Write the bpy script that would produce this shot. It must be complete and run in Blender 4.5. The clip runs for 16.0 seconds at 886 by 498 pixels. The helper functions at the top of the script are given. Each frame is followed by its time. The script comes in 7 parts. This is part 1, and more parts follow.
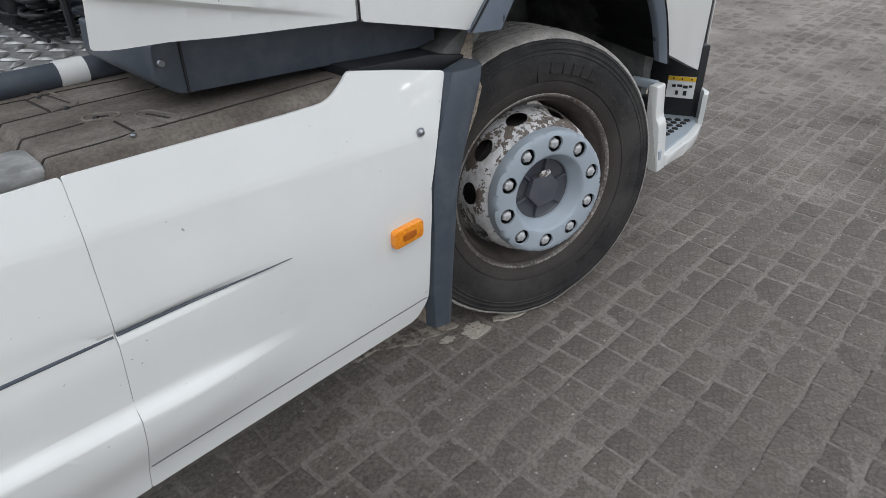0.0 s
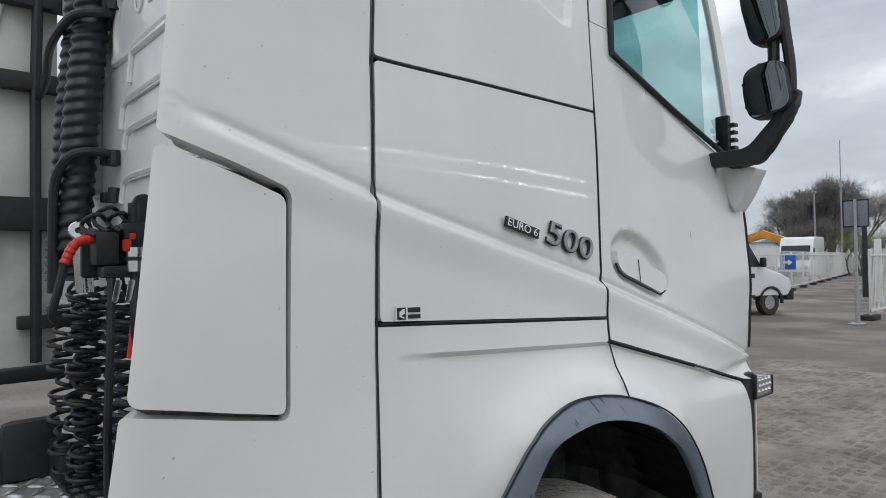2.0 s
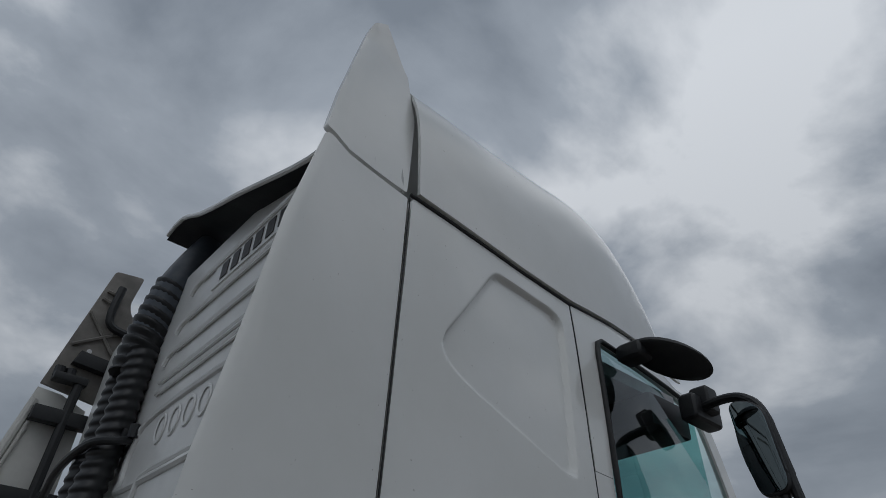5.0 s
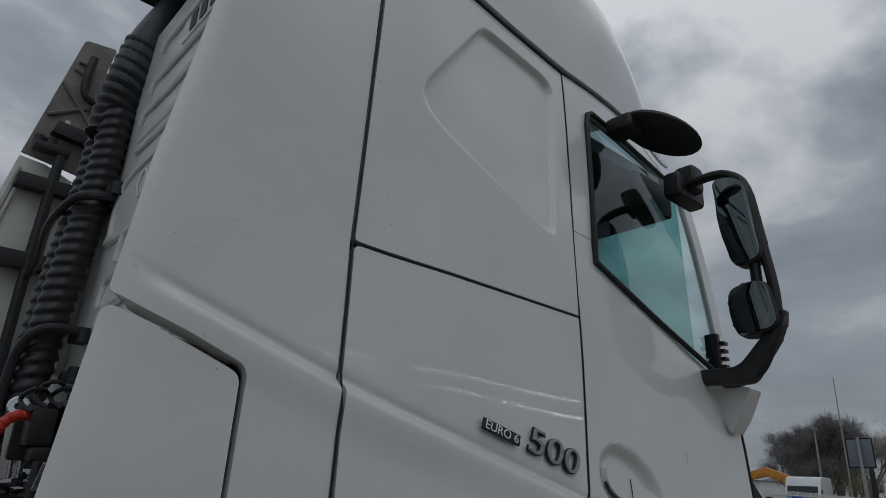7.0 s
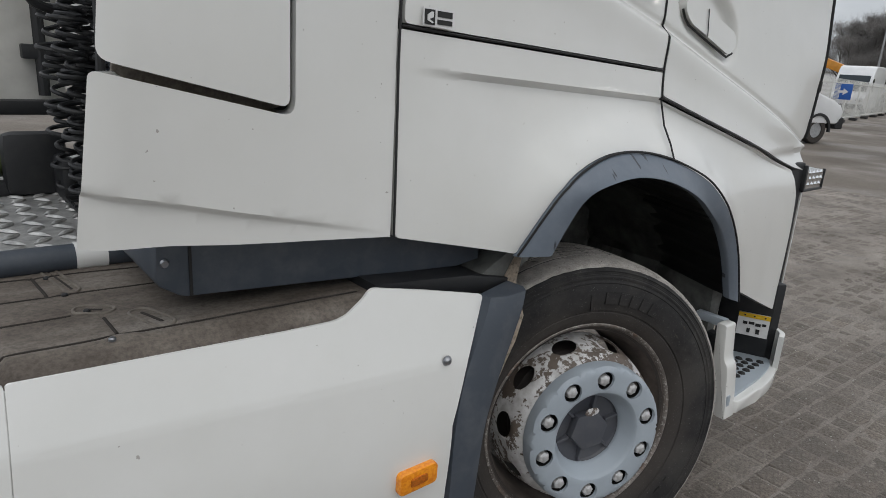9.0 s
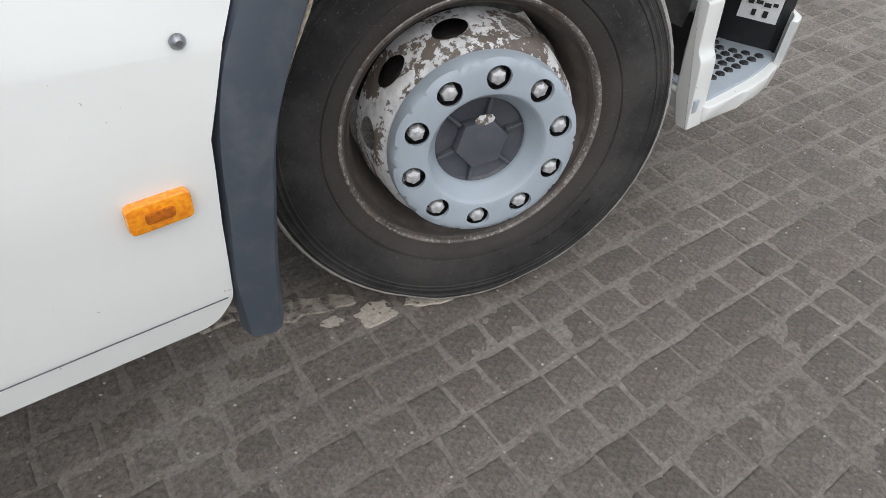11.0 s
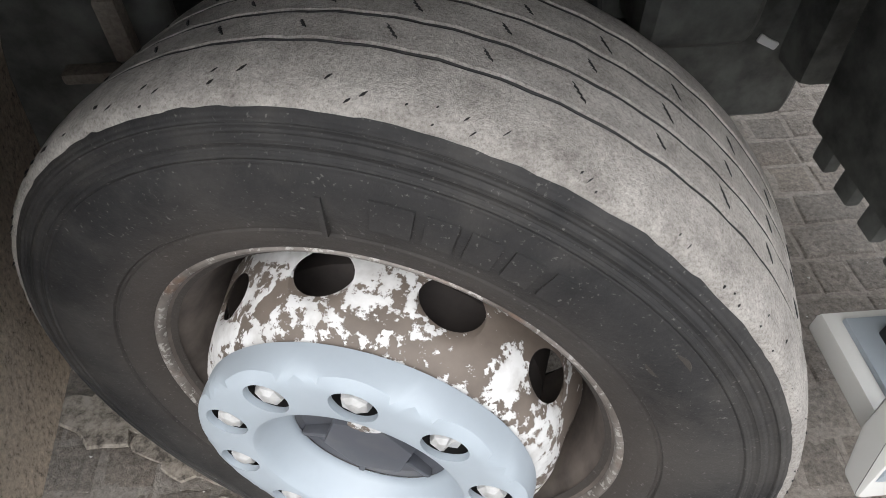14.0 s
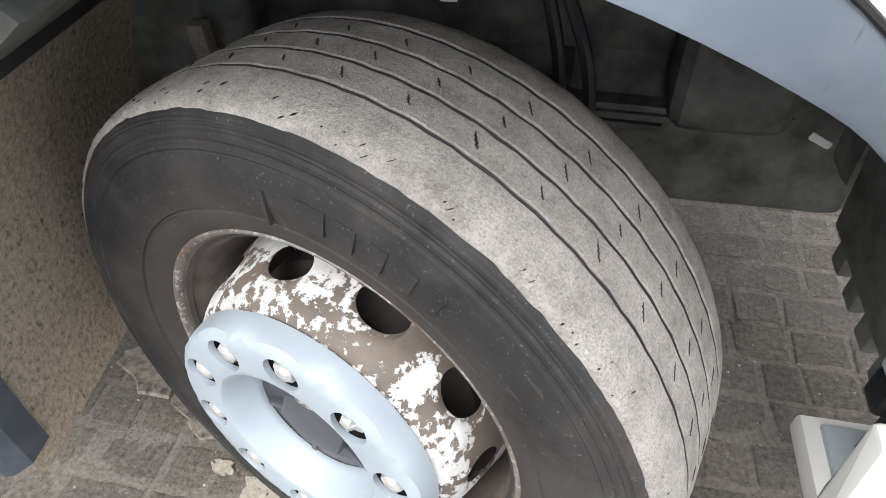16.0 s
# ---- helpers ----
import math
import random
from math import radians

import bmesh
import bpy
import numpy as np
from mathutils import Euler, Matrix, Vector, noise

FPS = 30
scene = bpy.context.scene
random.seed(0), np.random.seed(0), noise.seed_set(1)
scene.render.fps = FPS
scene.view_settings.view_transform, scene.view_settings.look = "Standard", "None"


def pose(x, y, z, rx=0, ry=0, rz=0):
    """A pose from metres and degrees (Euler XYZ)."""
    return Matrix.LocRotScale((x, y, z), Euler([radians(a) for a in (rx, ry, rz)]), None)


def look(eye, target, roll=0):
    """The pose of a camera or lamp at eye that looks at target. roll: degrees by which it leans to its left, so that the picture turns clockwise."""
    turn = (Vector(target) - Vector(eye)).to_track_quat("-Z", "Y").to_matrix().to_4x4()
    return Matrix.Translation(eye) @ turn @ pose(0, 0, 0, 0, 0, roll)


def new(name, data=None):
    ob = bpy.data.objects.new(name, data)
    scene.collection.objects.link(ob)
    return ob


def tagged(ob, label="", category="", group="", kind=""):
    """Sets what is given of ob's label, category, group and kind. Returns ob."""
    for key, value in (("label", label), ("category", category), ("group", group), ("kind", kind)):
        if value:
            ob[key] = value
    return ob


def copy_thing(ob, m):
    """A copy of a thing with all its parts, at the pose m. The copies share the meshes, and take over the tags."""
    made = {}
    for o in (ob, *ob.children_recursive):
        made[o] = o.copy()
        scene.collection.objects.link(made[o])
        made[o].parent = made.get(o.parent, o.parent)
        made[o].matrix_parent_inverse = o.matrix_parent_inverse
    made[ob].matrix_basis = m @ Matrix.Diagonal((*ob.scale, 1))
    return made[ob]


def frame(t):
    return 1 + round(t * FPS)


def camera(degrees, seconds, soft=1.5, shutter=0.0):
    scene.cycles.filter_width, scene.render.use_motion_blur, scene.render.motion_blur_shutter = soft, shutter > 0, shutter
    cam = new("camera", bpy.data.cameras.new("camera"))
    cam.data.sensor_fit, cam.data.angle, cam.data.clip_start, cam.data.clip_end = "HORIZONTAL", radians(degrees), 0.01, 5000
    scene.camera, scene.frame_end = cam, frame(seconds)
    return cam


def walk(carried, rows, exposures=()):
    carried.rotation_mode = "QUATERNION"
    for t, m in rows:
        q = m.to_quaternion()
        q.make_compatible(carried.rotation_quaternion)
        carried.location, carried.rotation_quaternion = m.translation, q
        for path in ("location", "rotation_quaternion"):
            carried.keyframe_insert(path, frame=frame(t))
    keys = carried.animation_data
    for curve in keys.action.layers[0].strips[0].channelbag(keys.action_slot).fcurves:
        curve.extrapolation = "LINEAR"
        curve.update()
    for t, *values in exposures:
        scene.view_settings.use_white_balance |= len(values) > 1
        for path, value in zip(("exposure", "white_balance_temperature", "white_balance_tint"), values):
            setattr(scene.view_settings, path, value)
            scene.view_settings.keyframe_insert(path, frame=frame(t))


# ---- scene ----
cam = camera(69.1, 16.0, soft=0.6)
PATH = [
    (0, (-1.572, -1.065, 1.464), (-0.366, 0.13, 0.407), -1.1),
    (0.5, (-1.514, -1.053, 1.513), (-0.27, 0.205, 0.579), -1.0),
    (1, (-1.483, -1.064, 1.582), (-0.133, 0.313, 1.05), -1.2),
    (1.5, (-1.466, -1.072, 1.639), (-0.087, 0.365, 1.453), -0.8),
    (2, (-1.477, -1.072, 1.689), (-0.162, 0.434, 1.728), -0.8),
    (2.5, (-1.485, -1.079, 1.731), (-0.24, 0.47, 1.949), -0.4),
    (3, (-1.473, -1.098, 1.764), (-0.263, 0.447, 2.149), 0.1),
    (3.5, (-1.489, -1.115, 1.808), (-0.325, 0.387, 2.433), 0.7),
    (4, (-1.507, -1.121, 1.835), (-0.404, 0.284, 2.735), 1.3),
    (4.2, (-1.515, -1.124, 1.843), (-0.445, 0.225, 2.861), 1.4),
    (6.3, (-1.448, -1.072, 1.669), (-0.418, 0.113, 2.909), 2.5),
    (6.5, (-1.418, -1.071, 1.706), (-0.319, 0.193, 2.798), 2.0),
    (7, (-1.39, -1.038, 1.651), (-0.148, 0.372, 2.335), 2.5),
    (7.5, (-1.382, -1.073, 1.608), (-0.096, 0.442, 1.83), 3.0),
    (8, (-1.375, -1.052, 1.572), (-0.092, 0.482, 1.528), 3.4),
    (8.5, (-1.373, -1.003, 1.525), (-0.11, 0.52, 1.236), 3.4),
    (9, (-1.373, -0.953, 1.484), (-0.158, 0.538, 0.937), 3.5),
    (9.5, (-1.364, -0.927, 1.439), (-0.212, 0.502, 0.644), 3.5),
    (10, (-1.208, -0.908, 1.376), (-0.139, 0.416, 0.325), 3.4),
    (10.2, (-1.116, -0.916, 1.351), (-0.081, 0.376, 0.23), 3.3),
    (12.3, (-0.297, -0.648, 1.258), (0.323, 0.432, -0.307), 2.6),
    (12.5, (-0.238, -0.604, 1.264), (0.323, 0.499, -0.307), 2.2),
    (13, (-0.115, -0.471, 1.27), (0.272, 0.694, -0.309), 1.0),
    (13.5, (-0.015, -0.373, 1.28), (0.256, 0.821, -0.302), 0.6),
    (14, (0.089, -0.302, 1.281), (0.175, 0.981, -0.25), -0.9),
    (14.5, (0.136, -0.265, 1.28), (0.072, 1.097, -0.182), -1.1),
    (15, (0.169, -0.253, 1.298), (0.039, 1.138, -0.133), -1.0),
    (15.5, (0.217, -0.282, 1.307), (0.0, 1.118, -0.105), -1.4),
    (16, (0.313, -0.389, 1.331), (-0.002, 0.987, -0.086), -2.3),
]
EXPOSURES = [(0.0, 0.03, 6400, 10), (1.0, 0.0, 6400, 10), (1.5, -0.2, 6450, 10), (2.0, -0.2, 6450, 10), (2.5, -0.4, 6600, 11), (3.0, -0.6, 6600, 11), (3.5, -0.88, 6450, 10), (4.0, -1.2, 6350, 10), (5.3, -1.6, 6100, 8), (6.5, -1.82, 5950, 6), (7.0, -1.5, 6250, 9), (7.5, -0.98, 6500, 10), (8.0, -0.45, 6650, 10), (8.5, -0.35, 6700, 10), (9.0, -0.3, 6700, 10), (10.0, -0.16, 6550, 10), (12.5, 1.06, 6750, 11), (13.5, 1.02, 6800, 11), (15.0, 1.44, 6750, 10), (16.0, 1.48, 6800, 10)]
walk(cam, [(t, look(eye, target, roll)) for t, eye, target, roll in PATH], EXPOSURES)

# ---- world and light ----
def world_sky():
    w = bpy.data.worlds.new("overcast_sky")
    scene.world = w
    w.use_nodes = True
    nt = w.node_tree
    nt.nodes.clear()
    out = nt.nodes.new("ShaderNodeOutputWorld")
    bg = nt.nodes.new("ShaderNodeBackground")
    sky = nt.nodes.new("ShaderNodeTexSky")
    sky.sky_type, sky.sun_disc = "NISHITA", False
    sky.sun_elevation, sky.sun_rotation = radians(38), radians(150)
    tc = nt.nodes.new("ShaderNodeTexCoord")
    # the cloud deck: the way is laid onto a flat layer overhead, so that clouds shrink towards the horizon
    sep = nt.nodes.new("ShaderNodeSeparateXYZ")
    nt.links.new(tc.outputs["Generated"], sep.inputs[0])
    up = nt.nodes.new("ShaderNodeMath"); up.operation = "MAXIMUM"; up.inputs[1].default_value = 0.0
    nt.links.new(sep.outputs[2], up.inputs[0])
    lift = nt.nodes.new("ShaderNodeMath"); lift.operation = "ADD"; lift.inputs[1].default_value = 0.28
    nt.links.new(up.outputs[0], lift.inputs[0])
    comb = nt.nodes.new("ShaderNodeCombineXYZ")
    for i in (0, 1):
        d = nt.nodes.new("ShaderNodeMath"); d.operation = "DIVIDE"
        nt.links.new(sep.outputs[i], d.inputs[0]); nt.links.new(lift.outputs[0], d.inputs[1])
        nt.links.new(d.outputs[0], comb.inputs[i])
    n1 = nt.nodes.new("ShaderNodeTexNoise"); n1.inputs["Scale"].default_value = 1.9
    n1.inputs["Detail"].default_value, n1.inputs["Roughness"].default_value, n1.inputs["Distortion"].default_value = 8.0, 0.52, 0.25
    drift = nt.nodes.new("ShaderNodeMapping"); drift.inputs["Location"].default_value = (6.45, -5.8, 0)
    nt.links.new(comb.outputs[0], drift.inputs[0]); nt.links.new(drift.outputs[0], n1.inputs["Vector"])
    ramp = nt.nodes.new("ShaderNodeValToRGB")
    e = ramp.color_ramp.elements
    e[0].position, e[0].color = 0.36, (0.31, 0.345, 0.395, 1)
    e[1].position, e[1].color = 0.62, (1.02, 1.03, 1.05, 1)
    m = e.new(0.50); m.color = (0.50, 0.54, 0.595, 1)
    nt.links.new(n1.outputs["Fac"], ramp.inputs[0])
    # haze: pale towards the horizon
    hz = nt.nodes.new("ShaderNodeMapRange")
    hz.inputs["From Min"].default_value, hz.inputs["From Max"].default_value = 0.0, 0.5
    hz.inputs["To Min"].default_value, hz.inputs["To Max"].default_value = 0.80, 0.0
    nt.links.new(up.outputs[0], hz.inputs["Value"])
    mixh = nt.nodes.new("ShaderNodeMix"); mixh.data_type = "RGBA"
    nt.links.new(hz.outputs[0], mixh.inputs["Factor"])
    nt.links.new(ramp.outputs[0], mixh.inputs["A"])
    mixh.inputs["B"].default_value = (0.74, 0.80, 0.87, 1)
    # an overcast sky is brighter overhead than at the horizon
    zen = nt.nodes.new("ShaderNodeMapRange")
    zen.inputs["From Max"].default_value, zen.inputs["To Min"].default_value, zen.inputs["To Max"].default_value = 0.75, 1.0, 2.2
    nt.links.new(up.outputs[0], zen.inputs["Value"])
    over = nt.nodes.new("ShaderNodeVectorMath"); over.operation = "SCALE"
    nt.links.new(mixh.outputs["Result"], over.inputs[0]); nt.links.new(zen.outputs[0], over.inputs["Scale"])
    skys = nt.nodes.new("ShaderNodeVectorMath"); skys.operation = "SCALE"; skys.inputs["Scale"].default_value = 0.08
    nt.links.new(sky.outputs[0], skys.inputs[0])
    mix = nt.nodes.new("ShaderNodeMix"); mix.data_type = "RGBA"
    mix.inputs["Factor"].default_value = 0.92
    nt.links.new(skys.outputs[0], mix.inputs["A"])
    nt.links.new(over.outputs[0], mix.inputs["B"])
    nt.links.new(mix.outputs["Result"], bg.inputs["Color"])
    bg.inputs["Strength"].default_value = SKY
    nt.links.new(bg.outputs[0], out.inputs[0])


SKY, SUN = 0.91, 0.6
world_sky()
sun = new("overcast_sun", bpy.data.lights.new("overcast_sun", "SUN"))
sun.data.energy, sun.data.angle, sun.data.color = SUN, radians(40), (1.0, 0.97, 0.93)
sun.matrix_world = look((-6, -9, 12), (0, 0, 0))


# ---- materials ----
class Nodes:
    """A small writer of node trees."""

    def __init__(self, name, rough=0.5, metal=0.0, spec=0.5, coat=0.0):
        self.mat = bpy.data.materials.new(name)
        self.mat.use_nodes = True
        self.nt = self.mat.node_tree
        self.b = self.nt.nodes["Principled BSDF"]
        self.b.inputs["Roughness"].default_value = rough
        self.b.inputs["Metallic"].default_value = metal
        self.b.inputs["Specular IOR Level"].default_value = spec
        self.b.inputs["Coat Weight"].default_value = coat
        self.b.inputs["Coat Roughness"].default_value = 0.04
        self.tc = self.nt.nodes.new("ShaderNodeTexCoord")

    def noise(self, scale, detail=4.0, rough=0.55, stretch=(1, 1, 1), distortion=0.0, source="Object"):
        mp = self.nt.nodes.new("ShaderNodeMapping")
        mp.inputs["Scale"].default_value = stretch
        self.nt.links.new(self.tc.outputs[source], mp.inputs[0])
        n = self.nt.nodes.new("ShaderNodeTexNoise")
        n.inputs["Scale"].default_value, n.inputs["Detail"].default_value = scale, detail
        n.inputs["Roughness"].default_value, n.inputs["Distortion"].default_value = rough, distortion
        self.nt.links.new(mp.outputs[0], n.inputs["Vector"])
        return n.outputs["Fac"]

    def ramp(self, fac, stops):
        r = self.nt.nodes.new("ShaderNodeValToRGB")
        e = r.color_ramp.elements
        for i, (p, c) in enumerate(stops):
            el = e[i] if i < 2 else e.new(p)
            el.position = p
            el.color = (*c, 1) if len(c) == 3 else c
        self.nt.links.new(fac, r.inputs[0])
        return r.outputs[0]

    def mix(self, fac, a, b, mode="MIX"):
        m = self.nt.nodes.new("ShaderNodeMix")
        m.data_type, m.blend_type = "RGBA", mode
        for v, slot in ((fac, "Factor"), (a, "A"), (b, "B")):
            if isinstance(v, (int, float)):
                m.inputs[slot].default_value = v
            elif isinstance(v, tuple):
                m.inputs[slot].default_value = (*v, 1)
            else:
                self.nt.links.new(v, m.inputs[slot])
        return m.outputs["Result"]

    def math(self, op, a, b=0.0):
        m = self.nt.nodes.new("ShaderNodeMath")
        m.operation = op
        for v, i in ((a, 0), (b, 1)):
            if isinstance(v, (int, float)):
                m.inputs[i].default_value = v
            else:
                self.nt.links.new(v, m.inputs[i])
        return m.outputs[0]

    def color(self, c):
        if isinstance(c, tuple):
            self.b.inputs["Base Color"].default_value = (*c, 1)
        else:
            self.nt.links.new(c, self.b.inputs["Base Color"])
        return self

    def rough(self, v):
        self.nt.links.new(v, self.b.inputs["Roughness"])
        return self

    def bump(self, height, strength=0.3, distance=0.002):
        b = self.nt.nodes.new("ShaderNodeBump")
        b.inputs["Strength"].default_value, b.inputs["Distance"].default_value = strength, distance
        self.nt.links.new(height, b.inputs["Height"])
        self.nt.links.new(b.outputs[0], self.b.inputs["Normal"])
        return self

    def radius(self):
        """The distance from the object's y axis."""
        sep = self.nt.nodes.new("ShaderNodeSeparateXYZ")
        self.nt.links.new(self.tc.outputs["Object"], sep.inputs[0])
        sq = self.math("ADD", self.math("MULTIPLY", sep.outputs[0], sep.outputs[0]), self.math("MULTIPLY", sep.outputs[2], sep.outputs[2]))
        return self.math("SQRT", sq)

    def random(self):
        return self.nt.nodes.new("ShaderNodeObjectInfo").outputs["Random"]

    def island(self):
        return self.nt.nodes.new("ShaderNodeNewGeometry").outputs["Random Per Island"]


def mat_paint():
    n = Nodes("white_truck_paint", rough=0.4, spec=0.35, coat=0.9)
    film = n.ramp(n.noise(2.2, 6, 0.6), [(0.35, (0.722, 0.726, 0.70)), (0.65, (0.772, 0.776, 0.758))])
    specks = n.ramp(n.noise(75, 2, 0.5), [(0.755, (0, 0, 0)), (0.775, (1, 1, 1))])
    scuffs = n.ramp(n.noise(30, 3, 0.5, (1, 1, 0.12)), [(0.765, (0, 0, 0)), (0.785, (1, 1, 1))])
    c = n.mix(n.math("MULTIPLY", specks, 0.6), film, (0.22, 0.19, 0.16))
    n.color(n.mix(n.math("MULTIPLY", scuffs, 0.5), c, (0.10, 0.09, 0.085)))
    n.rough(n.ramp(n.noise(9, 4), [(0.3, (0.34,) * 3), (0.7, (0.48,) * 3)]))
    n.bump(n.math("ADD", n.noise(14, 2, 0.4), n.math("MULTIPLY", n.noise(95, 2, 0.5), 0.05)), 0.045, 0.004)
    return n.mat


def mat_plastic(name="blue_grey_plastic", base=(0.055, 0.067, 0.085), dusty=(0.11, 0.12, 0.135), rough=0.45):
    n = Nodes(name, rough=rough)
    n.color(n.mix(n.ramp(n.noise(14, 6, 0.65), [(0.45, (0, 0, 0)), (0.75, (0.7, 0.7, 0.7))]), base, dusty))
    n.bump(n.noise(420, 2), 0.12, 0.0006)
    return n.mat


def mat_black(name="black_plastic", base=(0.013, 0.014, 0.016), rough=0.5):
    n = Nodes(name, rough=rough)
    n.color(n.mix(n.ramp(n.noise(22, 5, 0.6), [(0.50, (0, 0, 0)), (0.8, (0.4, 0.4, 0.4))]), base, (0.045, 0.043, 0.040)))
    n.bump(n.noise(300, 2), 0.1, 0.0005)
    return n.mat


def mat_simple(name, c, rough=0.5, metal=0.0, vary=0.15, scale=18.0, coat=0.0):
    n = Nodes(name, rough=rough, metal=metal, coat=coat)
    dark = tuple(v * (1 - vary) for v in c)
    lite = tuple(min(1, v * (1 + vary)) for v in c)
    n.color(n.ramp(n.noise(scale, 5, 0.6), [(0.35, dark), (0.68, lite)]))
    return n.mat


PAINT = mat_paint()
PLASTIC = mat_plastic()
BLACK = mat_black()
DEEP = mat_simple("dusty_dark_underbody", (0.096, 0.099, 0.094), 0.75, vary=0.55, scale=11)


# ---- mesh tools ----
def part(name, bm, material, parent, label="", kind="", sharp=35):
    me = bpy.data.meshes.new(name)
    bmesh.ops.recalc_face_normals(bm, faces=bm.faces)
    bm.to_mesh(me)
    bm.free()
    for p in me.polygons:
        p.use_smooth = True
    me.set_sharp_from_angle(angle=radians(sharp))
    for m in material if isinstance(material, (list, tuple)) else (material,):
        me.materials.append(m)
    ob = new(name, me)
    if parent is not None:
        ob.parent = parent
    return tagged(ob, label=label, kind=kind)


def thing(name, label, category, at=(0, 0, 0), group="", kind=""):
    ob = new(name)
    ob.location = at
    ob.empty_display_size = 0.1
    return tagged(ob, label, category, group, kind)


def hermite(xs, ys, x):
    """A smooth curve through few knots."""
    x = min(max(x, xs[0]), xs[-1])
    i = max(0, min(len(xs) - 2, int(np.searchsorted(xs, x, side="right")) - 1))
    h = xs[i + 1] - xs[i]
    slope = lambda k: (ys[min(k + 1, len(ys) - 1)] - ys[max(k - 1, 0)]) / (xs[min(k + 1, len(xs) - 1)] - xs[max(k - 1, 0)])
    u = (x - xs[i]) / h
    return ((1 + 2 * u) * (1 - u) ** 2 * ys[i] + u * (1 - u) ** 2 * h * slope(i) + u * u * (3 - 2 * u) * ys[i + 1] + u * u * (u - 1) * h * slope(i + 1))


def step(a, b, v):
    u = min(max((v - a) / (b - a), 0.0), 1.0)
    return u * u * (3 - 2 * u)


def rounded(outline, n=5):
    """A polygon with rounded corners; each corner is (u, v, radius)."""
    pts, k = [], len(outline)
    for i, c in enumerate(outline):
        r = c[2] if len(c) > 2 else 0.0
        p = Vector(c[:2])
        if r <= 0:
            pts.append(tuple(p))
            continue
        a, b = Vector(outline[i - 1][:2]) - p, Vector(outline[(i + 1) % k][:2]) - p
        r1, r2 = min(r, a.length * 0.48), min(r, b.length * 0.48)
        s, e = p + a.normalized() * r1, p + b.normalized() * r2
        for j in range(n + 1):
            t = j / n
            q = s * (1 - t) ** 2 + p * 2 * t * (1 - t) + e * t * t
            pts.append(tuple(q))
    return pts


def sheet(outline, surface, cell=0.05, thick=0.02, bevel=0.005, proud=0.0, creases=(), tuck=None):
    """A curved panel: an outline in x and z laid onto y = surface(x, z), its rim rolled in, with thickness."""
    bm = bmesh.new()
    vs = [bm.verts.new((u, 0, v)) for u, v in outline]
    f = bm.faces.new(vs)
    rim = set()
    if bevel > 0:
        for k, w in enumerate((bevel * 0.45, bevel * 0.55)):
            bmesh.ops.inset_region(bm, faces=[f], thickness=w, use_even_offset=True)
            f = max(bm.faces, key=lambda q: q.calc_area())
    lay = bm.verts.layers.float.new("roll")
    if bevel > 0:
        outer = {v for e in bm.edges if e.is_boundary for v in e.verts}
        inner = set(f.verts)
        for v in bm.verts:
            v[lay] = bevel if v in outer else (0.0 if v in inner else bevel * 0.3)
    us, ws = [p[0] for p in outline], [p[1] for p in outline]
    for axis, lo, hi in ((0, min(us), max(us)), (2, min(ws), max(ws))):
        k = math.floor(lo / cell) + 1
        while k * cell < hi:
            co, no = [0, 0, 0], [0, 0, 0]
            co[axis], no[axis] = k * cell, 1
            bmesh.ops.bisect_plane(bm, geom=bm.verts[:] + bm.edges[:] + bm.faces[:], plane_co=co, plane_no=no, dist=1e-5)
            k += 1
    # cuts along the swage lines: each is (x0, z0, x1, z1, and the offsets across it)
    for x0, z0, x1, z1, *offs in creases:
        no = Vector((-(z1 - z0), 0, x1 - x0)).normalized()
        for o in offs:
            near = [f for f in bm.faces if any(x0 - 1e-4 <= v.co.x <= x1 + 1e-4 or x1 - 1e-4 <= v.co.x <= x0 + 1e-4 for v in f.verts)]
            geom = list({v for f in near for v in f.verts}) + list({e for f in near for e in f.edges}) + near
            bmesh.ops.bisect_plane(bm, geom=geom, plane_co=(x0, 0, z0 + o), plane_no=no, dist=1e-5)
    edge = [e for e in bm.edges if e.is_boundary]
    for v in bm.verts:
        v.co.y = surface(v.co.x, v.co.z) - proud + v[lay]
    ext = bmesh.ops.extrude_edge_only(bm, edges=edge)
    for g in ext["geom"]:
        if isinstance(g, bmesh.types.BMVert):
            g.co.y += thick
            if tuck:
                g.co.x += tuck(g.co.x, g.co.z)
    return bm


def lathe(profile, n=96, start=0.0, end=360.0):
    """Spin (y, r) about the y axis."""
    bm = bmesh.new()
    full = abs(end - start - 360) < 1e-6
    rings = []
    for k in range(n if full else n + 1):
        a = radians(start + (end - start) * k / n)
        rings.append([bm.verts.new((r * math.sin(a), y, r * math.cos(a))) for y, r in profile])
    m = len(rings)
    for k in range(m if full else m - 1):
        p, q = rings[k], rings[(k + 1) % m]
        for i in range(len(profile) - 1):
            bm.faces.new((p[i], p[i + 1], q[i + 1], q[i]))
    return bm


def box(x0, x1, y0, y1, z0, z1, bevel=0.004, seg=2):
    bm = bmesh.new()
    bmesh.ops.create_cube(bm, size=1, matrix=Matrix.LocRotScale(((x0 + x1) / 2, (y0 + y1) / 2, (z0 + z1) / 2), None, (abs(x1 - x0), abs(y1 - y0), abs(z1 - z0))))
    if bevel > 0:
        bmesh.ops.bevel(bm, geom=bm.edges[:], offset=bevel, segments=seg, affect="EDGES", profile=0.6)
    return bm


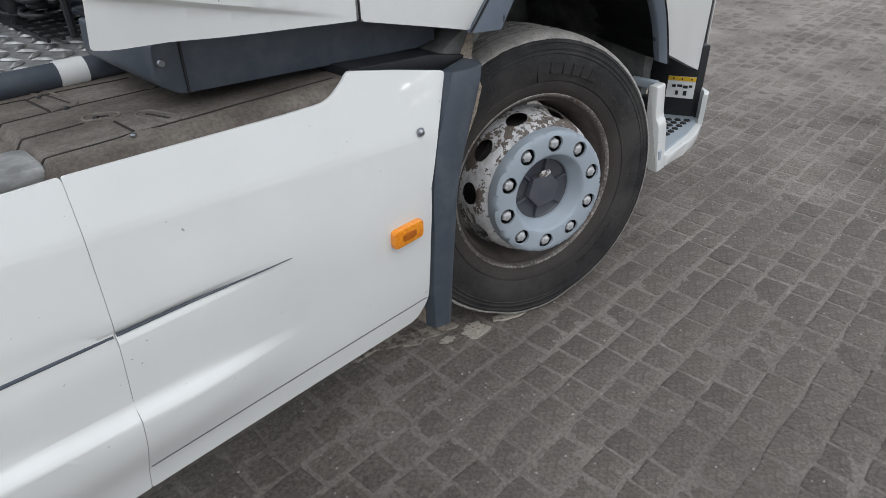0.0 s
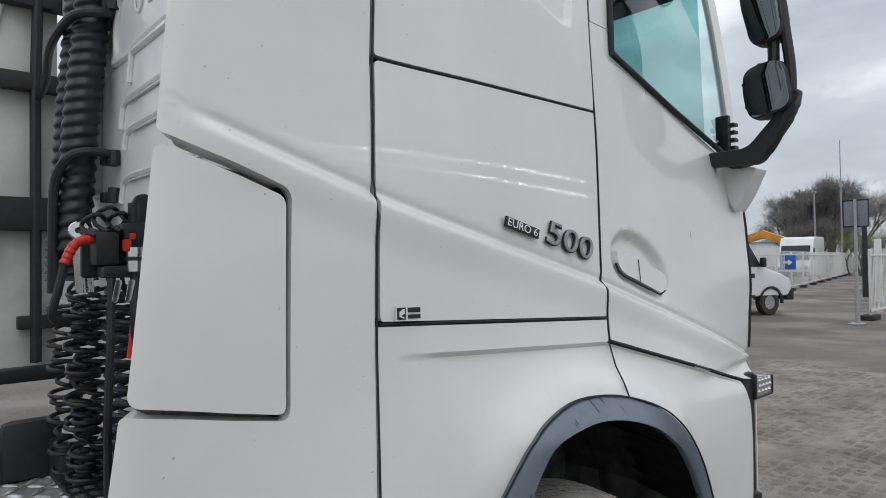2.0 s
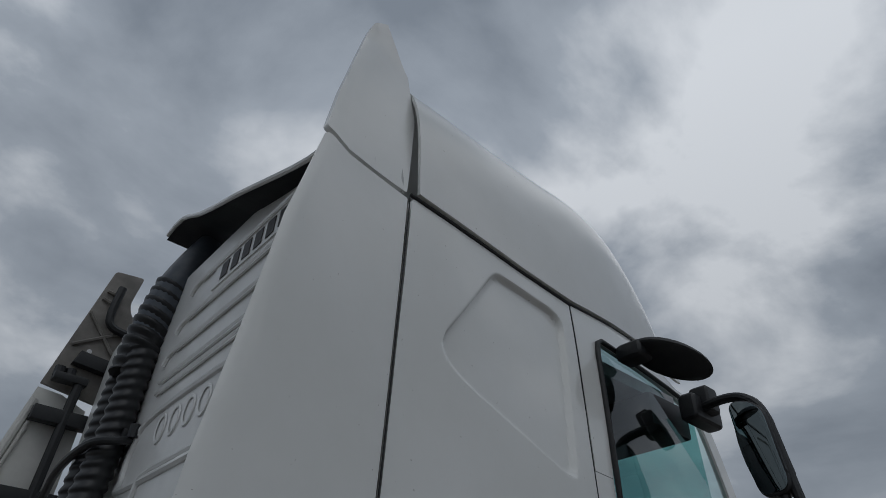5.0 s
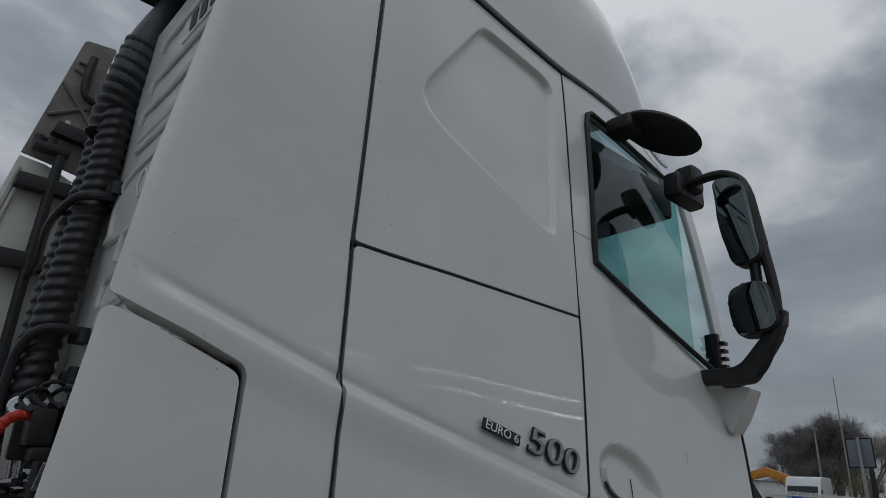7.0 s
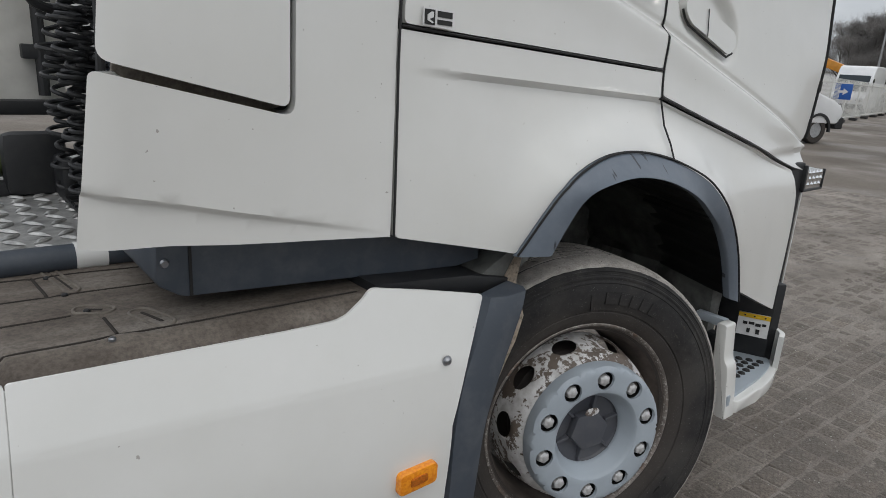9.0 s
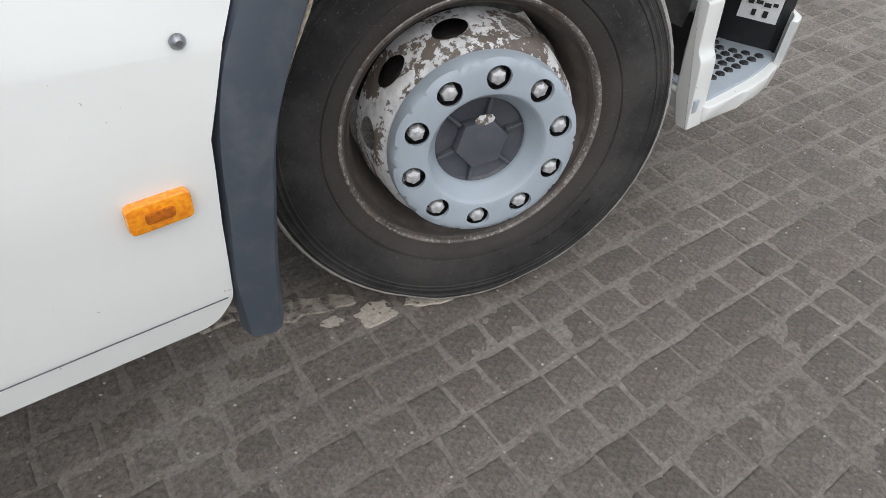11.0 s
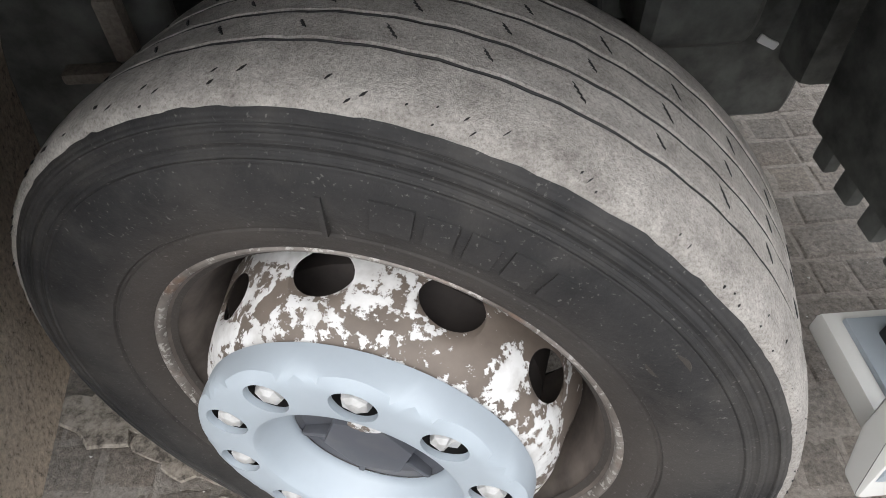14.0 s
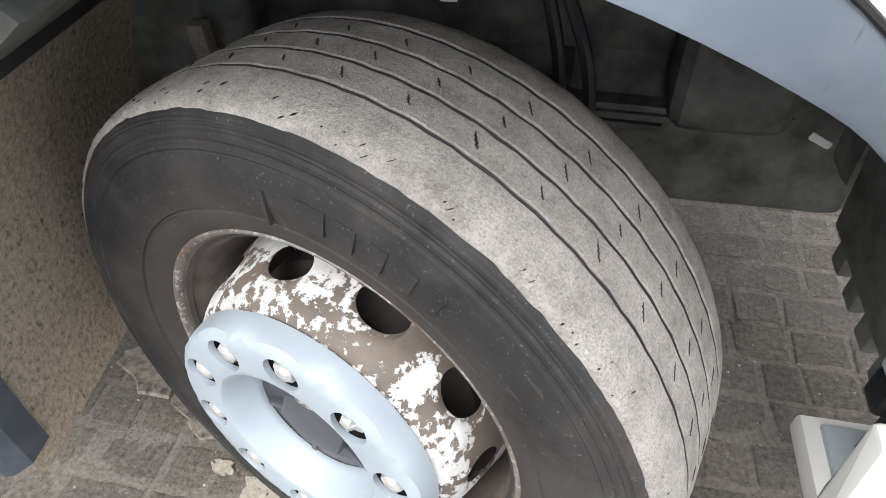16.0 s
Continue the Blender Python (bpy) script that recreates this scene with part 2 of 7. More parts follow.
def prism(outline, a, b, axis="y", bevel=0.004, seg=2):
    """A polygon pushed out from a to b along an axis; the outline is in the two other axes, in order."""
    bm = bmesh.new()
    put = {"x": lambda u, v, w: (w, u, v), "y": lambda u, v, w: (u, w, v), "z": lambda u, v, w: (u, v, w)}[axis]
    lo = [bm.verts.new(put(u, v, a)) for u, v in outline]
    f = bm.faces.new(lo)
    ext = bmesh.ops.extrude_face_region(bm, geom=[f])
    for g in ext["geom"]:
        if isinstance(g, bmesh.types.BMVert):
            d = put(0, 0, b - a)
            g.co += Vector(d)
    if bevel > 0:
        bmesh.ops.bevel(bm, geom=[e for e in bm.edges if e.calc_face_angle(0) > radians(28)], offset=bevel, segments=seg, affect="EDGES", profile=0.6)
    return bm


def tube(path, r, n=10, closed=False):
    """A round bar along a path; r is a number or one a point."""
    bm = bmesh.new()
    pts = [Vector(p) for p in path]
    rings, side = [], None
    for i, p in enumerate(pts):
        d = (pts[min(i + 1, len(pts) - 1)] - pts[max(i - 1, 0)]).normalized()
        if side is None:
            side = d.orthogonal().normalized()
        side = (side - d * side.dot(d)).normalized()
        up = d.cross(side)
        rr = r[i] if isinstance(r, (list, tuple)) else r
        rings.append([bm.verts.new(p + rr * (math.cos(2 * math.pi * k / n) * side + math.sin(2 * math.pi * k / n) * up)) for k in range(n)])
    for a, b in zip(rings, rings[1:]):
        for k in range(n):
            bm.faces.new((a[k], a[(k + 1) % n], b[(k + 1) % n], b[k]))
    bm.faces.new(rings[0][::-1])
    bm.faces.new(rings[-1])
    return bm


def bezier(pts, n=12):
    """A smooth path through points."""
    pts = [Vector(p) for p in pts]
    out = []
    for i in range(len(pts) - 1):
        p0, p1, p2, p3 = pts[max(i - 1, 0)], pts[i], pts[i + 1], pts[min(i + 2, len(pts) - 1)]
        for k in range(n):
            t = k / n
            out.append(0.5 * (2 * p1 + (p2 - p0) * t + (2 * p0 - 5 * p1 + 4 * p2 - p3) * t * t + (3 * p1 - p0 - 3 * p2 + p3) * t ** 3))
    return out + [pts[-1]]


def join(*bms):
    out = bms[0]
    for b in bms[1:]:
        me = bpy.data.meshes.new("tmp")
        b.to_mesh(me)
        b.free()
        out.from_mesh(me)
        bpy.data.meshes.remove(me)
    return out


# ---- the truck's side surface: how far in it lies, over its length and height ----
SIDE_X = (-1.2, -0.65, -0.3, 0.25, 0.8, 1.5)
SIDE_Z = (0.6, 1.1, 1.5, 2.15, 3.2, 3.9)
SIDE_Y = (
    (0.02, 0.06, 0.05, 0.05, 0.05, 0.12),
    (0.02, 0.07, 0.05, 0.05, 0.06, 0.14),
    (0.00, 0.10, 0.105, 0.115, 0.145, 0.22),
    (0.00, 0.105, 0.125, 0.16, 0.20, 0.27),
    (0.03, 0.165, 0.20, 0.275, 0.35, 0.48),
    (0.10, 0.25, 0.32, 0.42, 0.55, 0.75),
)


def side(x, z):
    return hermite(SIDE_Z, [hermite(SIDE_X, row, x) for row in SIDE_Y], z)


# ---- more materials ----
def mat_rubber():
    n = Nodes("worn_black_rubber", rough=0.72, spec=0.35)
    black = n.ramp(n.noise(9, 7, 0.68), [(0.34, (0.012, 0.012, 0.013)), (0.70, (0.036, 0.035, 0.035))])
    black = n.mix(n.ramp(n.noise(5, 8, 0.7), [(0.46, (0, 0, 0)), (0.66, (0.75, 0.75, 0.75))]), black, (0.060, 0.056, 0.052))
    r = n.radius()
    # brown brake dust settles on the bead side, moulded ribs ring the shoulder side
    dusty = n.ramp(n.math("ADD", r, n.math("MULTIPLY", n.noise(12, 6, 0.65), 0.05)), [(0.345, (0.7, 0.7, 0.7)), (0.395, (0.15, 0.15, 0.15)), (0.43, (0.0, 0.0, 0.0))])
    c = n.mix(dusty, black, (0.058, 0.049, 0.043))
    fine = n.ramp(n.noise(230, 4), [(0.63, (0, 0, 0)), (0.72, (1, 1, 1))])
    n.color(n.mix(n.math("MULTIPLY", fine, 0.45), c, (0.20, 0.19, 0.18)))
    band = n.ramp(r, [(0.424, (0, 0, 0)), (0.430, (1, 1, 1)), (0.470, (1, 1, 1)), (0.474, (0, 0, 0))])
    ribs = n.math("MULTIPLY", n.math("SINE", n.math("MULTIPLY", r, 1150.0)), band)
    n.bump(n.math("ADD", n.math("MULTIPLY", ribs, 0.35), n.noise(120, 6, 0.7)), 0.45, 0.0025)
    return n.mat


def mat_tread():
    n = Nodes("dust_grey_tread_rubber", rough=0.9, spec=0.25)
    a = n.ramp(n.noise(20, 9, 0.75), [(0.28, (0.27, 0.25, 0.232)), (0.52, (0.47, 0.442, 0.412)), (0.74, (0.62, 0.59, 0.555))])
    fine = n.ramp(n.noise(330, 5, 0.8), [(0.32, (0.52, 0.51, 0.50)), (0.48, (0.92, 0.92, 0.92)), (0.68, (1.22, 1.22, 1.22))])
    n.color(n.mix(1.0, a, fine, "MULTIPLY"))
    n.bump(n.noise(120, 8, 0.8), 1.0, 0.005)
    return n.mat


def mat_flaking():
    n = Nodes("flaking_white_paint_on_brown_steel", rough=0.6)
    steel = n.ramp(n.noise(9, 6, 0.6), [(0.35, (0.115, 0.092, 0.076)), (0.68, (0.20, 0.165, 0.14))])
    f = n.math("ADD", n.math("MULTIPLY", n.noise(12, 8, 0.62, distortion=0.5), 0.66), n.math("MULTIPLY", n.noise(80, 5, 0.65), 0.34))
    mask = n.ramp(f, [(0.472, (0, 0, 0)), (0.49, (1, 1, 1))])
    white = n.ramp(n.noise(40, 4), [(0.3, (0.50, 0.49, 0.48)), (0.6, (0.70, 0.70, 0.70))])
    n.color(n.mix(mask, steel, white))
    n.bump(mask, 0.5, 0.0012)
    return n.mat


def mat_rusty_rim():
    n = Nodes("scratched_rusty_rim", rough=0.5, metal=0.25)
    base = n.ramp(n.noise(11, 6, 0.65), [(0.35, (0.10, 0.085, 0.075)), (0.62, (0.26, 0.235, 0.215))])
    chips = n.ramp(n.noise(110, 5, 0.65), [(0.55, (0, 0, 0)), (0.60, (1, 1, 1))])
    rust = n.ramp(n.noise(20, 4), [(0.57, (0, 0, 0)), (0.70, (1, 1, 1))])
    c = n.mix(n.math("MULTIPLY", chips, 0.8), base, (0.52, 0.50, 0.47))
    n.color(n.mix(n.math("MULTIPLY", rust, 0.5), c, (0.16, 0.070, 0.030)))
    n.bump(chips, 0.3, 0.001)
    return n.mat


def mat_dirt_deck():
    n = Nodes("mud_stained_brown_deck", rough=0.8)
    a = n.ramp(n.noise(4, 7, 0.62, (1, 2.5, 1)), [(0.30, (0.085, 0.068, 0.055)), (0.52, (0.17, 0.145, 0.122)), (0.72, (0.27, 0.245, 0.215))])
    fine = n.ramp(n.noise(120, 4, 0.7), [(0.3, (0.55, 0.55, 0.55)), (0.6, (1, 1, 1))])
    n.color(n.mix(1.0, a, fine, "MULTIPLY"))
    n.bump(n.noise(60, 6), 0.3, 0.002)
    return n.mat


def mat_splash():
    n = Nodes("mud_splashed_rubber", rough=0.95, spec=0.2)
    a = n.ramp(n.noise(95, 8, 0.78, (1, 1, 0.8)), [(0.34, (0.15, 0.130, 0.110)), (0.45, (0.48, 0.415, 0.345)), (0.70, (0.78, 0.685, 0.575))])
    n.color(a)
    n.bump(n.noise(70, 6), 0.7, 0.004)
    return n.mat


def mat_glass(name="green_tinted_glass", tint=(0.60, 0.80, 0.79)):
    n = Nodes(name, rough=0.02)
    nt = n.nt
    tr = nt.nodes.new("ShaderNodeBsdfTransparent")
    tr.inputs[0].default_value = (*tint, 1)
    gl = nt.nodes.new("ShaderNodeBsdfGlossy")
    gl.inputs["Roughness"].default_value = 0.01
    fr = nt.nodes.new("ShaderNodeFresnel")
    fr.inputs[0].default_value = 1.65
    mx = nt.nodes.new("ShaderNodeMixShader")
    nt.links.new(fr.outputs[0], mx.inputs[0])
    nt.links.new(tr.outputs[0], mx.inputs[1])
    nt.links.new(gl.outputs[0], mx.inputs[2])
    nt.links.new(mx.outputs[0], nt.nodes["Material Output"].inputs[0])
    return n.mat


def mat_marker():
    n = Nodes("amber_lens", rough=0.12, coat=0.5)
    n.color(n.ramp(n.noise(140, 2), [(0.4, (0.85, 0.24, 0.008)), (0.6, (0.98, 0.36, 0.015))]))
    n.bump(n.noise(220, 1), 0.3, 0.002)
    return n.mat


RUBBER, TREAD, FLAKING, RIM = mat_rubber(), mat_tread(), mat_flaking(), mat_rusty_rim()
DECK, SPLASH, GLASS, AMBER = mat_dirt_deck(), mat_splash(), mat_glass(), mat_marker()
COVER = mat_simple("pale_blue_grey_wheel_cover", (0.37, 0.42, 0.468), rough=0.40, vary=0.05, scale=9)
NUT = mat_simple("dull_aluminium_nut_cap", (0.58, 0.58, 0.58), rough=0.38, metal=0.35, vary=0.2, scale=60)
HUB = mat_plastic("grey_hub_plastic", (0.075, 0.08, 0.095), (0.12, 0.12, 0.125), 0.5)
CHROME = mat_simple("bright_metal", (0.72, 0.73, 0.74), rough=0.16, metal=1.0, vary=0.08)
BADGE = mat_simple("dull_chrome_badge", (0.30, 0.31, 0.33), rough=0.3, metal=0.85, vary=0.1)
GALV = mat_simple("galvanised_tread_plate", (0.46, 0.46, 0.45), rough=0.42, metal=0.55, vary=0.35, scale=25)


def mat_trim():
    n = Nodes("blue_grey_arch_plastic", rough=0.42)
    c = n.mix(n.ramp(n.noise(14, 6, 0.65), [(0.45, (0, 0, 0)), (0.75, (0.7, 0.7, 0.7))]), (0.138, 0.167, 0.206), (0.19, 0.216, 0.252))
    drips = n.ramp(n.noise(42, 2, 0.4, (1, 0.3, 0.16)), [(0.70, (0, 0, 0)), (0.73, (1, 1, 1))])
    n.color(n.mix(n.math("MULTIPLY", drips, 0.85), c, (0.02, 0.022, 0.026)))
    n.bump(n.noise(420, 2), 0.12, 0.0006)
    return n.mat


TRIM = mat_trim()
INNER = mat_simple("dusty_white_inner_panel", (0.60, 0.595, 0.56), rough=0.6, vary=0.12, scale=5)
REARWALL = mat_simple("greyed_white_cab_wall", (0.78, 0.785, 0.77), rough=0.32, vary=0.05, scale=6, coat=0.3)
SEAM = mat_black("black_seam", (0.010, 0.010, 0.011), 0.6)
RED = mat_simple("red_hose_sleeve", (0.62, 0.035, 0.018), rough=0.4, vary=0.15)
COIL = mat_simple("black_coiled_hose", (0.014, 0.015, 0.017), rough=0.5, vary=0.3)
BLUECOIL = mat_simple("dark_blue_coiled_hose", (0.028, 0.036, 0.050), rough=0.45, vary=0.2)
GREEN = mat_simple("olive_green_hose", (0.05, 0.065, 0.022), rough=0.3, vary=0.25)
STICKER = mat_simple("white_sticker", (0.74, 0.74, 0.74), rough=0.45, vary=0.04)
INK = mat_simple("black_ink", (0.012, 0.012, 0.012), rough=0.5, vary=0.1)
YELLOW = mat_simple("yellow_ink", (0.72, 0.45, 0.02), rough=0.5, vary=0.08)
HEADLINER = mat_simple("pale_grey_headliner", (0.42, 0.43, 0.44), rough=0.9, vary=0.08, scale=20)
CHEEK = mat_simple("grimy_grey_brown_moulding", (0.235, 0.220, 0.20), rough=0.7, vary=0.25, scale=7)
SEATS = mat_simple("grey_seat_cloth", (0.10, 0.11, 0.115), rough=0.9, vary=0.2, scale=40)
MIRROR = mat_simple("mirror_glass", (0.16, 0.19, 0.20), rough=0.02, metal=1.0, vary=0.01)

# ---- the truck ----
truck = thing("tractor_truck", "white heavy tractor truck with blue-grey wheel-arch trims parked on brick paving", "truck")


def hit_line(line, x):
    return float(np.interp(x, [p[0] for p in line], [p[1] for p in line]))


REAR_EDGE = ((1.15, -1.222), (1.46, -1.195), (1.90, -1.140), (2.16, -1.112), (2.42, -1.072), (2.79, -1.022), (3.17, -0.942), (3.45, -0.900), (3.9, -0.79))
BELT = ((-1.2, 1.982), (-0.65, 1.845), (0.23, 1.622), (1.45, 1.255))
LOWCREASE = ((-0.66, 1.480), (0.225, 1.433), (1.3, 1.150))
SKIRTCREASE = ((-1.23, 1.290), (-0.66, 1.157))
EDGE_Z = (1.2, 1.31, 1.45, 1.6, 1.75, 1.9, 2.1)
EDGE_Y = (0.203, 0.197, 0.190, 0.184, 0.195, 0.208, 0.240)
BELT_CUTS = (0.020, 0.012, 0.006, 0.001, -0.005, -0.011, -0.017, -0.023, -0.030)
LOW_CUTS = (0.008, 0.002, -0.005, -0.012, -0.018)


def cuts(line, i, offs):
    return (*line[i], *line[i + 1], *offs)



def inside_depth(poly, x, z):
    """How far a point lies inside a polygon (minus: outside)."""
    best, within = 9.0, False
    k = len(poly)
    for i in range(k):
        (ax, az), (bx, bz) = poly[i], poly[(i + 1) % k]
        t = max(0.0, min(1.0, ((x - ax) * (bx - ax) + (z - az) * (bz - az)) / ((bx - ax) ** 2 + (bz - az) ** 2 + 1e-12)))
        best = min(best, math.hypot(x - ax - t * (bx - ax), z - az - t * (bz - az)))
        if (az > z) != (bz > z) and x < (bx - ax) * (z - az) / (bz - az) + ax:
            within = not within
    return best if within else -best


ARCH_OUT = ((-0.335, 1.068), (-0.281, 1.157), (-0.226, 1.229), (-0.14, 1.275), (-0.035, 1.299), (0.089, 1.295), (0.232, 1.266), (0.395, 1.207), (0.525, 1.118), (0.653, 0.975), (0.8, 0.745))
ARCH_W = (0, 0.5, 1, 1, 1, 1, 1, 1, 0.8, 0.45, 0)


def arch_flare(x, z):
    """How far the wing's skin swells out round the wheel arch."""
    best, weight = 9.0, 0.0
    for k in range(10):
        (ax, az), (bx, bz) = ARCH_OUT[k], ARCH_OUT[k + 1]
        t = max(0.0, min(1.0, ((x - ax) * (bx - ax) + (z - az) * (bz - az)) / ((bx - ax) ** 2 + (bz - az) ** 2)))
        d = math.hypot(x - ax - t * (bx - ax), z - az - t * (bz - az))
        if d < best:
            best, weight = d, ARCH_W[k] + (ARCH_W[k + 1] - ARCH_W[k]) * t
    return 0.052 * weight * math.exp(-(best / 0.075) ** 2)


def belt_line(x, z):
    """The swage: a shallow hollow, and under it a rounded ridge that stands out."""
    d = hit_line(BELT, x) - z
    return 0.005 * math.exp(-((d + 0.005) / 0.010) ** 2) - 0.022 * step(-0.004, 0.026, d) + 0.007 * step(0.030, 0.12, d)


def deflector_side(x, z):
    y = side(x, z)
    if x > -1.12:
        y += belt_line(x, z) * step(-1.12, -0.98, x)
    c = hit_line(SKIRTCREASE, x)
    y += 0.011 * step(c + 0.003, c - 0.008, z) * step(-0.66, -1.0, x)
    e = hermite([p[0] for p in REAR_EDGE], [p[1] for p in REAR_EDGE], z)
    d = x - e
    if d < 0.035:
        y += 0.016 * (1 - max(d, 0) / 0.035) ** 2
    return y


def cab_side(x, z):
    y = side(x, z) + belt_line(x, z)
    c = hit_line(LOWCREASE, x)
    y += 0.016 * min(max((c + 0.002 - z) / 0.014, 0.0), 1.0) * step(-0.64, -0.38, x) * step(1.3, 1.0, x)
    if z < 1.5:
        y -= arch_flare(x, z)
    # the door's leading edge stands nearly upright
    if x > 0.55 and z < 2.2:
        lead = hermite(EDGE_Z, EDGE_Y, z) - side(1.43, z) - belt_line(1.43, z)
        y += lead * ((x - 0.55) / 0.88) ** 1.5 * step(1.14, 1.28, z) * step(2.2, 2.0, z)
    return y


HANDLE_POCKET = rounded([(0.303, 1.68, 0.03), (0.312, 1.748, 0.03), (0.395, 1.790, 0.03), (0.516, 1.768, 0.06), (0.630, 1.704, 0.06), (0.676, 1.632, 0.04), (0.668, 1.556, 0.03), (0.60, 1.536, 0.03), (0.345, 1.622, 0.04)], 6)


def door_side(x, z):
    y = cab_side(x, z)
    if 0.28 < x < 0.70 and 1.51 < z < 1.81:
        y += 0.028 * step(-0.004, 0.030, inside_depth(HANDLE_POCKET, x, z))
    return y


RECESS = rounded([(-0.151, 3.085, 0.05), (0.285, 3.105, 0.10), (0.180, 2.415, 0.06), (-0.40, 2.600, 0.12), (-0.44, 2.69, 0.06)], 6)


def sleeper_side(x, z):
    d = inside_depth(RECESS, x, z)
    return side(x, z) + 0.024 * step(-0.007, 0.015, d)


def outline_panel(name, pts, parent=truck, surface=side, material=PAINT, label="", **kw):
    return part(name, sheet(rounded(pts), surface, **kw), material, parent, label)


ARCH_IN = ((-0.251, 1.068), (-0.213, 1.147), (-0.179, 1.202), (-0.124, 1.232), (-0.009, 1.247), (0.140, 1.224), (0.318, 1.166), (0.461, 1.095), (0.546, 1.036), (0.640, 0.922), (0.727, 0.770))
ARCH_FLARE = (0.014, 0.001, -0.012, -0.027, -0.034, -0.030, -0.010, 0.018, 0.030, 0.038, 0.050)


def rear_tuck(x, z):
    """The deflector's rear edge rolls in and forwards."""
    e = hermite([p[0] for p in REAR_EDGE], [p[1] for p in REAR_EDGE], z)
    return 0.030 * step(0.05, 0.02, x - e)


# side deflector behind the cab, with the raised hatch set in its notch
outline_panel("deflector_panel", [
    (-1.226, 1.201, 0.008), (-1.10, 1.192), (-0.915, 1.173), (-0.679, 1.153), (-0.664, 1.40), (-0.655, 1.70), (-0.653, 2.15),
    (-0.622, 2.60), (-0.581, 3.155, 0.01), (-0.70, 3.150), (-0.846, 3.138), (-0.938, 3.160, 0.02), (-1.022, 2.785), (-1.072, 2.42), (-1.112, 2.16), (-1.137, 1.912, 0.012),
    (-0.877, 1.832, 0.028), (-0.886, 1.387, 0.028), (-1.196, 1.452, 0.012)], surface=deflector_side, cell=0.02, thick=0.055, bevel=0.010, tuck=rear_tuck, creases=[cuts(BELT, 0, BELT_CUTS), cuts(SKIRTCREASE, 0, (0.003, -0.001, -0.005, -0.009))])
outline_panel("deflector_hatch", [(-1.141, 1.893, 0.02), (-0.893, 1.816, 0.022), (-0.898, 1.402, 0.020), (-1.188, 1.466, 0.02)], surface=lambda x, z: deflector_side(x, z) - 0.004, cell=0.03, thick=0.05, bevel=0.010, tuck=rear_tuck,
              label="raised white plastic hatch in the deflector")
# dark brown backing carries both dirt and the shade inside the notch
outline_panel("deflector_backing", [(-1.12, 1.89), (-0.87, 1.84), (-0.87, 1.37), (-1.16, 1.44)], surface=lambda x, z: deflector_side(x, z) + 0.056, cell=0.08, thick=0.01, bevel=0, material=DECK)
NOTCH = [p for p in rounded([(-1.137, 1.912), (-0.877, 1.832, 0.028), (-0.886, 1.387, 0.028), (-1.196, 1.452)], 6) if p[0] > -0.93]


def notch_seal():
    """A black strip lining the gap round the hatch, put in for its shade."""
    bm = bmesh.new()
    cx, cz = -1.03, 1.63
    rows = []
    for x, z in NOTCH:
        k = 0.006 / math.hypot(x - cx, z - cz)
        u, w = x + (cx - x) * k, z + (cz - z) * k
        rows.append([bm.verts.new((u, deflector_side(x, z) + d, w)) for d in (0.026, 0.06)])
    for p, q in zip(rows, rows[1:]):
        bm.faces.new((p[0], p[1], q[1], q[0]))
    bmesh.ops.solidify(bm, geom=bm.faces[:], thickness=0.003)
    return bm


part("notch_seal", notch_seal(), SEAM, truck)
# cab skin
outline_panel("storage_hatch", [(-0.645, 1.557, 0.012), (0.224, 1.512, 0.006), (0.262, 2.163, 0.006), (-0.641, 2.148, 0.02)], surface=cab_side, creases=[cuts(BELT, 1, BELT_CUTS)], cell=0.025, thick=0.02, bevel=0.007, label="white luggage hatch with a pressed swage line")
outline_panel("sleeper_panel", [(-0.641, 2.158, 0.012), (0.264, 2.173, 0.006), (0.283, 2.39), (0.318, 2.80), (0.370, 3.203, 0.01), (0.0, 3.176), (-0.31, 3.163), (-0.563, 3.168, 0.02), (-0.610, 2.60)], surface=sleeper_side, creases=[(*a, *b, -0.012, -0.006, 0.0, 0.006, 0.012) for a, b in (((-0.40, 2.600), (0.180, 2.415)), ((-0.44, 2.69), (-0.151, 3.085)), ((-0.151, 3.085), (0.285, 3.105)), ((0.285, 3.105), (0.180, 2.415)))], cell=0.0125, thick=0.02, bevel=0.007, label="white sleeper side with a pressed recess")
wing = outline_panel("wing", [(-0.668, 1.150, 0.012), (-0.656, 1.546, 0.006), (0.226, 1.501), (0.218, 1.430), (0.60, 1.331), (1.17, 1.183, 0.02), (1.205, 1.09, 0.02), (1.175, 0.632, 0.01), *[(hermite(range(11), [p[0] for p in ARCH_OUT], k / 5), hermite(range(11), [p[1] for p in ARCH_OUT], k / 5) + 0.003) for k in range(49, 0, -1)], (-0.330, 1.073, 0.01)], surface=cab_side, creases=[cuts(LOWCREASE, 0, LOW_CUTS), cuts(LOWCREASE, 1, LOW_CUTS)], cell=0.025, thick=0.03, bevel=0.008)
part("wing_seam", tube([(0.222, cab_side(0.222, 1.427) - 0.001, 1.427), (0.230, cab_side(0.230, 1.36) - 0.001, 1.36), (0.222, cab_side(0.222, 1.315) - 0.001, 1.315), (0.213, cab_side(0.213, 1.275) - 0.001, 1.275)], 0.0026, 6), SEAM, truck)
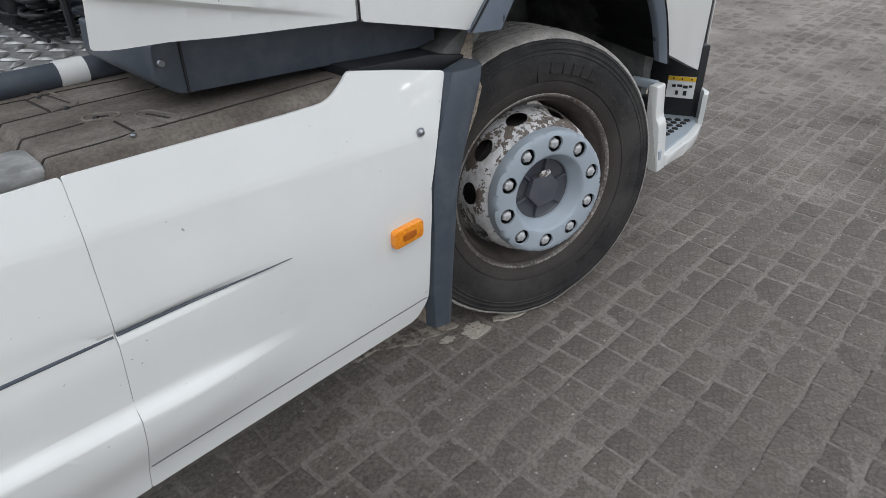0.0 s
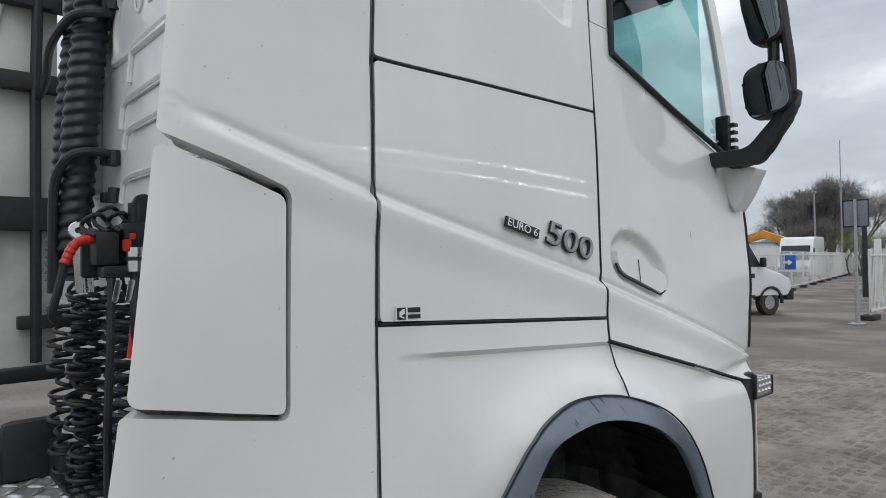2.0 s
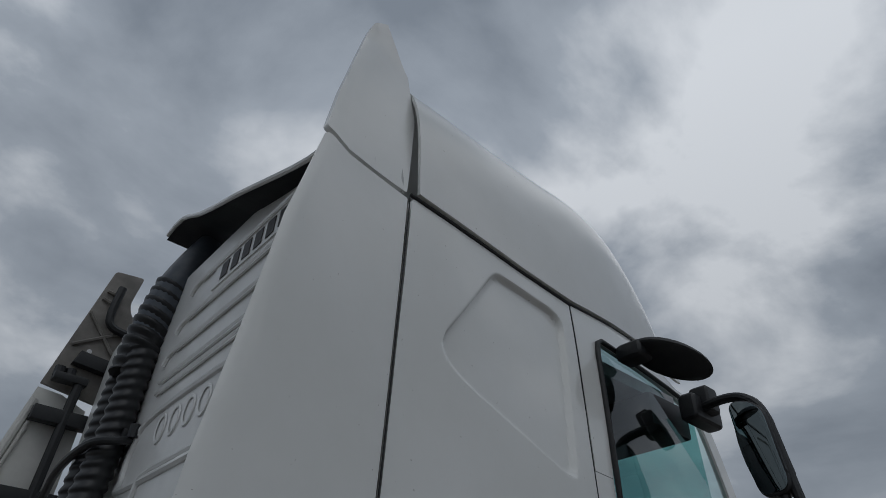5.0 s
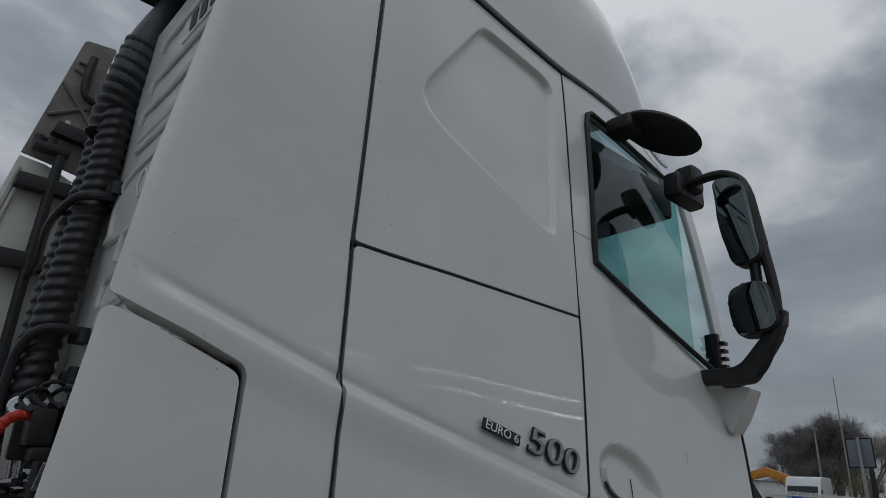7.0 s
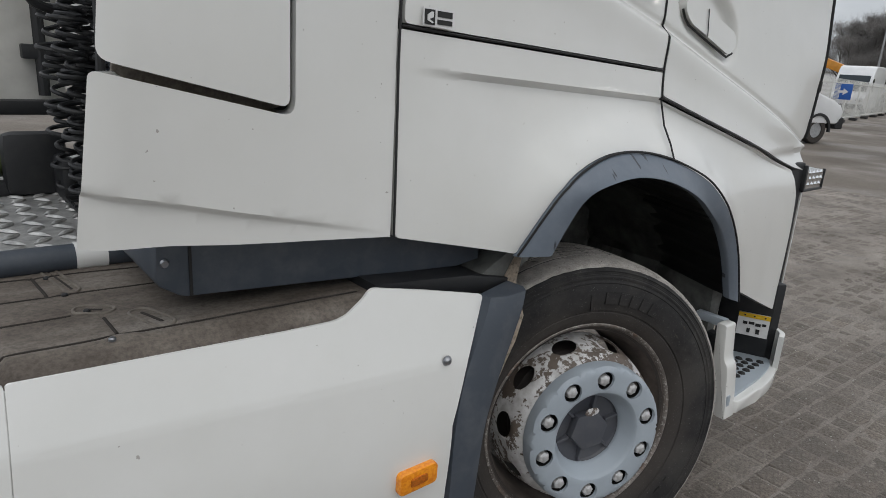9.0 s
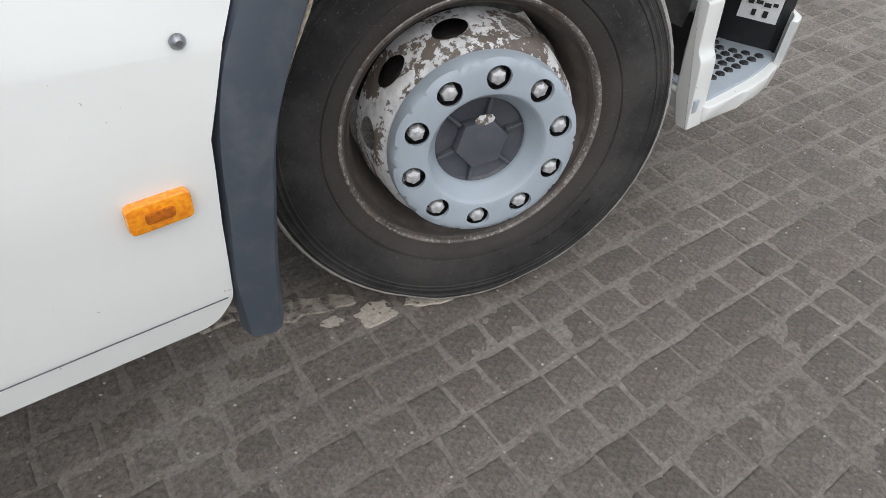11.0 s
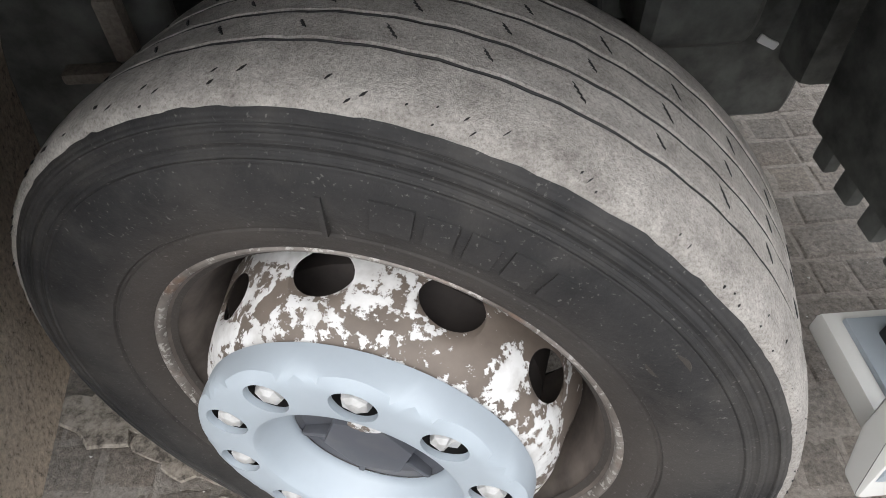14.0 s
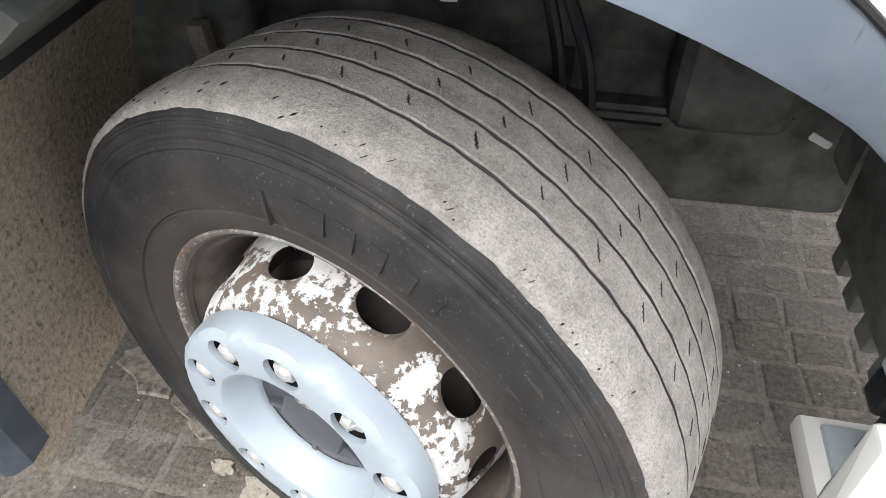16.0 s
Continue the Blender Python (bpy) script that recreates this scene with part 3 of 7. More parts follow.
door = outline_panel("door", [(0.236, 1.503, 0.006), (0.230, 1.440, 0.01), (0.60, 1.343), (1.20, 1.190, 0.02), (1.33, 1.170, 0.02), (1.345, 1.245, 0.02), (1.425, 1.30, 0.03), (1.43, 1.58), (1.43, 1.88), (1.50, 2.03), (1.46, 2.095), (0.395, 2.385, 0.01), (0.405, 2.48), (0.294, 2.48), (0.279, 2.375, 0.02), (0.274, 2.16)], surface=door_side, creases=[cuts(BELT, 2, BELT_CUTS)], cell=0.0125, thick=0.03, bevel=0.006, label="white cab door with a sloping window line")
part("door_frame", sheet(rounded([(0.297, 2.483), (0.408, 2.483), (0.508, 3.050, 0.03), (0.56, 3.112, 0.03), (0.80, 3.128), (1.27, 3.168), (1.60, 3.150, 0.02), (1.475, 2.115), (1.535, 2.045), (1.69, 3.215), (1.30, 3.285), (1.04, 3.335), (0.70, 3.270), (0.383, 3.208, 0.01), (0.33, 2.80)]), cab_side, 0.06, 0.03, 0.006), PAINT, door)


def belt_pts(line, f=cab_side, off=0.0):
    return [(x, f(x, z) + off, z) for x, z in line]


part("window_seal", tube(belt_pts([(1.46, 2.112), (0.83, 2.272), (0.405, 2.395), (0.42, 2.50), (0.505, 3.02), (0.53, 3.085), (0.57, 3.112), (0.80, 3.125), (1.27, 3.164), (1.59, 3.148)], off=-0.003), 0.011, 8), SEAM, door)
pane = part("window_pane", sheet([(0.385, 2.39), (1.49, 2.10), (1.62, 3.17), (1.27, 3.18), (0.55, 3.125), (0.49, 3.05)], lambda x, z: cab_side(x, z) + 0.018, 0.12, 0.004, 0), GLASS, door, "green-tinted door window glass")
pane.visible_shadow = False

# door handle: a two-piece pull across the dished pocket
def pull(x, z):
    return cab_side(x, z) - 0.017


handle = part("door_handle", sheet(rounded([(0.455, 1.612), (0.451, 1.686), (0.54, 1.662, 0.02), (0.634, 1.634, 0.02), (0.648, 1.596, 0.02), (0.602, 1.566, 0.02)]), pull, 0.0125, 0.020, 0.012), PAINT, door, "white pull handle")
part("handle_cap", sheet(rounded([(0.326, 1.672, 0.02), (0.326, 1.724, 0.015), (0.449, 1.688), (0.453, 1.614), (0.362, 1.640, 0.03)]), pull, 0.0125, 0.024, 0.012), PAINT, handle)
# black tube laid under the pull for the shade along its lower edge
part("handle_gap", tube([(x, cab_side(x, z) + 0.004, z) for x, z in ((0.323, 1.675), (0.338, 1.652), (0.362, 1.635), (0.45, 1.607), (0.52, 1.585), (0.602, 1.561), (0.638, 1.574))], 0.0034, 8), SEAM, handle)
part("handle_split", tube([(x, cab_side(x, z) - 0.008, z) for x, z in ((0.450, 1.687), (0.454, 1.611))], 0.0014, 6), SEAM, handle)


def words(text, size, depth, spread=0.0):
    cu = bpy.data.curves.new("words", "FONT")
    cu.body, cu.size, cu.extrude, cu.bevel_depth = text, size, depth, size * 0.012
    cu.offset = spread
    ob = bpy.data.objects.new("words", cu)
    scene.collection.objects.link(ob)
    me = bpy.data.meshes.new_from_object(ob.evaluated_get(bpy.context.evaluated_depsgraph_get()))
    bm = bmesh.new()
    bm.from_mesh(me)
    bpy.data.objects.remove(ob)
    bpy.data.curves.remove(cu)
    bpy.data.meshes.remove(me)
    return bm


def on_side(bm, x0, z0, x1, z1, off, stretch=1.0, slant=0.0):
    """Lays flat lettering (x right, y up, z out) along a line on the cab side."""
    w = max(v.co.x for v in bm.verts) - min(v.co.x for v in bm.verts)
    lo = min(v.co.x for v in bm.verts)
    k = math.hypot(x1 - x0, z1 - z0) / w
    d = Vector((x1 - x0, 0, z1 - z0)).normalized()
    u = Vector((-d.z, 0, d.x))
    for v in bm.verts:
        p = Vector((x0, 0, z0)) + d * (v.co.x - lo) * k + (u + d * slant) * v.co.y * k * stretch
        p.y = cab_side(p.x, p.z) - off - v.co.z * k
        v.co = p
    return bm


number_badge = part("badge_number", on_side(words("500", 1.0, 0.012, 0.008), -0.0475, 1.7415, 0.1735, 1.6835, 0.001, 0.62, 0.1), INK, truck, "dark chrome number badge")
part("badge_face", on_side(words("500", 1.0, 0.017, -0.012), -0.0455, 1.742, 0.1715, 1.685, 0.0035, 0.62, 0.1), BADGE, number_badge)
badge = part("badge_plate", on_side(join(box(0, 1, 0, 0.20, 0, 0.05, 0.012)), -0.222, 1.782, -0.083, 1.748, 0.001, 1.0, 0.0), INK, truck, "black emission badge plate")
part("badge_words", on_side(words("EURO 6", 1.0, 0.02), -0.214, 1.785, -0.090, 1.755, 0.0085, 0.8), CHROME, badge)
st = part("maker_sticker", sheet([(-0.607, 1.556), (-0.526, 1.552), (-0.527, 1.588), (-0.606, 1.589)], lambda x, z: cab_side(x, z) - 0.002, 0.05, 0.002, 0), STICKER, truck, "small black and white sticker")
part("sticker_mark", sheet([(-0.603, 1.559), (-0.578, 1.558), (-0.578, 1.586), (-0.603, 1.586)], lambda x, z: cab_side(x, z) - 0.004, 0.05, 0.002, 0), INK, st)
part("sticker_flash", sheet([(-0.598, 1.576), (-0.588, 1.582), (-0.583, 1.582), (-0.583, 1.572), (-0.594, 1.568), (-0.583, 1.563), (-0.585, 1.561), (-0.598, 1.566)], lambda x, z: cab_side(x, z) - 0.006, 0.05, 0.002, 0), STICKER, st)
part("sticker_bar", sheet([(-0.571, 1.574), (-0.534, 1.573), (-0.534, 1.584), (-0.571, 1.585)], lambda x, z: cab_side(x, z) - 0.004, 0.05, 0.002, 0), INK, st)
part("sticker_bar", sheet([(-0.571, 1.560), (-0.534, 1.559), (-0.534, 1.568), (-0.571, 1.569)], lambda x, z: cab_side(x, z) - 0.004, 0.05, 0.002, 0), INK, st)

# roof: skins lofted from the roof seam up and in
ROOF_X = (-0.545, -0.2, 0.15, 0.5, 0.8, 1.05, 1.25, 1.42, 1.56)
ROOF_H = (1.0, 1.04, 1.09, 1.135, 1.135, 1.09, 1.0, 0.84, 0.52)
ROOF_SECTION = ((0.0, 0.0), (0.008, 0.14), (0.02, 0.29), (0.045, 0.44), (0.10, 0.58), (0.20, 0.69), (0.40, 0.76), (0.70, 0.80), (1.10, 0.82))
SEAM_Z = ((-0.6, 3.186), (-0.31, 3.180), (0.016, 3.192), (0.377, 3.222), (1.037, 3.348), (1.6, 3.30))


def roof_skin():
    bm = bmesh.new()
    rows = []
    for i in range(41):
        x = ROOF_X[0] + (ROOF_X[-1] - ROOF_X[0]) * i / 40
        h = hermite(ROOF_X, ROOF_H, x)
        z0 = hit_line(SEAM_Z, x)
        y0 = side(x, z0)
        row = []
        for k in range(33):
            s = k / 32 * (len(ROOF_SECTION) - 1)
            a = hermite(range(len(ROOF_SECTION)), [p[0] for p in ROOF_SECTION], s)
            b = hermite(range(len(ROOF_SECTION)), [p[1] for p in ROOF_SECTION], s)
            row.append(bm.verts.new((x - 0.10 * (1 - h) * b, y0 + a + 0.25 * b * (1 - h), z0 + b * h)))
        rows.append(row)
    for p, q in zip(rows, rows[1:]):
        for k in range(32):
            bm.faces.new((p[k], p[k + 1], q[k + 1], q[k]))
    mirror = bmesh.ops.duplicate(bm, geom=bm.verts[:] + bm.edges[:] + bm.faces[:])
    for g in mirror["geom"]:
        if isinstance(g, bmesh.types.BMVert):
            g.co.y = 2.55 - g.co.y
    bmesh.ops.solidify(bm, geom=bm.faces[:], thickness=0.012)
    return bm


part("roof", roof_skin(), PAINT, truck, "high white roof")
part("roof_gutter", tube([(x, side(x, z) + 0.006, z - 0.007) for x, z in [(-0.57, 3.182)] + [(a, hit_line(SEAM_Z, a)) for a in (-0.3, 0.0, 0.38, 0.7, 1.04, 1.3)]], 0.007, 8), SEAM, truck)
# roof deflector cheek and its trailing lip
outline_panel("roof_deflector_cheek", [(-0.585, 3.178, 0.01), (-0.70, 3.168), (-0.846, 3.157), (-0.938, 3.182, 0.03), (-0.903, 3.40), (-0.850, 3.638), (-0.77, 3.98, 0.03), (-0.70, 4.05), (-0.64, 3.97), (-0.56, 3.86), (-0.535, 3.60)], surface=deflector_side, cell=0.04, thick=0.025, bevel=0.01)


def lip_x(y):
    return -0.885 - 0.062 * step(0.1, 0.8, y)


def lip():
    bm = bmesh.new()
    line = ((0.075, 3.20), (0.21, 3.175), (0.42, 3.205), (0.75, 3.29), (1.1, 3.42), (1.36, 3.545), (1.55, 3.535))
    rows = []
    for k in range(25):
        y = 0.19 + (1.53 - 0.19) * k / 24
        z = hermite([p[0] for p in line], [p[1] for p in line], y)
        rows.append([bm.verts.new((lip_x(y), y, z)), bm.verts.new((lip_x(y) + 0.05 + 0.12 * step(0.1, 0.5, y), y, z)), bm.verts.new((lip_x(y) + 0.09 + 0.26 * step(0.15, 0.6, y), y, z + 0.03))])
    for p, q in zip(rows, rows[1:]):
        for i in range(2):
            bm.faces.new((p[i], p[i + 1], q[i + 1], q[i]))
    bmesh.ops.solidify(bm, geom=bm.faces[:], thickness=0.018)
    return bm


part("roof_deflector_lip", lip(), BLACK, truck, "black curved trailing lip of the roof deflector")
part("lip_edge", tube([(lip_x(0.20 + 1.31 * k / 16) - 0.004, 0.20 + 1.31 * k / 16, 0.010 + hermite((0.075, 0.21, 0.42, 0.75, 1.1, 1.36, 1.55), (3.20, 3.175, 3.205, 3.29, 3.42, 3.545, 3.535), 0.20 + 1.31 * k / 16)) for k in range(17)], 0.010, 8), PAINT, truck)

# wheel-arch trim: a grey band that follows the opening



def arch_band():
    bm = bmesh.new()
    rows = []
    for k in range(41):
        s = k / 4
        o = [hermite(range(11), [p[i] for p in ARCH_OUT], s) for i in (0, 1)]
        n = [hermite(range(11), [p[i] for p in ARCH_IN], s) for i in (0, 1)]
        row = []
        y0, y1 = cab_side(*o), hermite(range(11), ARCH_FLARE, s)
        for f, proud in ((0.0, -0.012), (0.02, 0.002), (0.12, 0.005), (0.5, 0.005), (0.88, 0.003), (0.97, 0.0), (1.0, -0.008)):
            row.append(bm.verts.new((o[0] + (n[0] - o[0]) * f, y0 + (y1 - y0) * f - proud, o[1] + (n[1] - o[1]) * f)))
        x, z = n
        row.append(bm.verts.new((x, y1 + 0.022, z + 0.003)))
        rows.append(row)
    for p, q in zip(rows, rows[1:]):
        for i in range(len(p) - 1):
            bm.faces.new((p[i], p[i + 1], q[i + 1], q[i]))
    for row in (rows[0], rows[-1]):
        bm.faces.new(row[:7])
    return bm


def arch_return():
    """The dark face that runs in behind the trim, with ribs moulded along it."""
    bm, rows = bmesh.new(), []
    for k in range(121):
        s = k / 12
        x, z = [hermite(range(11), [p[i] for p in ARCH_IN], s) for i in (0, 1)]
        y1 = hermite(range(11), ARCH_FLARE, s)
        rib = 0.006 * (k % 6 in (0, 1))
        rows.append([bm.verts.new((x + (x - 0.15) * (0.02 + f * 0.3) - rib * (1 if x > 0.2 else -1) * (f > 0.04), y1 + 0.018 + f, z + 0.006 + 0.10 * f - rib * 0.5 * (f > 0.04))) for f in (0.0, 0.05, 0.16, 0.30)])
    for p, q in zip(rows, rows[1:]):
        for i in range(3):
            bm.faces.new((p[i], p[i + 1], q[i + 1], q[i]))
    bmesh.ops.solidify(bm, geom=bm.faces[:], thickness=0.004)
    return bm


SEAM_LINES = (
    [(-0.672, 1.152), (-0.660, 1.40), (-0.652, 1.70), (-0.648, 2.15)], [(-0.646, 2.15), (-0.616, 2.60), (-0.573, 3.16)],
    [(-0.65, 1.5515), (-0.2, 1.529), (0.228, 1.5065)], [(-0.648, 2.153), (-0.2, 2.161), (0.268, 2.168)],
    [(0.226, 1.43), (0.230, 1.505), (0.250, 1.80), (0.268, 2.165), (0.277, 2.30), (0.284, 2.41), (0.300, 2.60), (0.325, 2.80), (0.376, 3.205)],
    [(0.224, 1.435), (0.60, 1.337), (0.90, 1.260), (1.20, 1.184)])
for line in SEAM_LINES:
    path = []
    for (x0, z0), (x1, z1) in zip(line, line[1:]):
        path += [(x0 + (x1 - x0) * k / 10, z0 + (z1 - z0) * k / 10) for k in range(10)]
    path.append(line[-1])
    part("panel_seam", tube([(x, cab_side(x, z) + 0.007, z) for x, z in path], 0.0027, 6), SEAM, truck)
part("arch_seam", tube([(x, cab_side(x, z) - 0.004, z + 0.003) for x, z in [(hermite(range(11), [p[0] for p in ARCH_OUT], k / 5), hermite(range(11), [p[1] for p in ARCH_OUT], k / 5)) for k in range(51)]], 0.0032, 6), SEAM, truck)
part("arch_return", arch_return(), BLACK, truck, "ribbed black return inside the wheel arch")
part("arch_trim", arch_band(), TRIM, truck, "blue-grey plastic wheel-arch trim with drip marks")


def arch_liner():
    bm = bmesh.new()
    rows = []
    for k in range(31):
        s = k / 3
        x, z = [hermite(range(11), [p[i] for p in ARCH_IN], s) for i in (0, 1)]
        rows.append([bm.verts.new((x + (x - 0.15) * 0.10, y, z + 0.035 + 0.008 * math.sin(k * 1.9))) for y in (0.14, 0.30, 0.50, 0.70)])
    for p, q in zip(rows, rows[1:]):
        for i in range(3):
            bm.faces.new((p[i], p[i + 1], q[i + 1], q[i]))
    bmesh.ops.solidify(bm, geom=bm.faces[:], thickness=0.008)
    return bm


part("arch_liner", arch_liner(), DEEP, truck, "dirty black wheel-arch liner")

# ---- front corner: black strip, lamp, label, boarding step ----
part("corner_strip", prism([(1.19, 0.22), (1.215, 0.135), (1.30, 0.125), (1.315, 0.16), (1.315, 0.27), (1.19, 0.27)], 0.40, 1.205, "z", 0.01), BLACK, truck)
part("corner_skin", prism([(1.305, 0.122), (1.322, 0.125), (1.38, 0.22), (1.40, 0.55), (1.33, 0.55), (1.318, 0.20)], 0.46, 1.09, "z", 0.006), PAINT, truck)
part("front_skin", prism([(1.425, 0.250), (1.445, 0.26), (1.50, 0.45), (1.53, 0.9), (1.53, 1.65), (1.50, 2.1), (1.40, 2.30), (1.25, 2.30), (1.25, 0.30)], 1.24, 2.0, "z", 0.01), PAINT, truck)
part("door_edge_seal", tube([(1.444, hermite(EDGE_Z, EDGE_Y, z) + 0.006, z) for z in (1.29, 1.38, 1.47, 1.56, 1.65, 1.74, 1.83, 1.93)], 0.0055, 8), SEAM, truck)
lamp = part("corner_lamp", prism(rounded([(1.300, 1.098, 0.01), (1.462, 1.100, 0.015), (1.458, 1.172, 0.01), (1.295, 1.192, 0.01)]), 0.115, 0.30, "y", 0.006), CHROME, truck, "clear faceted corner lamp")
part("lamp_surround", join(tube([(1.295, 0.118, 1.094), (1.463, 0.118, 1.096), (1.466, 0.118, 1.174)], 0.006, 8), box(1.290, 1.306, 0.112, 0.30, 1.094, 1.195, 0.004)), BLACK, lamp, "black lamp surround")
for i in range(4):
    for k in range(3):
        bm = bmesh.new()
        bmesh.ops.create_cone(bm, segments=4, radius1=0.0125, radius2=0.001, depth=0.008, cap_ends=True, matrix=Matrix.Translation((1.328 + 0.033 * i + 0.008 * (k % 2), 0.112, 1.118 + 0.023 * k)) @ pose(0, 0, 0, 90, 0, 0))
        part("lamp_facet", bm, CHROME, lamp)

part("lower_corner_panel", prism([(1.118, 0.24), (1.132, 0.19), (1.182, 0.080), (1.215, 0.066), (1.245, 0.12), (1.245, 0.27), (1.118, 0.27)], 0.40, 0.735, "z", 0.008), BLACK, truck)
LABEL = Matrix.Translation((1.1525, 0.136, 0)) @ pose(0, 0, 0, 0, 0, 24)
label = part("notice_label", box(-0.006, 0.0, -0.058, 0.058, 0.505, 0.600, 0), STICKER, truck, "white and yellow notice label")
label.matrix_basis = LABEL
part("label_band", box(-0.009, -0.0065, -0.058, 0.058, 0.582, 0.600, 0), YELLOW, label)
for y, z, w, h in ((-0.030, 0.558, 0.008, 0.006), (-0.006, 0.560, 0.010, 0.005), (0.018, 0.556, 0.010, 0.006), (0.040, 0.560, 0.007, 0.005), (-0.014, 0.528, 0.006, 0.009), (0.020, 0.528, 0.007, 0.010)):
    part("label_figure", box(-0.009, -0.0065, -y - w, -y + w, z - h, z + h, 0), INK, label)
for y in (-0.04, 0.0, 0.035):
    part("label_dot", box(-0.0105, -0.0095, y - 0.003, y + 0.003, 0.588, 0.594, 0), INK, label)
post = part("step_post", prism(rounded([(-0.035, 0.352, 0.008), (0.005, 0.352, 0.008), (0.036, 0.44), (0.046, 0.55), (0.056, 0.69, 0.01), (0.018, 0.69, 0.01), (0.006, 0.565, 0.02), (-0.012, 0.545, 0.02)]), 0.685, 0.750, "x", 0.007), PAINT, truck, "white step post")
tread = part("step_rim", prism(rounded([(0.735, -0.042, 0.02), (1.00, -0.036, 0.10), (1.185, 0.022, 0.05), (1.238, 0.085, 0.04), (1.238, 0.24), (0.735, 0.24)]), 0.362, 0.412, "z", 0.010), PAINT, truck, "white step surround")
part("step_fin", prism(rounded([(1.150, 0.008), (1.205, 0.026, 0.02), (1.240, 0.078, 0.01), (1.226, 0.090, 0.006), (1.196, 0.048, 0.02), (1.146, 0.028)]), 0.40, 0.545, "z", 0.006), PAINT, tread)
part("step_plate", prism(rounded([(0.762, -0.018, 0.01), (1.02, 0.004, 0.08), (1.150, 0.036, 0.04), (1.196, 0.070, 0.02), (1.135, 0.22), (0.762, 0.22)]), 0.402, 0.422, "z", 0.004), COVER, tread, "pale grey grip plate")
for i in range(5):
    for k in range(9):
        x, y = 0.835 + 0.041 * k - 0.020 * (i % 2), 0.052 + 0.034 * i + 0.0022 * k
        if x > 1.135 - 0.35 * (y - 0.07):
            continue
        bm = lathe([(0.0, 0.0), (0.0, 0.011), (0.004, 0.0145), (0.006, 0.0165)], 6)
        bm.transform(Matrix.Translation((x, y, 0.4275)) @ pose(0, 0, 0, -90, 0, 0))
        part("step_hole", bm, SEAM, tread)
part("step_bracket", box(0.73, 0.76, 0.05, 0.16, 0.66, 0.69, 0.004), COVER, truck)
part("step_bracket", box(0.69, 0.712, -0.03, 0.0, 0.40, 0.44, 0.004), COVER, truck)

# ---- mirrors ----
arm = part("mirror_arm", tube(bezier([(1.34, 0.25, 2.105), (1.25, 0.12, 2.085), (1.20, 0.0, 2.12), (1.195, -0.075, 2.27), (1.195, -0.090, 2.40), (1.195, -0.070, 2.60), (1.195, -0.035, 2.87), (1.20, 0.03, 2.965), (1.21, 0.13, 2.995), (1.25, 0.29, 3.0)], 6), 0.021, 10), BLACK, truck, "black tubular mirror arm")
part("arm_cover", prism(rounded([(0.25, 2.075, 0.02), (0.03, 2.065, 0.03), (-0.10, 2.25, 0.03), (-0.125, 2.34, 0.02), (-0.06, 2.33, 0.02), (-0.03, 2.25, 0.03), (0.08, 2.135, 0.04), (0.25, 2.135, 0.02)]), 1.175, 1.235, "x", 0.012), BLACK, arm)


def mirror_head(outline, x, depth):
    y0, z0 = sum(p[0] for p in outline) / len(outline), sum(p[1] for p in outline) / len(outline)
    body = prism(rounded([(p[0], p[1], 0.05) for p in outline], 6), x, x + depth, "x", 0.022, 3)
    head = part("mirror_head", body, BLACK, truck, "black mirror housing")
    inner = [(y0 + (p[0] - y0) * 0.93, z0 + (p[1] - z0) * 0.95, 0.04) for p in outline]
    part("mirror_glass", prism(rounded(inner, 6), x - 0.004, x + 0.004, "x", 0.002), MIRROR, head, "mirror glass")
    return head


mirror_head([(0.098, 2.955), (0.008, 2.942), (-0.050, 2.89), (-0.080, 2.58), (-0.063, 2.540), (0.047, 2.532), (0.082, 2.724)], 1.15, 0.09)
mirror_head([(0.080, 2.445), (-0.034, 2.470), (-0.086, 2.445), (-0.110, 2.268), (-0.022, 2.248), (0.056, 2.236), (0.084, 2.338)], 1.15, 0.08)
part("mirror_joint", tube([(1.19, -0.03, 2.55), (1.19, -0.03, 2.46)], 0.022, 10), BLACK, arm)
part("mirror_clamp", join(box(1.16, 1.40, 0.24, 0.33, 2.93, 3.06, 0.03, 3), box(1.22, 1.32, 0.20, 0.30, 2.97, 3.10, 0.025, 3)), BLACK, truck)


def kerb_mirror():
    bm = bmesh.new()
    bmesh.ops.create_uvsphere(bm, u_segments=28, v_segments=14, radius=1.0)
    for v in bm.verts:
        x, y, z = v.co
        v.co = Vector((0.825 + 0.145 * x, 0.135 + 0.115 * y - 0.06 * x, 3.055 + (0.050 if z > 0 else 0.020) * z - 0.058 * x))
    return bm


part("kerb_mirror", kerb_mirror(), BLACK, truck, "black kerb mirror shell")
part("kerb_mirror_base", box(0.67, 0.78, 0.18, 0.31, 3.05, 3.13, 0.03, 3), BLACK, truck)
bm = prism(rounded([(0.310, 2.120, 0.01), (0.275, 2.040, 0.03), (0.232, 1.965, 0.03), (0.188, 1.885, 0.012), (0.140, 1.960, 0.03), (0.088, 2.066, 0.01), (0.20, 2.092, 0.02)]), 1.29, 1.40, "x", 0.006, 2)
part("mirror_foot", bm, PAINT, truck, "white mirror foot fairing")
part("pillar_grille", join(*[box(1.45, 1.49, 0.25, 0.31, 2.15 + 0.035 * k, 2.165 + 0.035 * k, 0.002) for k in range(5)], box(1.43, 1.46, 0.27, 0.33, 2.11, 2.34, 0.005)), BLACK, truck)

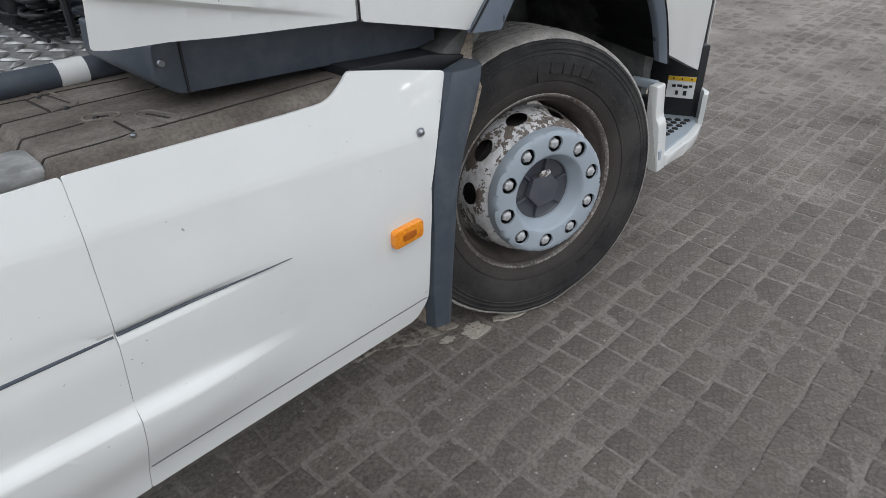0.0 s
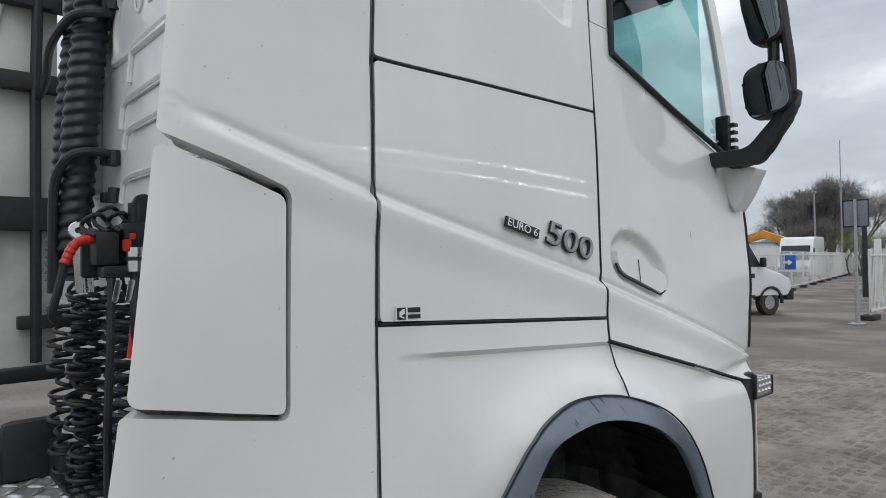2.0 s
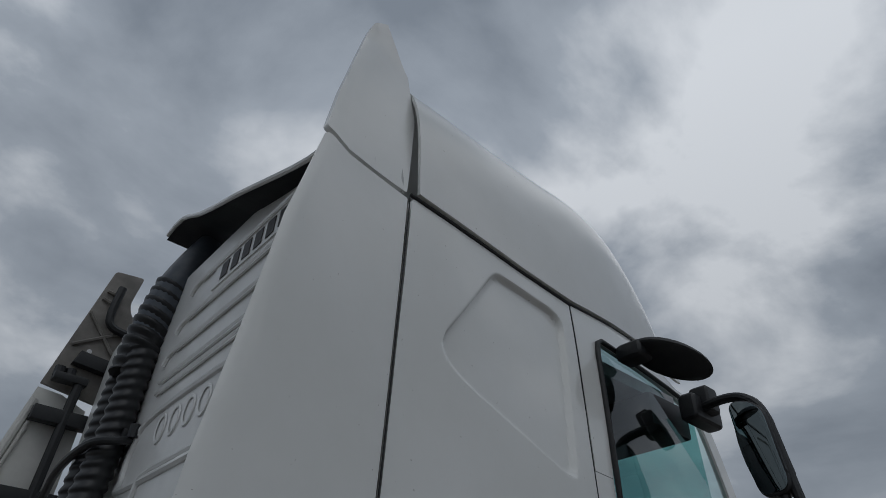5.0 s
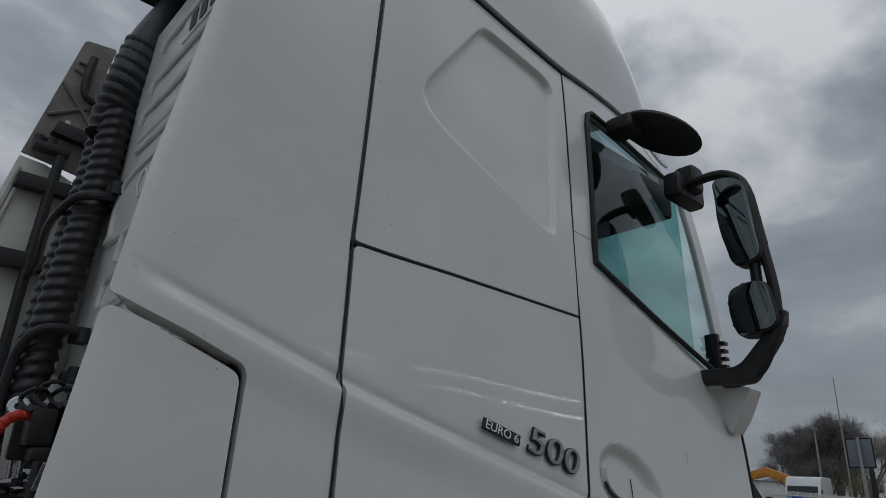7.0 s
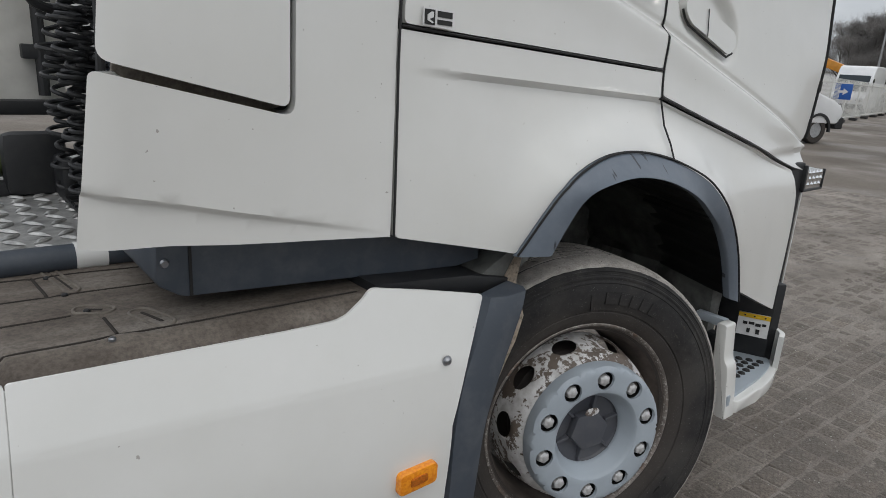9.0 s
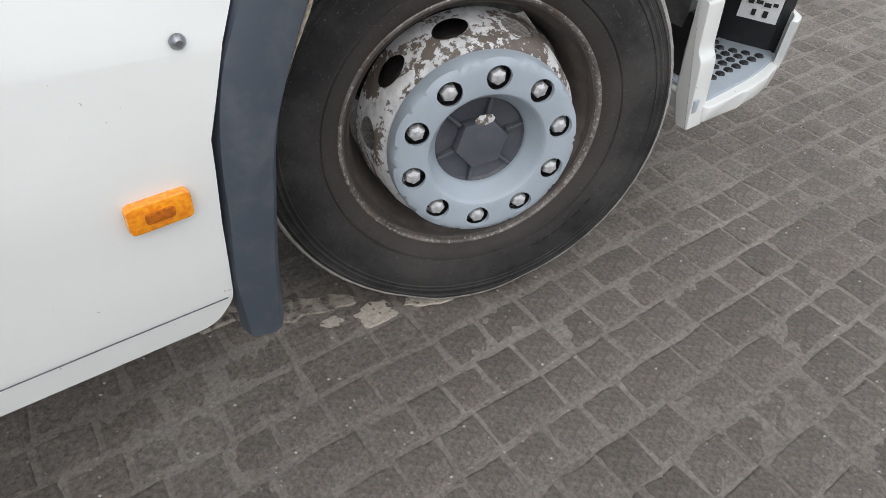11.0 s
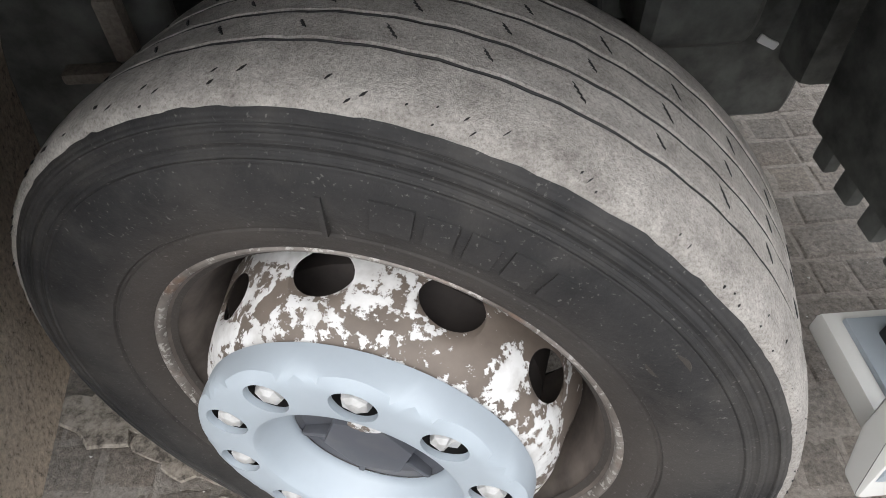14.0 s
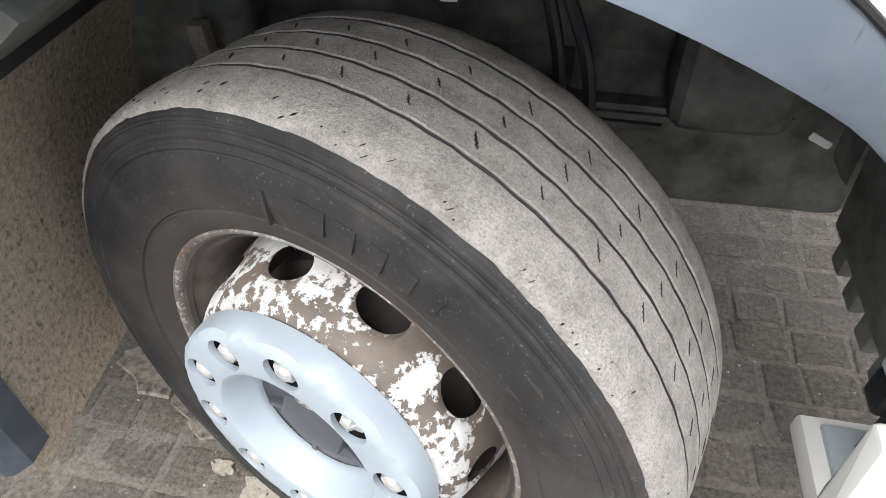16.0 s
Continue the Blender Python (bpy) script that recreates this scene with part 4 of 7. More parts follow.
# ---- cab body behind the skins: hollow, with windscreen, dash and seat ----
part("cab_rear_wall", prism(rounded([(0.17, 1.25), (2.30, 1.25), (2.30, 3.30, 0.1), (0.20, 3.30, 0.1)]), -0.85, -0.81, "x", 0.01), REARWALL, truck, "white pressed cab rear wall")
# near wall is coloured dark to put shade behind the skins' gaps
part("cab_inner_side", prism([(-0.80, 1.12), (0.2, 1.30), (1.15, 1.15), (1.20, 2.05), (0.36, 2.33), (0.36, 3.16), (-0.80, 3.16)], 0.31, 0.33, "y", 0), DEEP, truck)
part("cab_inner_side", prism([(-0.80, 1.12), (1.15, 1.12), (1.20, 2.05), (0.36, 2.33), (0.36, 3.16), (-0.80, 3.16)], 2.26, 2.28, "y", 0), PAINT, truck)
part("cab_floor", box(-0.80, 1.25, 0.30, 2.28, 1.26, 1.32, 0), DEEP, truck)
part("cab_ceiling", box(-0.80, 1.30, 0.42, 2.13, 3.06, 3.12, 0), HEADLINER, truck)
part("sleeper_wall", box(0.22, 0.26, 0.34, 2.25, 1.3, 3.05, 0), SEATS, truck)
screen = part("windscreen", prism([(1.40, 2.02), (1.405, 2.02), (1.335, 3.05), (1.33, 3.05)], 0.36, 2.20, "y", 0), GLASS, truck, "green-tinted windscreen")
screen.visible_shadow = False
part("dashboard", prism(rounded([(1.15, 1.7), (1.36, 1.7), (1.36, 2.02, 0.02), (1.10, 2.05, 0.05)]), 0.34, 2.24, "y", 0.01), BLACK, truck)
part("header_visor", box(1.02, 1.34, 0.38, 2.2, 2.90, 3.06, 0.02), BLACK, truck)
seat = part("seat", join(prism(rounded([(0.30, 1.75), (0.42, 1.75, 0.05), (0.50, 2.45, 0.05), (0.36, 2.50, 0.05)]), 0.50, 0.98, "y", 0.03), box(0.36, 0.90, 0.50, 0.98, 1.66, 1.80, 0.04)), SEATS, truck)
part("headrest", box(0.38, 0.49, 0.60, 0.88, 2.52, 2.74, 0.04, 3), SEATS, seat)
bm = bmesh.new()
for k in range(36):
    a = 2 * math.pi * k / 36
    for j in range(8):
        c = 2 * math.pi * j / 8
        rr = 0.22 + 0.018 * math.cos(c)
        bm.verts.new((1.02 + 0.018 * math.sin(c) + 0.12 * math.sin(a) * 0.8, 1.85 + rr * math.cos(a), 2.18 + rr * math.sin(a) * 0.8))
bm.verts.ensure_lookup_table()
for k in range(36):
    for j in range(8):
        bm.faces.new([bm.verts[((k + dk) % 36) * 8 + (j + dj) % 8] for dk, dj in ((0, 0), (1, 0), (1, 1), (0, 1))])
part("steering_wheel", bm, BLACK, truck)
part("left_door_skin", prism([(-0.80, 1.15), (1.36, 1.15), (1.40, 2.05), (0.40, 2.38), (0.40, 3.1), (1.3, 3.1), (1.3, 3.2), (-0.80, 3.2)], 2.40, 2.44, "y", 0.01), PAINT, truck)

# ---- pressed ribs, bars and plate on the cab's rear wall ----
REAR = -0.85


def rear_rib(y0, z0, y1, z1, w=0.018, d=0.016, bend=0.0):
    """A raised swage on the rear wall from (y0, z0) to (y1, z1), its end turning down by bend."""
    pts = [(REAR - d * 0.2, y0, z0), (REAR - d * 0.2, y0 + (y1 - y0) * 0.6, z0 + (z1 - z0) * 0.6), (REAR - d * 0.2, y1, z1)]
    if bend:
        pts += [(REAR - d * 0.2, y1 + 0.06, z1 - bend * 0.5), (REAR - d * 0.2, y1 + 0.075, z1 - bend)]
    return tube(bezier(pts, 5), w, 8)


for z, b, e in ((3.17, 0.04, 1.14), (3.01, 0.04, 1.18), (2.89, 0.04, 1.22), (2.78, 0.0, 1.28), (2.735, 0.0, 1.28), (2.41, 0.11, 1.14), (2.25, 0.09, 1.24), (2.145, 0.06, 1.20), (1.985, 0.08, 1.24), (1.86, 0.08, 1.26)):
    part("wall_rib", rear_rib(0.30, z, e, z, 0.012, bend=b), REARWALL, truck)
    part("rib_step", box(REAR - 0.012, REAR - 0.002, 0.30, e - 0.02, z - 0.017, z - 0.011, 0.002), REARWALL, truck)
part("wall_frame", tube(bezier([(REAR, 0.30, 2.64), (REAR, 1.20, 2.64), (REAR, 1.36, 2.56), (REAR, 1.38, 2.44), (REAR, 1.32, 2.40), (REAR, 0.30, 2.39)], 6), 0.014, 8), REARWALL, truck)
for k in range(5):
    bm = lathe([(-0.004, 0.036), (-0.006, 0.040), (-0.006, 0.047), (-0.002, 0.050)], 20)
    bm.transform(Matrix.Translation((REAR, 0.66 + 0.115 * k, 2.56)) @ pose(0, 0, 0, 0, 0, -90) @ Matrix.Diagonal((0.9, 1, 1.1, 1)))
    part("maker_relief", bm, REARWALL, truck)
part("wall_edge", prism(rounded([(1.60, 1.95, 0.03), (1.72, 1.95, 0.03), (1.70, 3.1, 0.03), (1.58, 3.1, 0.03)]), REAR - 0.03, REAR + 0.01, "x", 0.012), REARWALL, truck)
number = part("number_strip", box(REAR - 0.006, REAR, 0.42, 1.0, 3.055, 3.155, 0), REARWALL, truck, "white strip with dark number bars")
for k in range(6):
    part("number_bar", box(REAR - 0.009, REAR - 0.0065, 0.45 + 0.085 * k, 0.505 + 0.085 * k, 3.07, 3.14, 0), INK, number)

# ---- air intake: two ribbed hoses side by side up to a duct ----
part("intake_duct", tube(bezier([(-0.905, 1.50, 2.90), (-0.895, 1.49, 3.05), (-0.870, 1.46, 3.22), (-0.825, 1.43, 3.38), (-0.775, 1.40, 3.52)], 8), [0.066 + 0.018 * math.sin(k / 32 * math.pi) for k in range(33)], 18), PLASTIC, truck, "dark blue-grey air intake duct")


def bellows(path, r, pitch=0.042, lean=0.0):
    """A ribbed hose; lean tilts its rings."""
    pts = bezier(path, 64)
    bm, n, rings, run = bmesh.new(), 20, [], 0.0
    for i, p in enumerate(pts):
        if i:
            run += (p - pts[i - 1]).length
        d = (pts[min(i + 1, len(pts) - 1)] - pts[max(i - 1, 0)]).normalized()
        u = Vector((1, 0, 0)) - d * d.x if abs(d.x) < 0.8 else Vector((0, 0, 1)) - d * d.z
        u.normalize()
        w = d.cross(u)
        ring = []
        for k in range(n):
            c = 2 * math.pi * k / n
            f = ((run + lean * math.cos(c)) / pitch) % 1.0
            rr = r * (0.87 + 0.13 * step(0, 0.7, f) * (1 - step(0.78, 1.0, f)))
            ring.append(bm.verts.new(p + rr * (math.cos(c) * u + math.sin(c) * w)))
        rings.append(ring)
    for p, q in zip(rings, rings[1:]):
        for k in range(n):
            bm.faces.new((p[k], p[(k + 1) % n], q[(k + 1) % n], q[k]))
    bm.faces.new(rings[0][::-1])
    bm.faces.new(rings[-1])
    return bm


HOSE = mat_black("ribbed_hose_rubber", (0.009, 0.010, 0.012), 0.42)
part("intake_bellows", bellows([(-0.905, 1.45, 2.95), (-0.914, 1.45, 2.60), (-0.948, 1.45, 2.24), (-0.970, 1.45, 1.90), (-0.978, 1.46, 1.74)], 0.060, 0.043, 0.016), HOSE, truck, "black ribbed intake hose", sharp=60)
part("intake_bellows", bellows([(-0.912, 1.585, 2.93), (-0.924, 1.585, 2.60), (-0.952, 1.585, 2.24), (-0.968, 1.585, 1.90), (-0.976, 1.58, 1.74)], 0.057, 0.043, 0.016), HOSE, truck, "black ribbed intake hose", sharp=60)
part("intake_bellows", bellows([(-0.907, 1.50, 2.86), (-0.900, 1.495, 3.00), (-0.884, 1.475, 3.14), (-0.858, 1.45, 3.29)], 0.088, 0.046, 0.018), HOSE, truck, "black ribbed intake sleeve", sharp=60)
part("bellows_foot", bellows([(-0.965, 1.52, 1.80), (-0.965, 1.52, 1.64)], 0.085, 0.028), BLACK, truck)
for z, y in ((2.60, 1.37), (2.06, 1.37), (1.93, 1.37)):
    part("hose_clip", join(box(-0.90, -0.845, y, y + 0.05, z - 0.018, z + 0.018, 0.006), tube([(-0.87, y - 0.02, z - 0.02), (-0.87, y - 0.02, z + 0.03)], 0.020, 8)), BLACK, truck)
part("vent_pipe", tube(bezier([(-0.86, 1.37, 2.58), (-0.92, 1.35, 2.56), (-0.985, 1.42, 2.55), (-1.0, 1.70, 2.52), (-0.95, 2.10, 2.48), (-0.94, 2.33, 2.46)], 8), 0.016, 10), BLACK, truck)
part("vent_pipe", tube(bezier([(-0.86, 1.36, 2.07), (-0.93, 1.35, 2.08), (-1.00, 1.37, 2.06), (-1.035, 1.42, 1.98), (-1.04, 1.44, 1.80), (-1.04, 1.45, 1.60)], 8), 0.016, 10), BLACK, truck)

# ---- hose rack: bracket, valves, couplings and coiled hoses ----
rack = part("hose_bracket", prism(rounded([(-1.10, 1.66, 0.01), (-0.93, 1.66, 0.01), (-0.93, 1.88, 0.02), (-0.97, 1.88, 0.02), (-1.0, 1.80, 0.02), (-1.10, 1.77, 0.01)]), 0.735, 0.755, "y", 0.004), BLACK, truck, "black hose bracket")
part("valve_block", join(box(-1.085, -1.03, 0.66, 0.735, 1.69, 1.775, 0.012), box(-1.07, -0.96, 0.65, 0.72, 1.66, 1.69, 0.008)), BLACK, rack)
part("valve_block", join(box(-1.02, -0.955, 0.665, 0.735, 1.735, 1.80, 0.012), tube([(-0.99, 0.69, 1.80), (-0.99, 0.69, 1.85)], 0.014, 10)), BLACK, rack)
part("metal_collar", tube([(-0.99, 0.66, 1.735), (-0.99, 0.66, 1.675)], 0.030, 16), CHROME, rack, "bright metal collar")
part("collar_band", tube([(-0.99, 0.66, 1.712), (-0.99, 0.66, 1.702)], 0.0315, 16), BLACK, rack)
part("red_plug", join(box(-1.025, -1.008, 0.640, 0.665, 1.725, 1.755, 0.004), box(-1.012, -0.998, 0.640, 0.655, 1.755, 1.77, 0.003)), RED, rack, "red plug")
for x, z, r in ((-1.075, 1.79, 0.030), (-1.045, 1.805, 0.034), (-1.02, 1.80, 0.026)):
    part("wire_loop", tube([(x + r * math.cos(a * math.pi / 8), 0.69 + 0.02 * math.sin(a), z + 0.9 * r * math.sin(a * math.pi / 8)) for a in range(17)], 0.0055, 8), COIL, rack)
part("coupling", lathe([(0, 0.012), (0, 0.030), (0.015, 0.036), (0.03, 0.030), (0.05, 0.030), (0.06, 0.024), (0.06, 0.012)], 16), CHROME, rack, "bright metal hose coupling").matrix_basis = Matrix.Translation((-1.085, 0.84, 1.785)) @ pose(0, 0, 0, 0, 0, -15) @ Matrix.Diagonal((0.7, 0.7, 0.7, 1))
part("coupling_neck", tube([(-1.075, 0.86, 1.75), (-1.065, 0.86, 1.62)], 0.022, 12), CHROME, rack)
part("coupling_arm", tube([(-1.08, 0.86, 1.78), (-1.0, 0.80, 1.76), (-0.95, 0.75, 1.75)], 0.018, 10), BLACK, rack)
part("red_sleeve", bellows([(-1.070, 0.685, 1.752), (-1.10, 0.685, 1.756), (-1.128, 0.685, 1.738), (-1.147, 0.685, 1.695)], 0.0125, 0.014), RED, rack, "red spiral hose sleeve")
part("red_tail", tube(bezier([(-1.147, 0.685, 1.695), (-1.16, 0.69, 1.63), (-1.17, 0.70, 1.57), (-1.13, 0.72, 1.55)], 6), 0.010, 8), COIL, rack)
part("red_tail", tube(bezier([(-1.00, 0.655, 1.56), (-1.005, 0.65, 1.50), (-1.01, 0.655, 1.46)], 5), 0.009, 8), RED, rack)
for x in (-1.055, -1.025):
    part("strap", prism(rounded([(x, 1.60, 0.006), (x + 0.014, 1.60, 0.006), (x + 0.026, 1.655, 0.008), (x + 0.010, 1.655, 0.008)]), 0.640, 0.645, "y", 0.001), CHROME, rack)


def coil(x, y, top, bottom, r, wire, turns, lean=(0.0, 0.0), loose=0.0, seed=0):
    rnd = random.Random(seed)
    pts, n = [], int(turns * 14)
    for i in range(n + 1):
        t = i / n
        a = 2 * math.pi * turns * t
        rr = r * (1 + loose * math.sin(a * 0.37 + seed) * 0.5)
        pts.append((x + lean[0] * t + rr * math.cos(a), y + lean[1] * t + rr * math.sin(a), top + (bottom - top) * t + 0.012 * loose * math.sin(a * 0.21 + seed)))
    return tube(pts, wire, 7)


COILS = ((-1.012, 0.70, 1.64, 1.13, 0.037, 0.0066, 15, 0.15, BLUECOIL), (-0.975, 0.77, 1.62, 1.12, 0.035, 0.0066, 15, 0.2, BLUECOIL), (-1.072, 0.88, 1.62, 1.10, 0.030, 0.0060, 19, 0.9, COIL), (-1.020, 0.91, 1.63, 1.10, 0.030, 0.0060, 20, 0.6, COIL), (-1.050, 0.97, 1.60, 1.09, 0.031, 0.0060, 18, 1.0, COIL), (-1.000, 0.84, 1.62, 1.12, 0.028, 0.0060, 19, 0.5, COIL), (-1.085, 1.04, 1.58, 1.09, 0.030, 0.0060, 17, 0.8, COIL), (-1.030, 1.03, 1.60, 1.09, 0.030, 0.0060, 18, 0.7, COIL))
for k, (x, y, t, b, r, w, n, loose, m) in enumerate(COILS):
    part("coiled_hose", coil(x, y, t, b, r, w, n, (0.012, 0.02), loose, k), m, truck, "dark blue coiled air hose" if m is BLUECOIL else "black coiled air hose")
    part("hose_lead", tube(bezier([(x + r, y, t), (x + r * 0.5, y - 0.02, t + 0.05), (0.5 * x - 0.51, 0.70, 1.70)], 6), w, 7), m, truck)
part("hose_drop", tube(bezier([(-1.05, 0.66, 1.66), (-1.055, 0.65, 1.50), (-1.06, 0.66, 1.30), (-1.05, 0.70, 1.09)], 8), 0.010, 8), COIL, truck)
part("hose_drop", tube(bezier([(-0.995, 0.66, 1.67), (-1.0, 0.645, 1.55), (-0.985, 0.66, 1.30), (-0.98, 0.70, 1.09)], 8), 0.012, 8), COIL, truck)

# ---- far side deflector seen from within, with its stays ----
outline = [(-0.86, 1.24), (-1.19, 1.22), (-1.212, 1.92), (-1.19, 2.50), (-1.092, 3.05), (-0.98, 3.04), (-0.85, 2.99)]
far = part("far_deflector", prism(outline, 2.40, 2.425, "y", 0.006), INNER, truck, "inner face of the far side deflector, dusty white")
part("far_deflector_flange", tube([(-1.17, 2.385, 1.25), (-1.192, 2.385, 1.92), (-1.17, 2.385, 2.50), (-1.085, 2.385, 2.98)], 0.018, 8), INNER, far)
part("far_deflector_flange", tube([(-1.14, 2.388, 1.25), (-1.162, 2.388, 1.92), (-1.14, 2.388, 2.50), (-1.06, 2.388, 2.96)], 0.010, 8), INNER, far)
part("far_roof_cheek", prism(rounded([(-1.09, 3.07), (-0.955, 3.79, 0.02), (-0.80, 3.81, 0.02), (-0.83, 3.60, 0.06), (-0.70, 3.45), (-0.75, 3.02)]), 2.40, 2.42, "y", 0.006), CHEEK, truck, "inner face of the far roof cheek, grimy grey-brown")
for a, b in (((-1.03, 3.30), (-0.80, 3.45)), ((-1.0, 3.50), (-0.78, 3.25)), ((-0.96, 3.65), (-0.88, 3.64)), ((-0.97, 3.60), (-0.89, 3.58))):
    part("cheek_rib", tube([(a[0], 2.392, a[1]), (b[0], 2.392, b[1])], 0.010, 6), CHEEK, truck)
part("cheek_tube", tube(bezier([(-0.90, 2.36, 3.68), (-0.91, 2.36, 3.52), (-0.88, 2.36, 3.44), (-0.74, 2.36, 3.42)], 6), 0.022, 8), BLACK, truck)
# solid white disc stands in for bright sky through a hole
bm = lathe([(0, 0.0), (0, 0.013)], 14)
bm.transform(Matrix.Translation((-0.937, 2.394, 3.29)))
part("cheek_hole", bm, STICKER, truck)
for z, x0, x1, h in ((2.91, -1.085, -0.80, 0.035), (2.53, -1.15, -0.78, 0.04), (1.93, -1.215, -0.80, 0.075), (1.44, -1.02, -0.82, 0.03)):
    part("stay_arm", box(x0, x1, 2.32, 2.385, z - h, z + h, 0.008), BLACK, truck, "black stay arm")
part("stay_block", box(-1.215, -1.12, 2.30, 2.385, 1.74, 1.88, 0.015), BLACK, truck)
part("stay_rod", tube([(-0.935, 2.34, 3.10), (-0.95, 2.34, 2.5), (-0.95, 2.34, 1.26)], 0.024, 10), BLACK, truck, "black upright stay rod")
part("stay_hinge", join(box(-1.06, -0.90, 2.31, 2.38, 3.08, 3.12, 0.01), tube([(-1.04, 2.34, 3.10), (-1.04, 2.34, 3.15)], 0.025, 8), tube([(-0.99, 2.34, 3.10), (-0.99, 2.34, 3.15)], 0.025, 8)), BLACK, truck)
part("stay_plate", prism([(-1.0, 3.19), (-0.76, 3.17), (-0.75, 3.24), (-0.98, 3.26)], 2.33, 2.39, "y", 0.008), BLACK, truck)
part("far_lower_rail", box(-1.6, -0.84, 2.30, 2.40, 1.18, 1.24, 0.01), BLACK, truck)

# ---- chassis top behind the cab ----
part("chassis_rail", box(-5.0, 1.2, 0.78, 0.86, 0.72, 1.02, 0.01), DEEP, truck)
part("chassis_rail", box(-5.0, 1.2, 1.66, 1.74, 0.72, 1.02, 0.01), DEEP, truck)
walkway = part("catwalk", box(-3.0, -0.86, 0.56, 1.95, 1.045, 1.06, 0.003), GALV, truck, "galvanised tread-plate catwalk")


def lug(x, y, turn):
    bm = bmesh.new()
    bmesh.ops.create_uvsphere(bm, u_segments=8, v_segments=5, radius=1.0)
    bmesh.ops.delete(bm, geom=[v for v in bm.verts if v.co.z < -0.05], context="VERTS")
    bm.transform(Matrix.Translation((x, y, 1.059)) @ pose(0, 0, 0, 0, 0, turn) @ Matrix.Diagonal((0.030, 0.009, 0.010, 1)))
    return bm


part("raised_pattern", join(*[lug(-1.75 + 0.055 * i, 0.60 + 0.055 * k, 45 if (i + k) % 2 else -45) for i in range(16) for k in range(16)]), GALV, walkway, kind="stuff")
part("grab_bar", tube([(-3.0, 0.535, 1.052), (-1.0, 0.535, 1.052), (-0.9, 0.53, 1.04)], 0.028, 14), PLASTIC, truck, "dark grab bar")
bm = tube([(-1.16, 0.535, 1.052), (-1.10, 0.535, 1.052)], 0.031, 14)
part("bar_band", bm, REARWALL, truck)
part("hose_cradle", join(box(-1.22, -1.06, 1.16, 1.22, 1.06, 1.24, 0.03), box(-1.10, -1.06, 1.02, 1.22, 1.06, 1.18, 0.015), box(-1.4, -1.1, 1.18, 1.24, 1.06, 1.10, 0.01)), BLACK, truck, "black plastic hose cradle")
for x0, x1, y, z, r in ((-1.75, -1.25, 1.30, 1.145, 0.055), (-1.24, -1.12, 1.29, 1.145, 0.047)):
    part("green_hose", tube([(x0, y, z), (x1, y, z)], r, 16), GREEN, truck, "thick olive green hose")
part("wire_mesh_deck", join(*[box(-1.10 + 0.035 * k, -1.092 + 0.035 * k, 0.75, 1.28, 1.075, 1.083, 0) for k in range(6)], *[box(-1.10, -0.90, 0.75 + 0.06 * k, 0.758 + 0.06 * k, 1.083, 1.089, 0) for k in range(9)]), BLACK, truck)
part("cardan_cover", box(-2.6, -1.3, 1.35, 2.2, 0.98, 1.12, 0.03), DECK, truck)

# brown dirt-covered deck over the tank: one moulded sheet with grooves, slots and bolted pads
def to_line(x, y, x0, y0, x1, y1):
    """The distance from a stretch of line."""
    t = ((x - x0) * (x1 - x0) + (y - y0) * (y1 - y0)) / ((x1 - x0) ** 2 + (y1 - y0) ** 2)
    t = min(max(t, 0.0), 1.0)
    return math.hypot(x - x0 - t * (x1 - x0), y - y0 - t * (y1 - y0))


DECK_GROOVES = ((-1.34, 0.130, -0.72, 0.122, 0.006), (-1.34, 0.250, -1.215, 0.254, 0.006), (-1.34, 0.372, -1.03, 0.362, 0.006), (-1.34, 0.502, -1.03, 0.480, 0.005), (-1.171, 0.215, -1.167, 0.137, 0.005), (-1.235, 0.372, -1.245, 0.500, 0.004), (-1.03, 0.362, -0.66, 0.34, 0.004))
DECK_SLOTS = ((-1.212, 0.520, -1.191, 0.385, 0.013), (-1.250, 0.560, -1.215, 0.548, 0.012), (-1.190, 0.266, -1.166, 0.252, 0.020), (-1.112, 0.205, -1.092, 0.148, 0.020))


def deck_z(x, y):
    z = 1.030 + 0.0018 * noise.noise(Vector((x * 9, y * 9, 2)))
    if y < 0.118:
        z -= 0.034 * (1 - max(y - 0.052, 0.0) / 0.066) ** 2.3
    z -= 0.016 * step(-1.322, -1.338, x)
    for x0, y0, x1, y1, d in DECK_GROOVES:
        z -= 0.6 * d * math.exp(-(to_line(x, y, x0, y0, x1, y1) / 0.007) ** 2)
    z += 0.006 * math.exp(-(to_line(x, y, -1.172, 0.112, -1.150, 0.106) / 0.016) ** 2)
    return z


def moulded_deck():
    bm = bmesh.new()
    nx, ny = 150, 124
    rows = []
    for i in range(nx + 1):
        x = -1.338 + 0.718 * i / nx
        row = []
        for k in range(ny + 1):
            y = 0.052 + 0.508 * (k / ny)
            u = x + max(0.0, 0.097 - y) * 0.45 * step(-1.20, -1.33, x)
            row.append(bm.verts.new((u, y, deck_z(x, y))))
        rows.append(row)
    for p, q in zip(rows, rows[1:]):
        for k in range(ny):
            bm.faces.new((p[k], q[k], q[k + 1], p[k + 1]))
    rim = [e for e in bm.edges if e.is_boundary]
    for g in bmesh.ops.extrude_edge_only(bm, edges=rim)["geom"]:
        if isinstance(g, bmesh.types.BMVert):
            g.co.z = 0.94
    return bm


deck = part("tank_deck", moulded_deck(), DECK, truck, "mud-stained brown deck cover", sharp=60)
GROOVE_TONE = mat_simple("dark_brown_groove_tone", (0.030, 0.025, 0.021), 0.9, vary=0.3)
BEAD = mat_simple("dusty_moulded_rim", (0.165, 0.145, 0.122), 0.7, vary=0.3, scale=40)


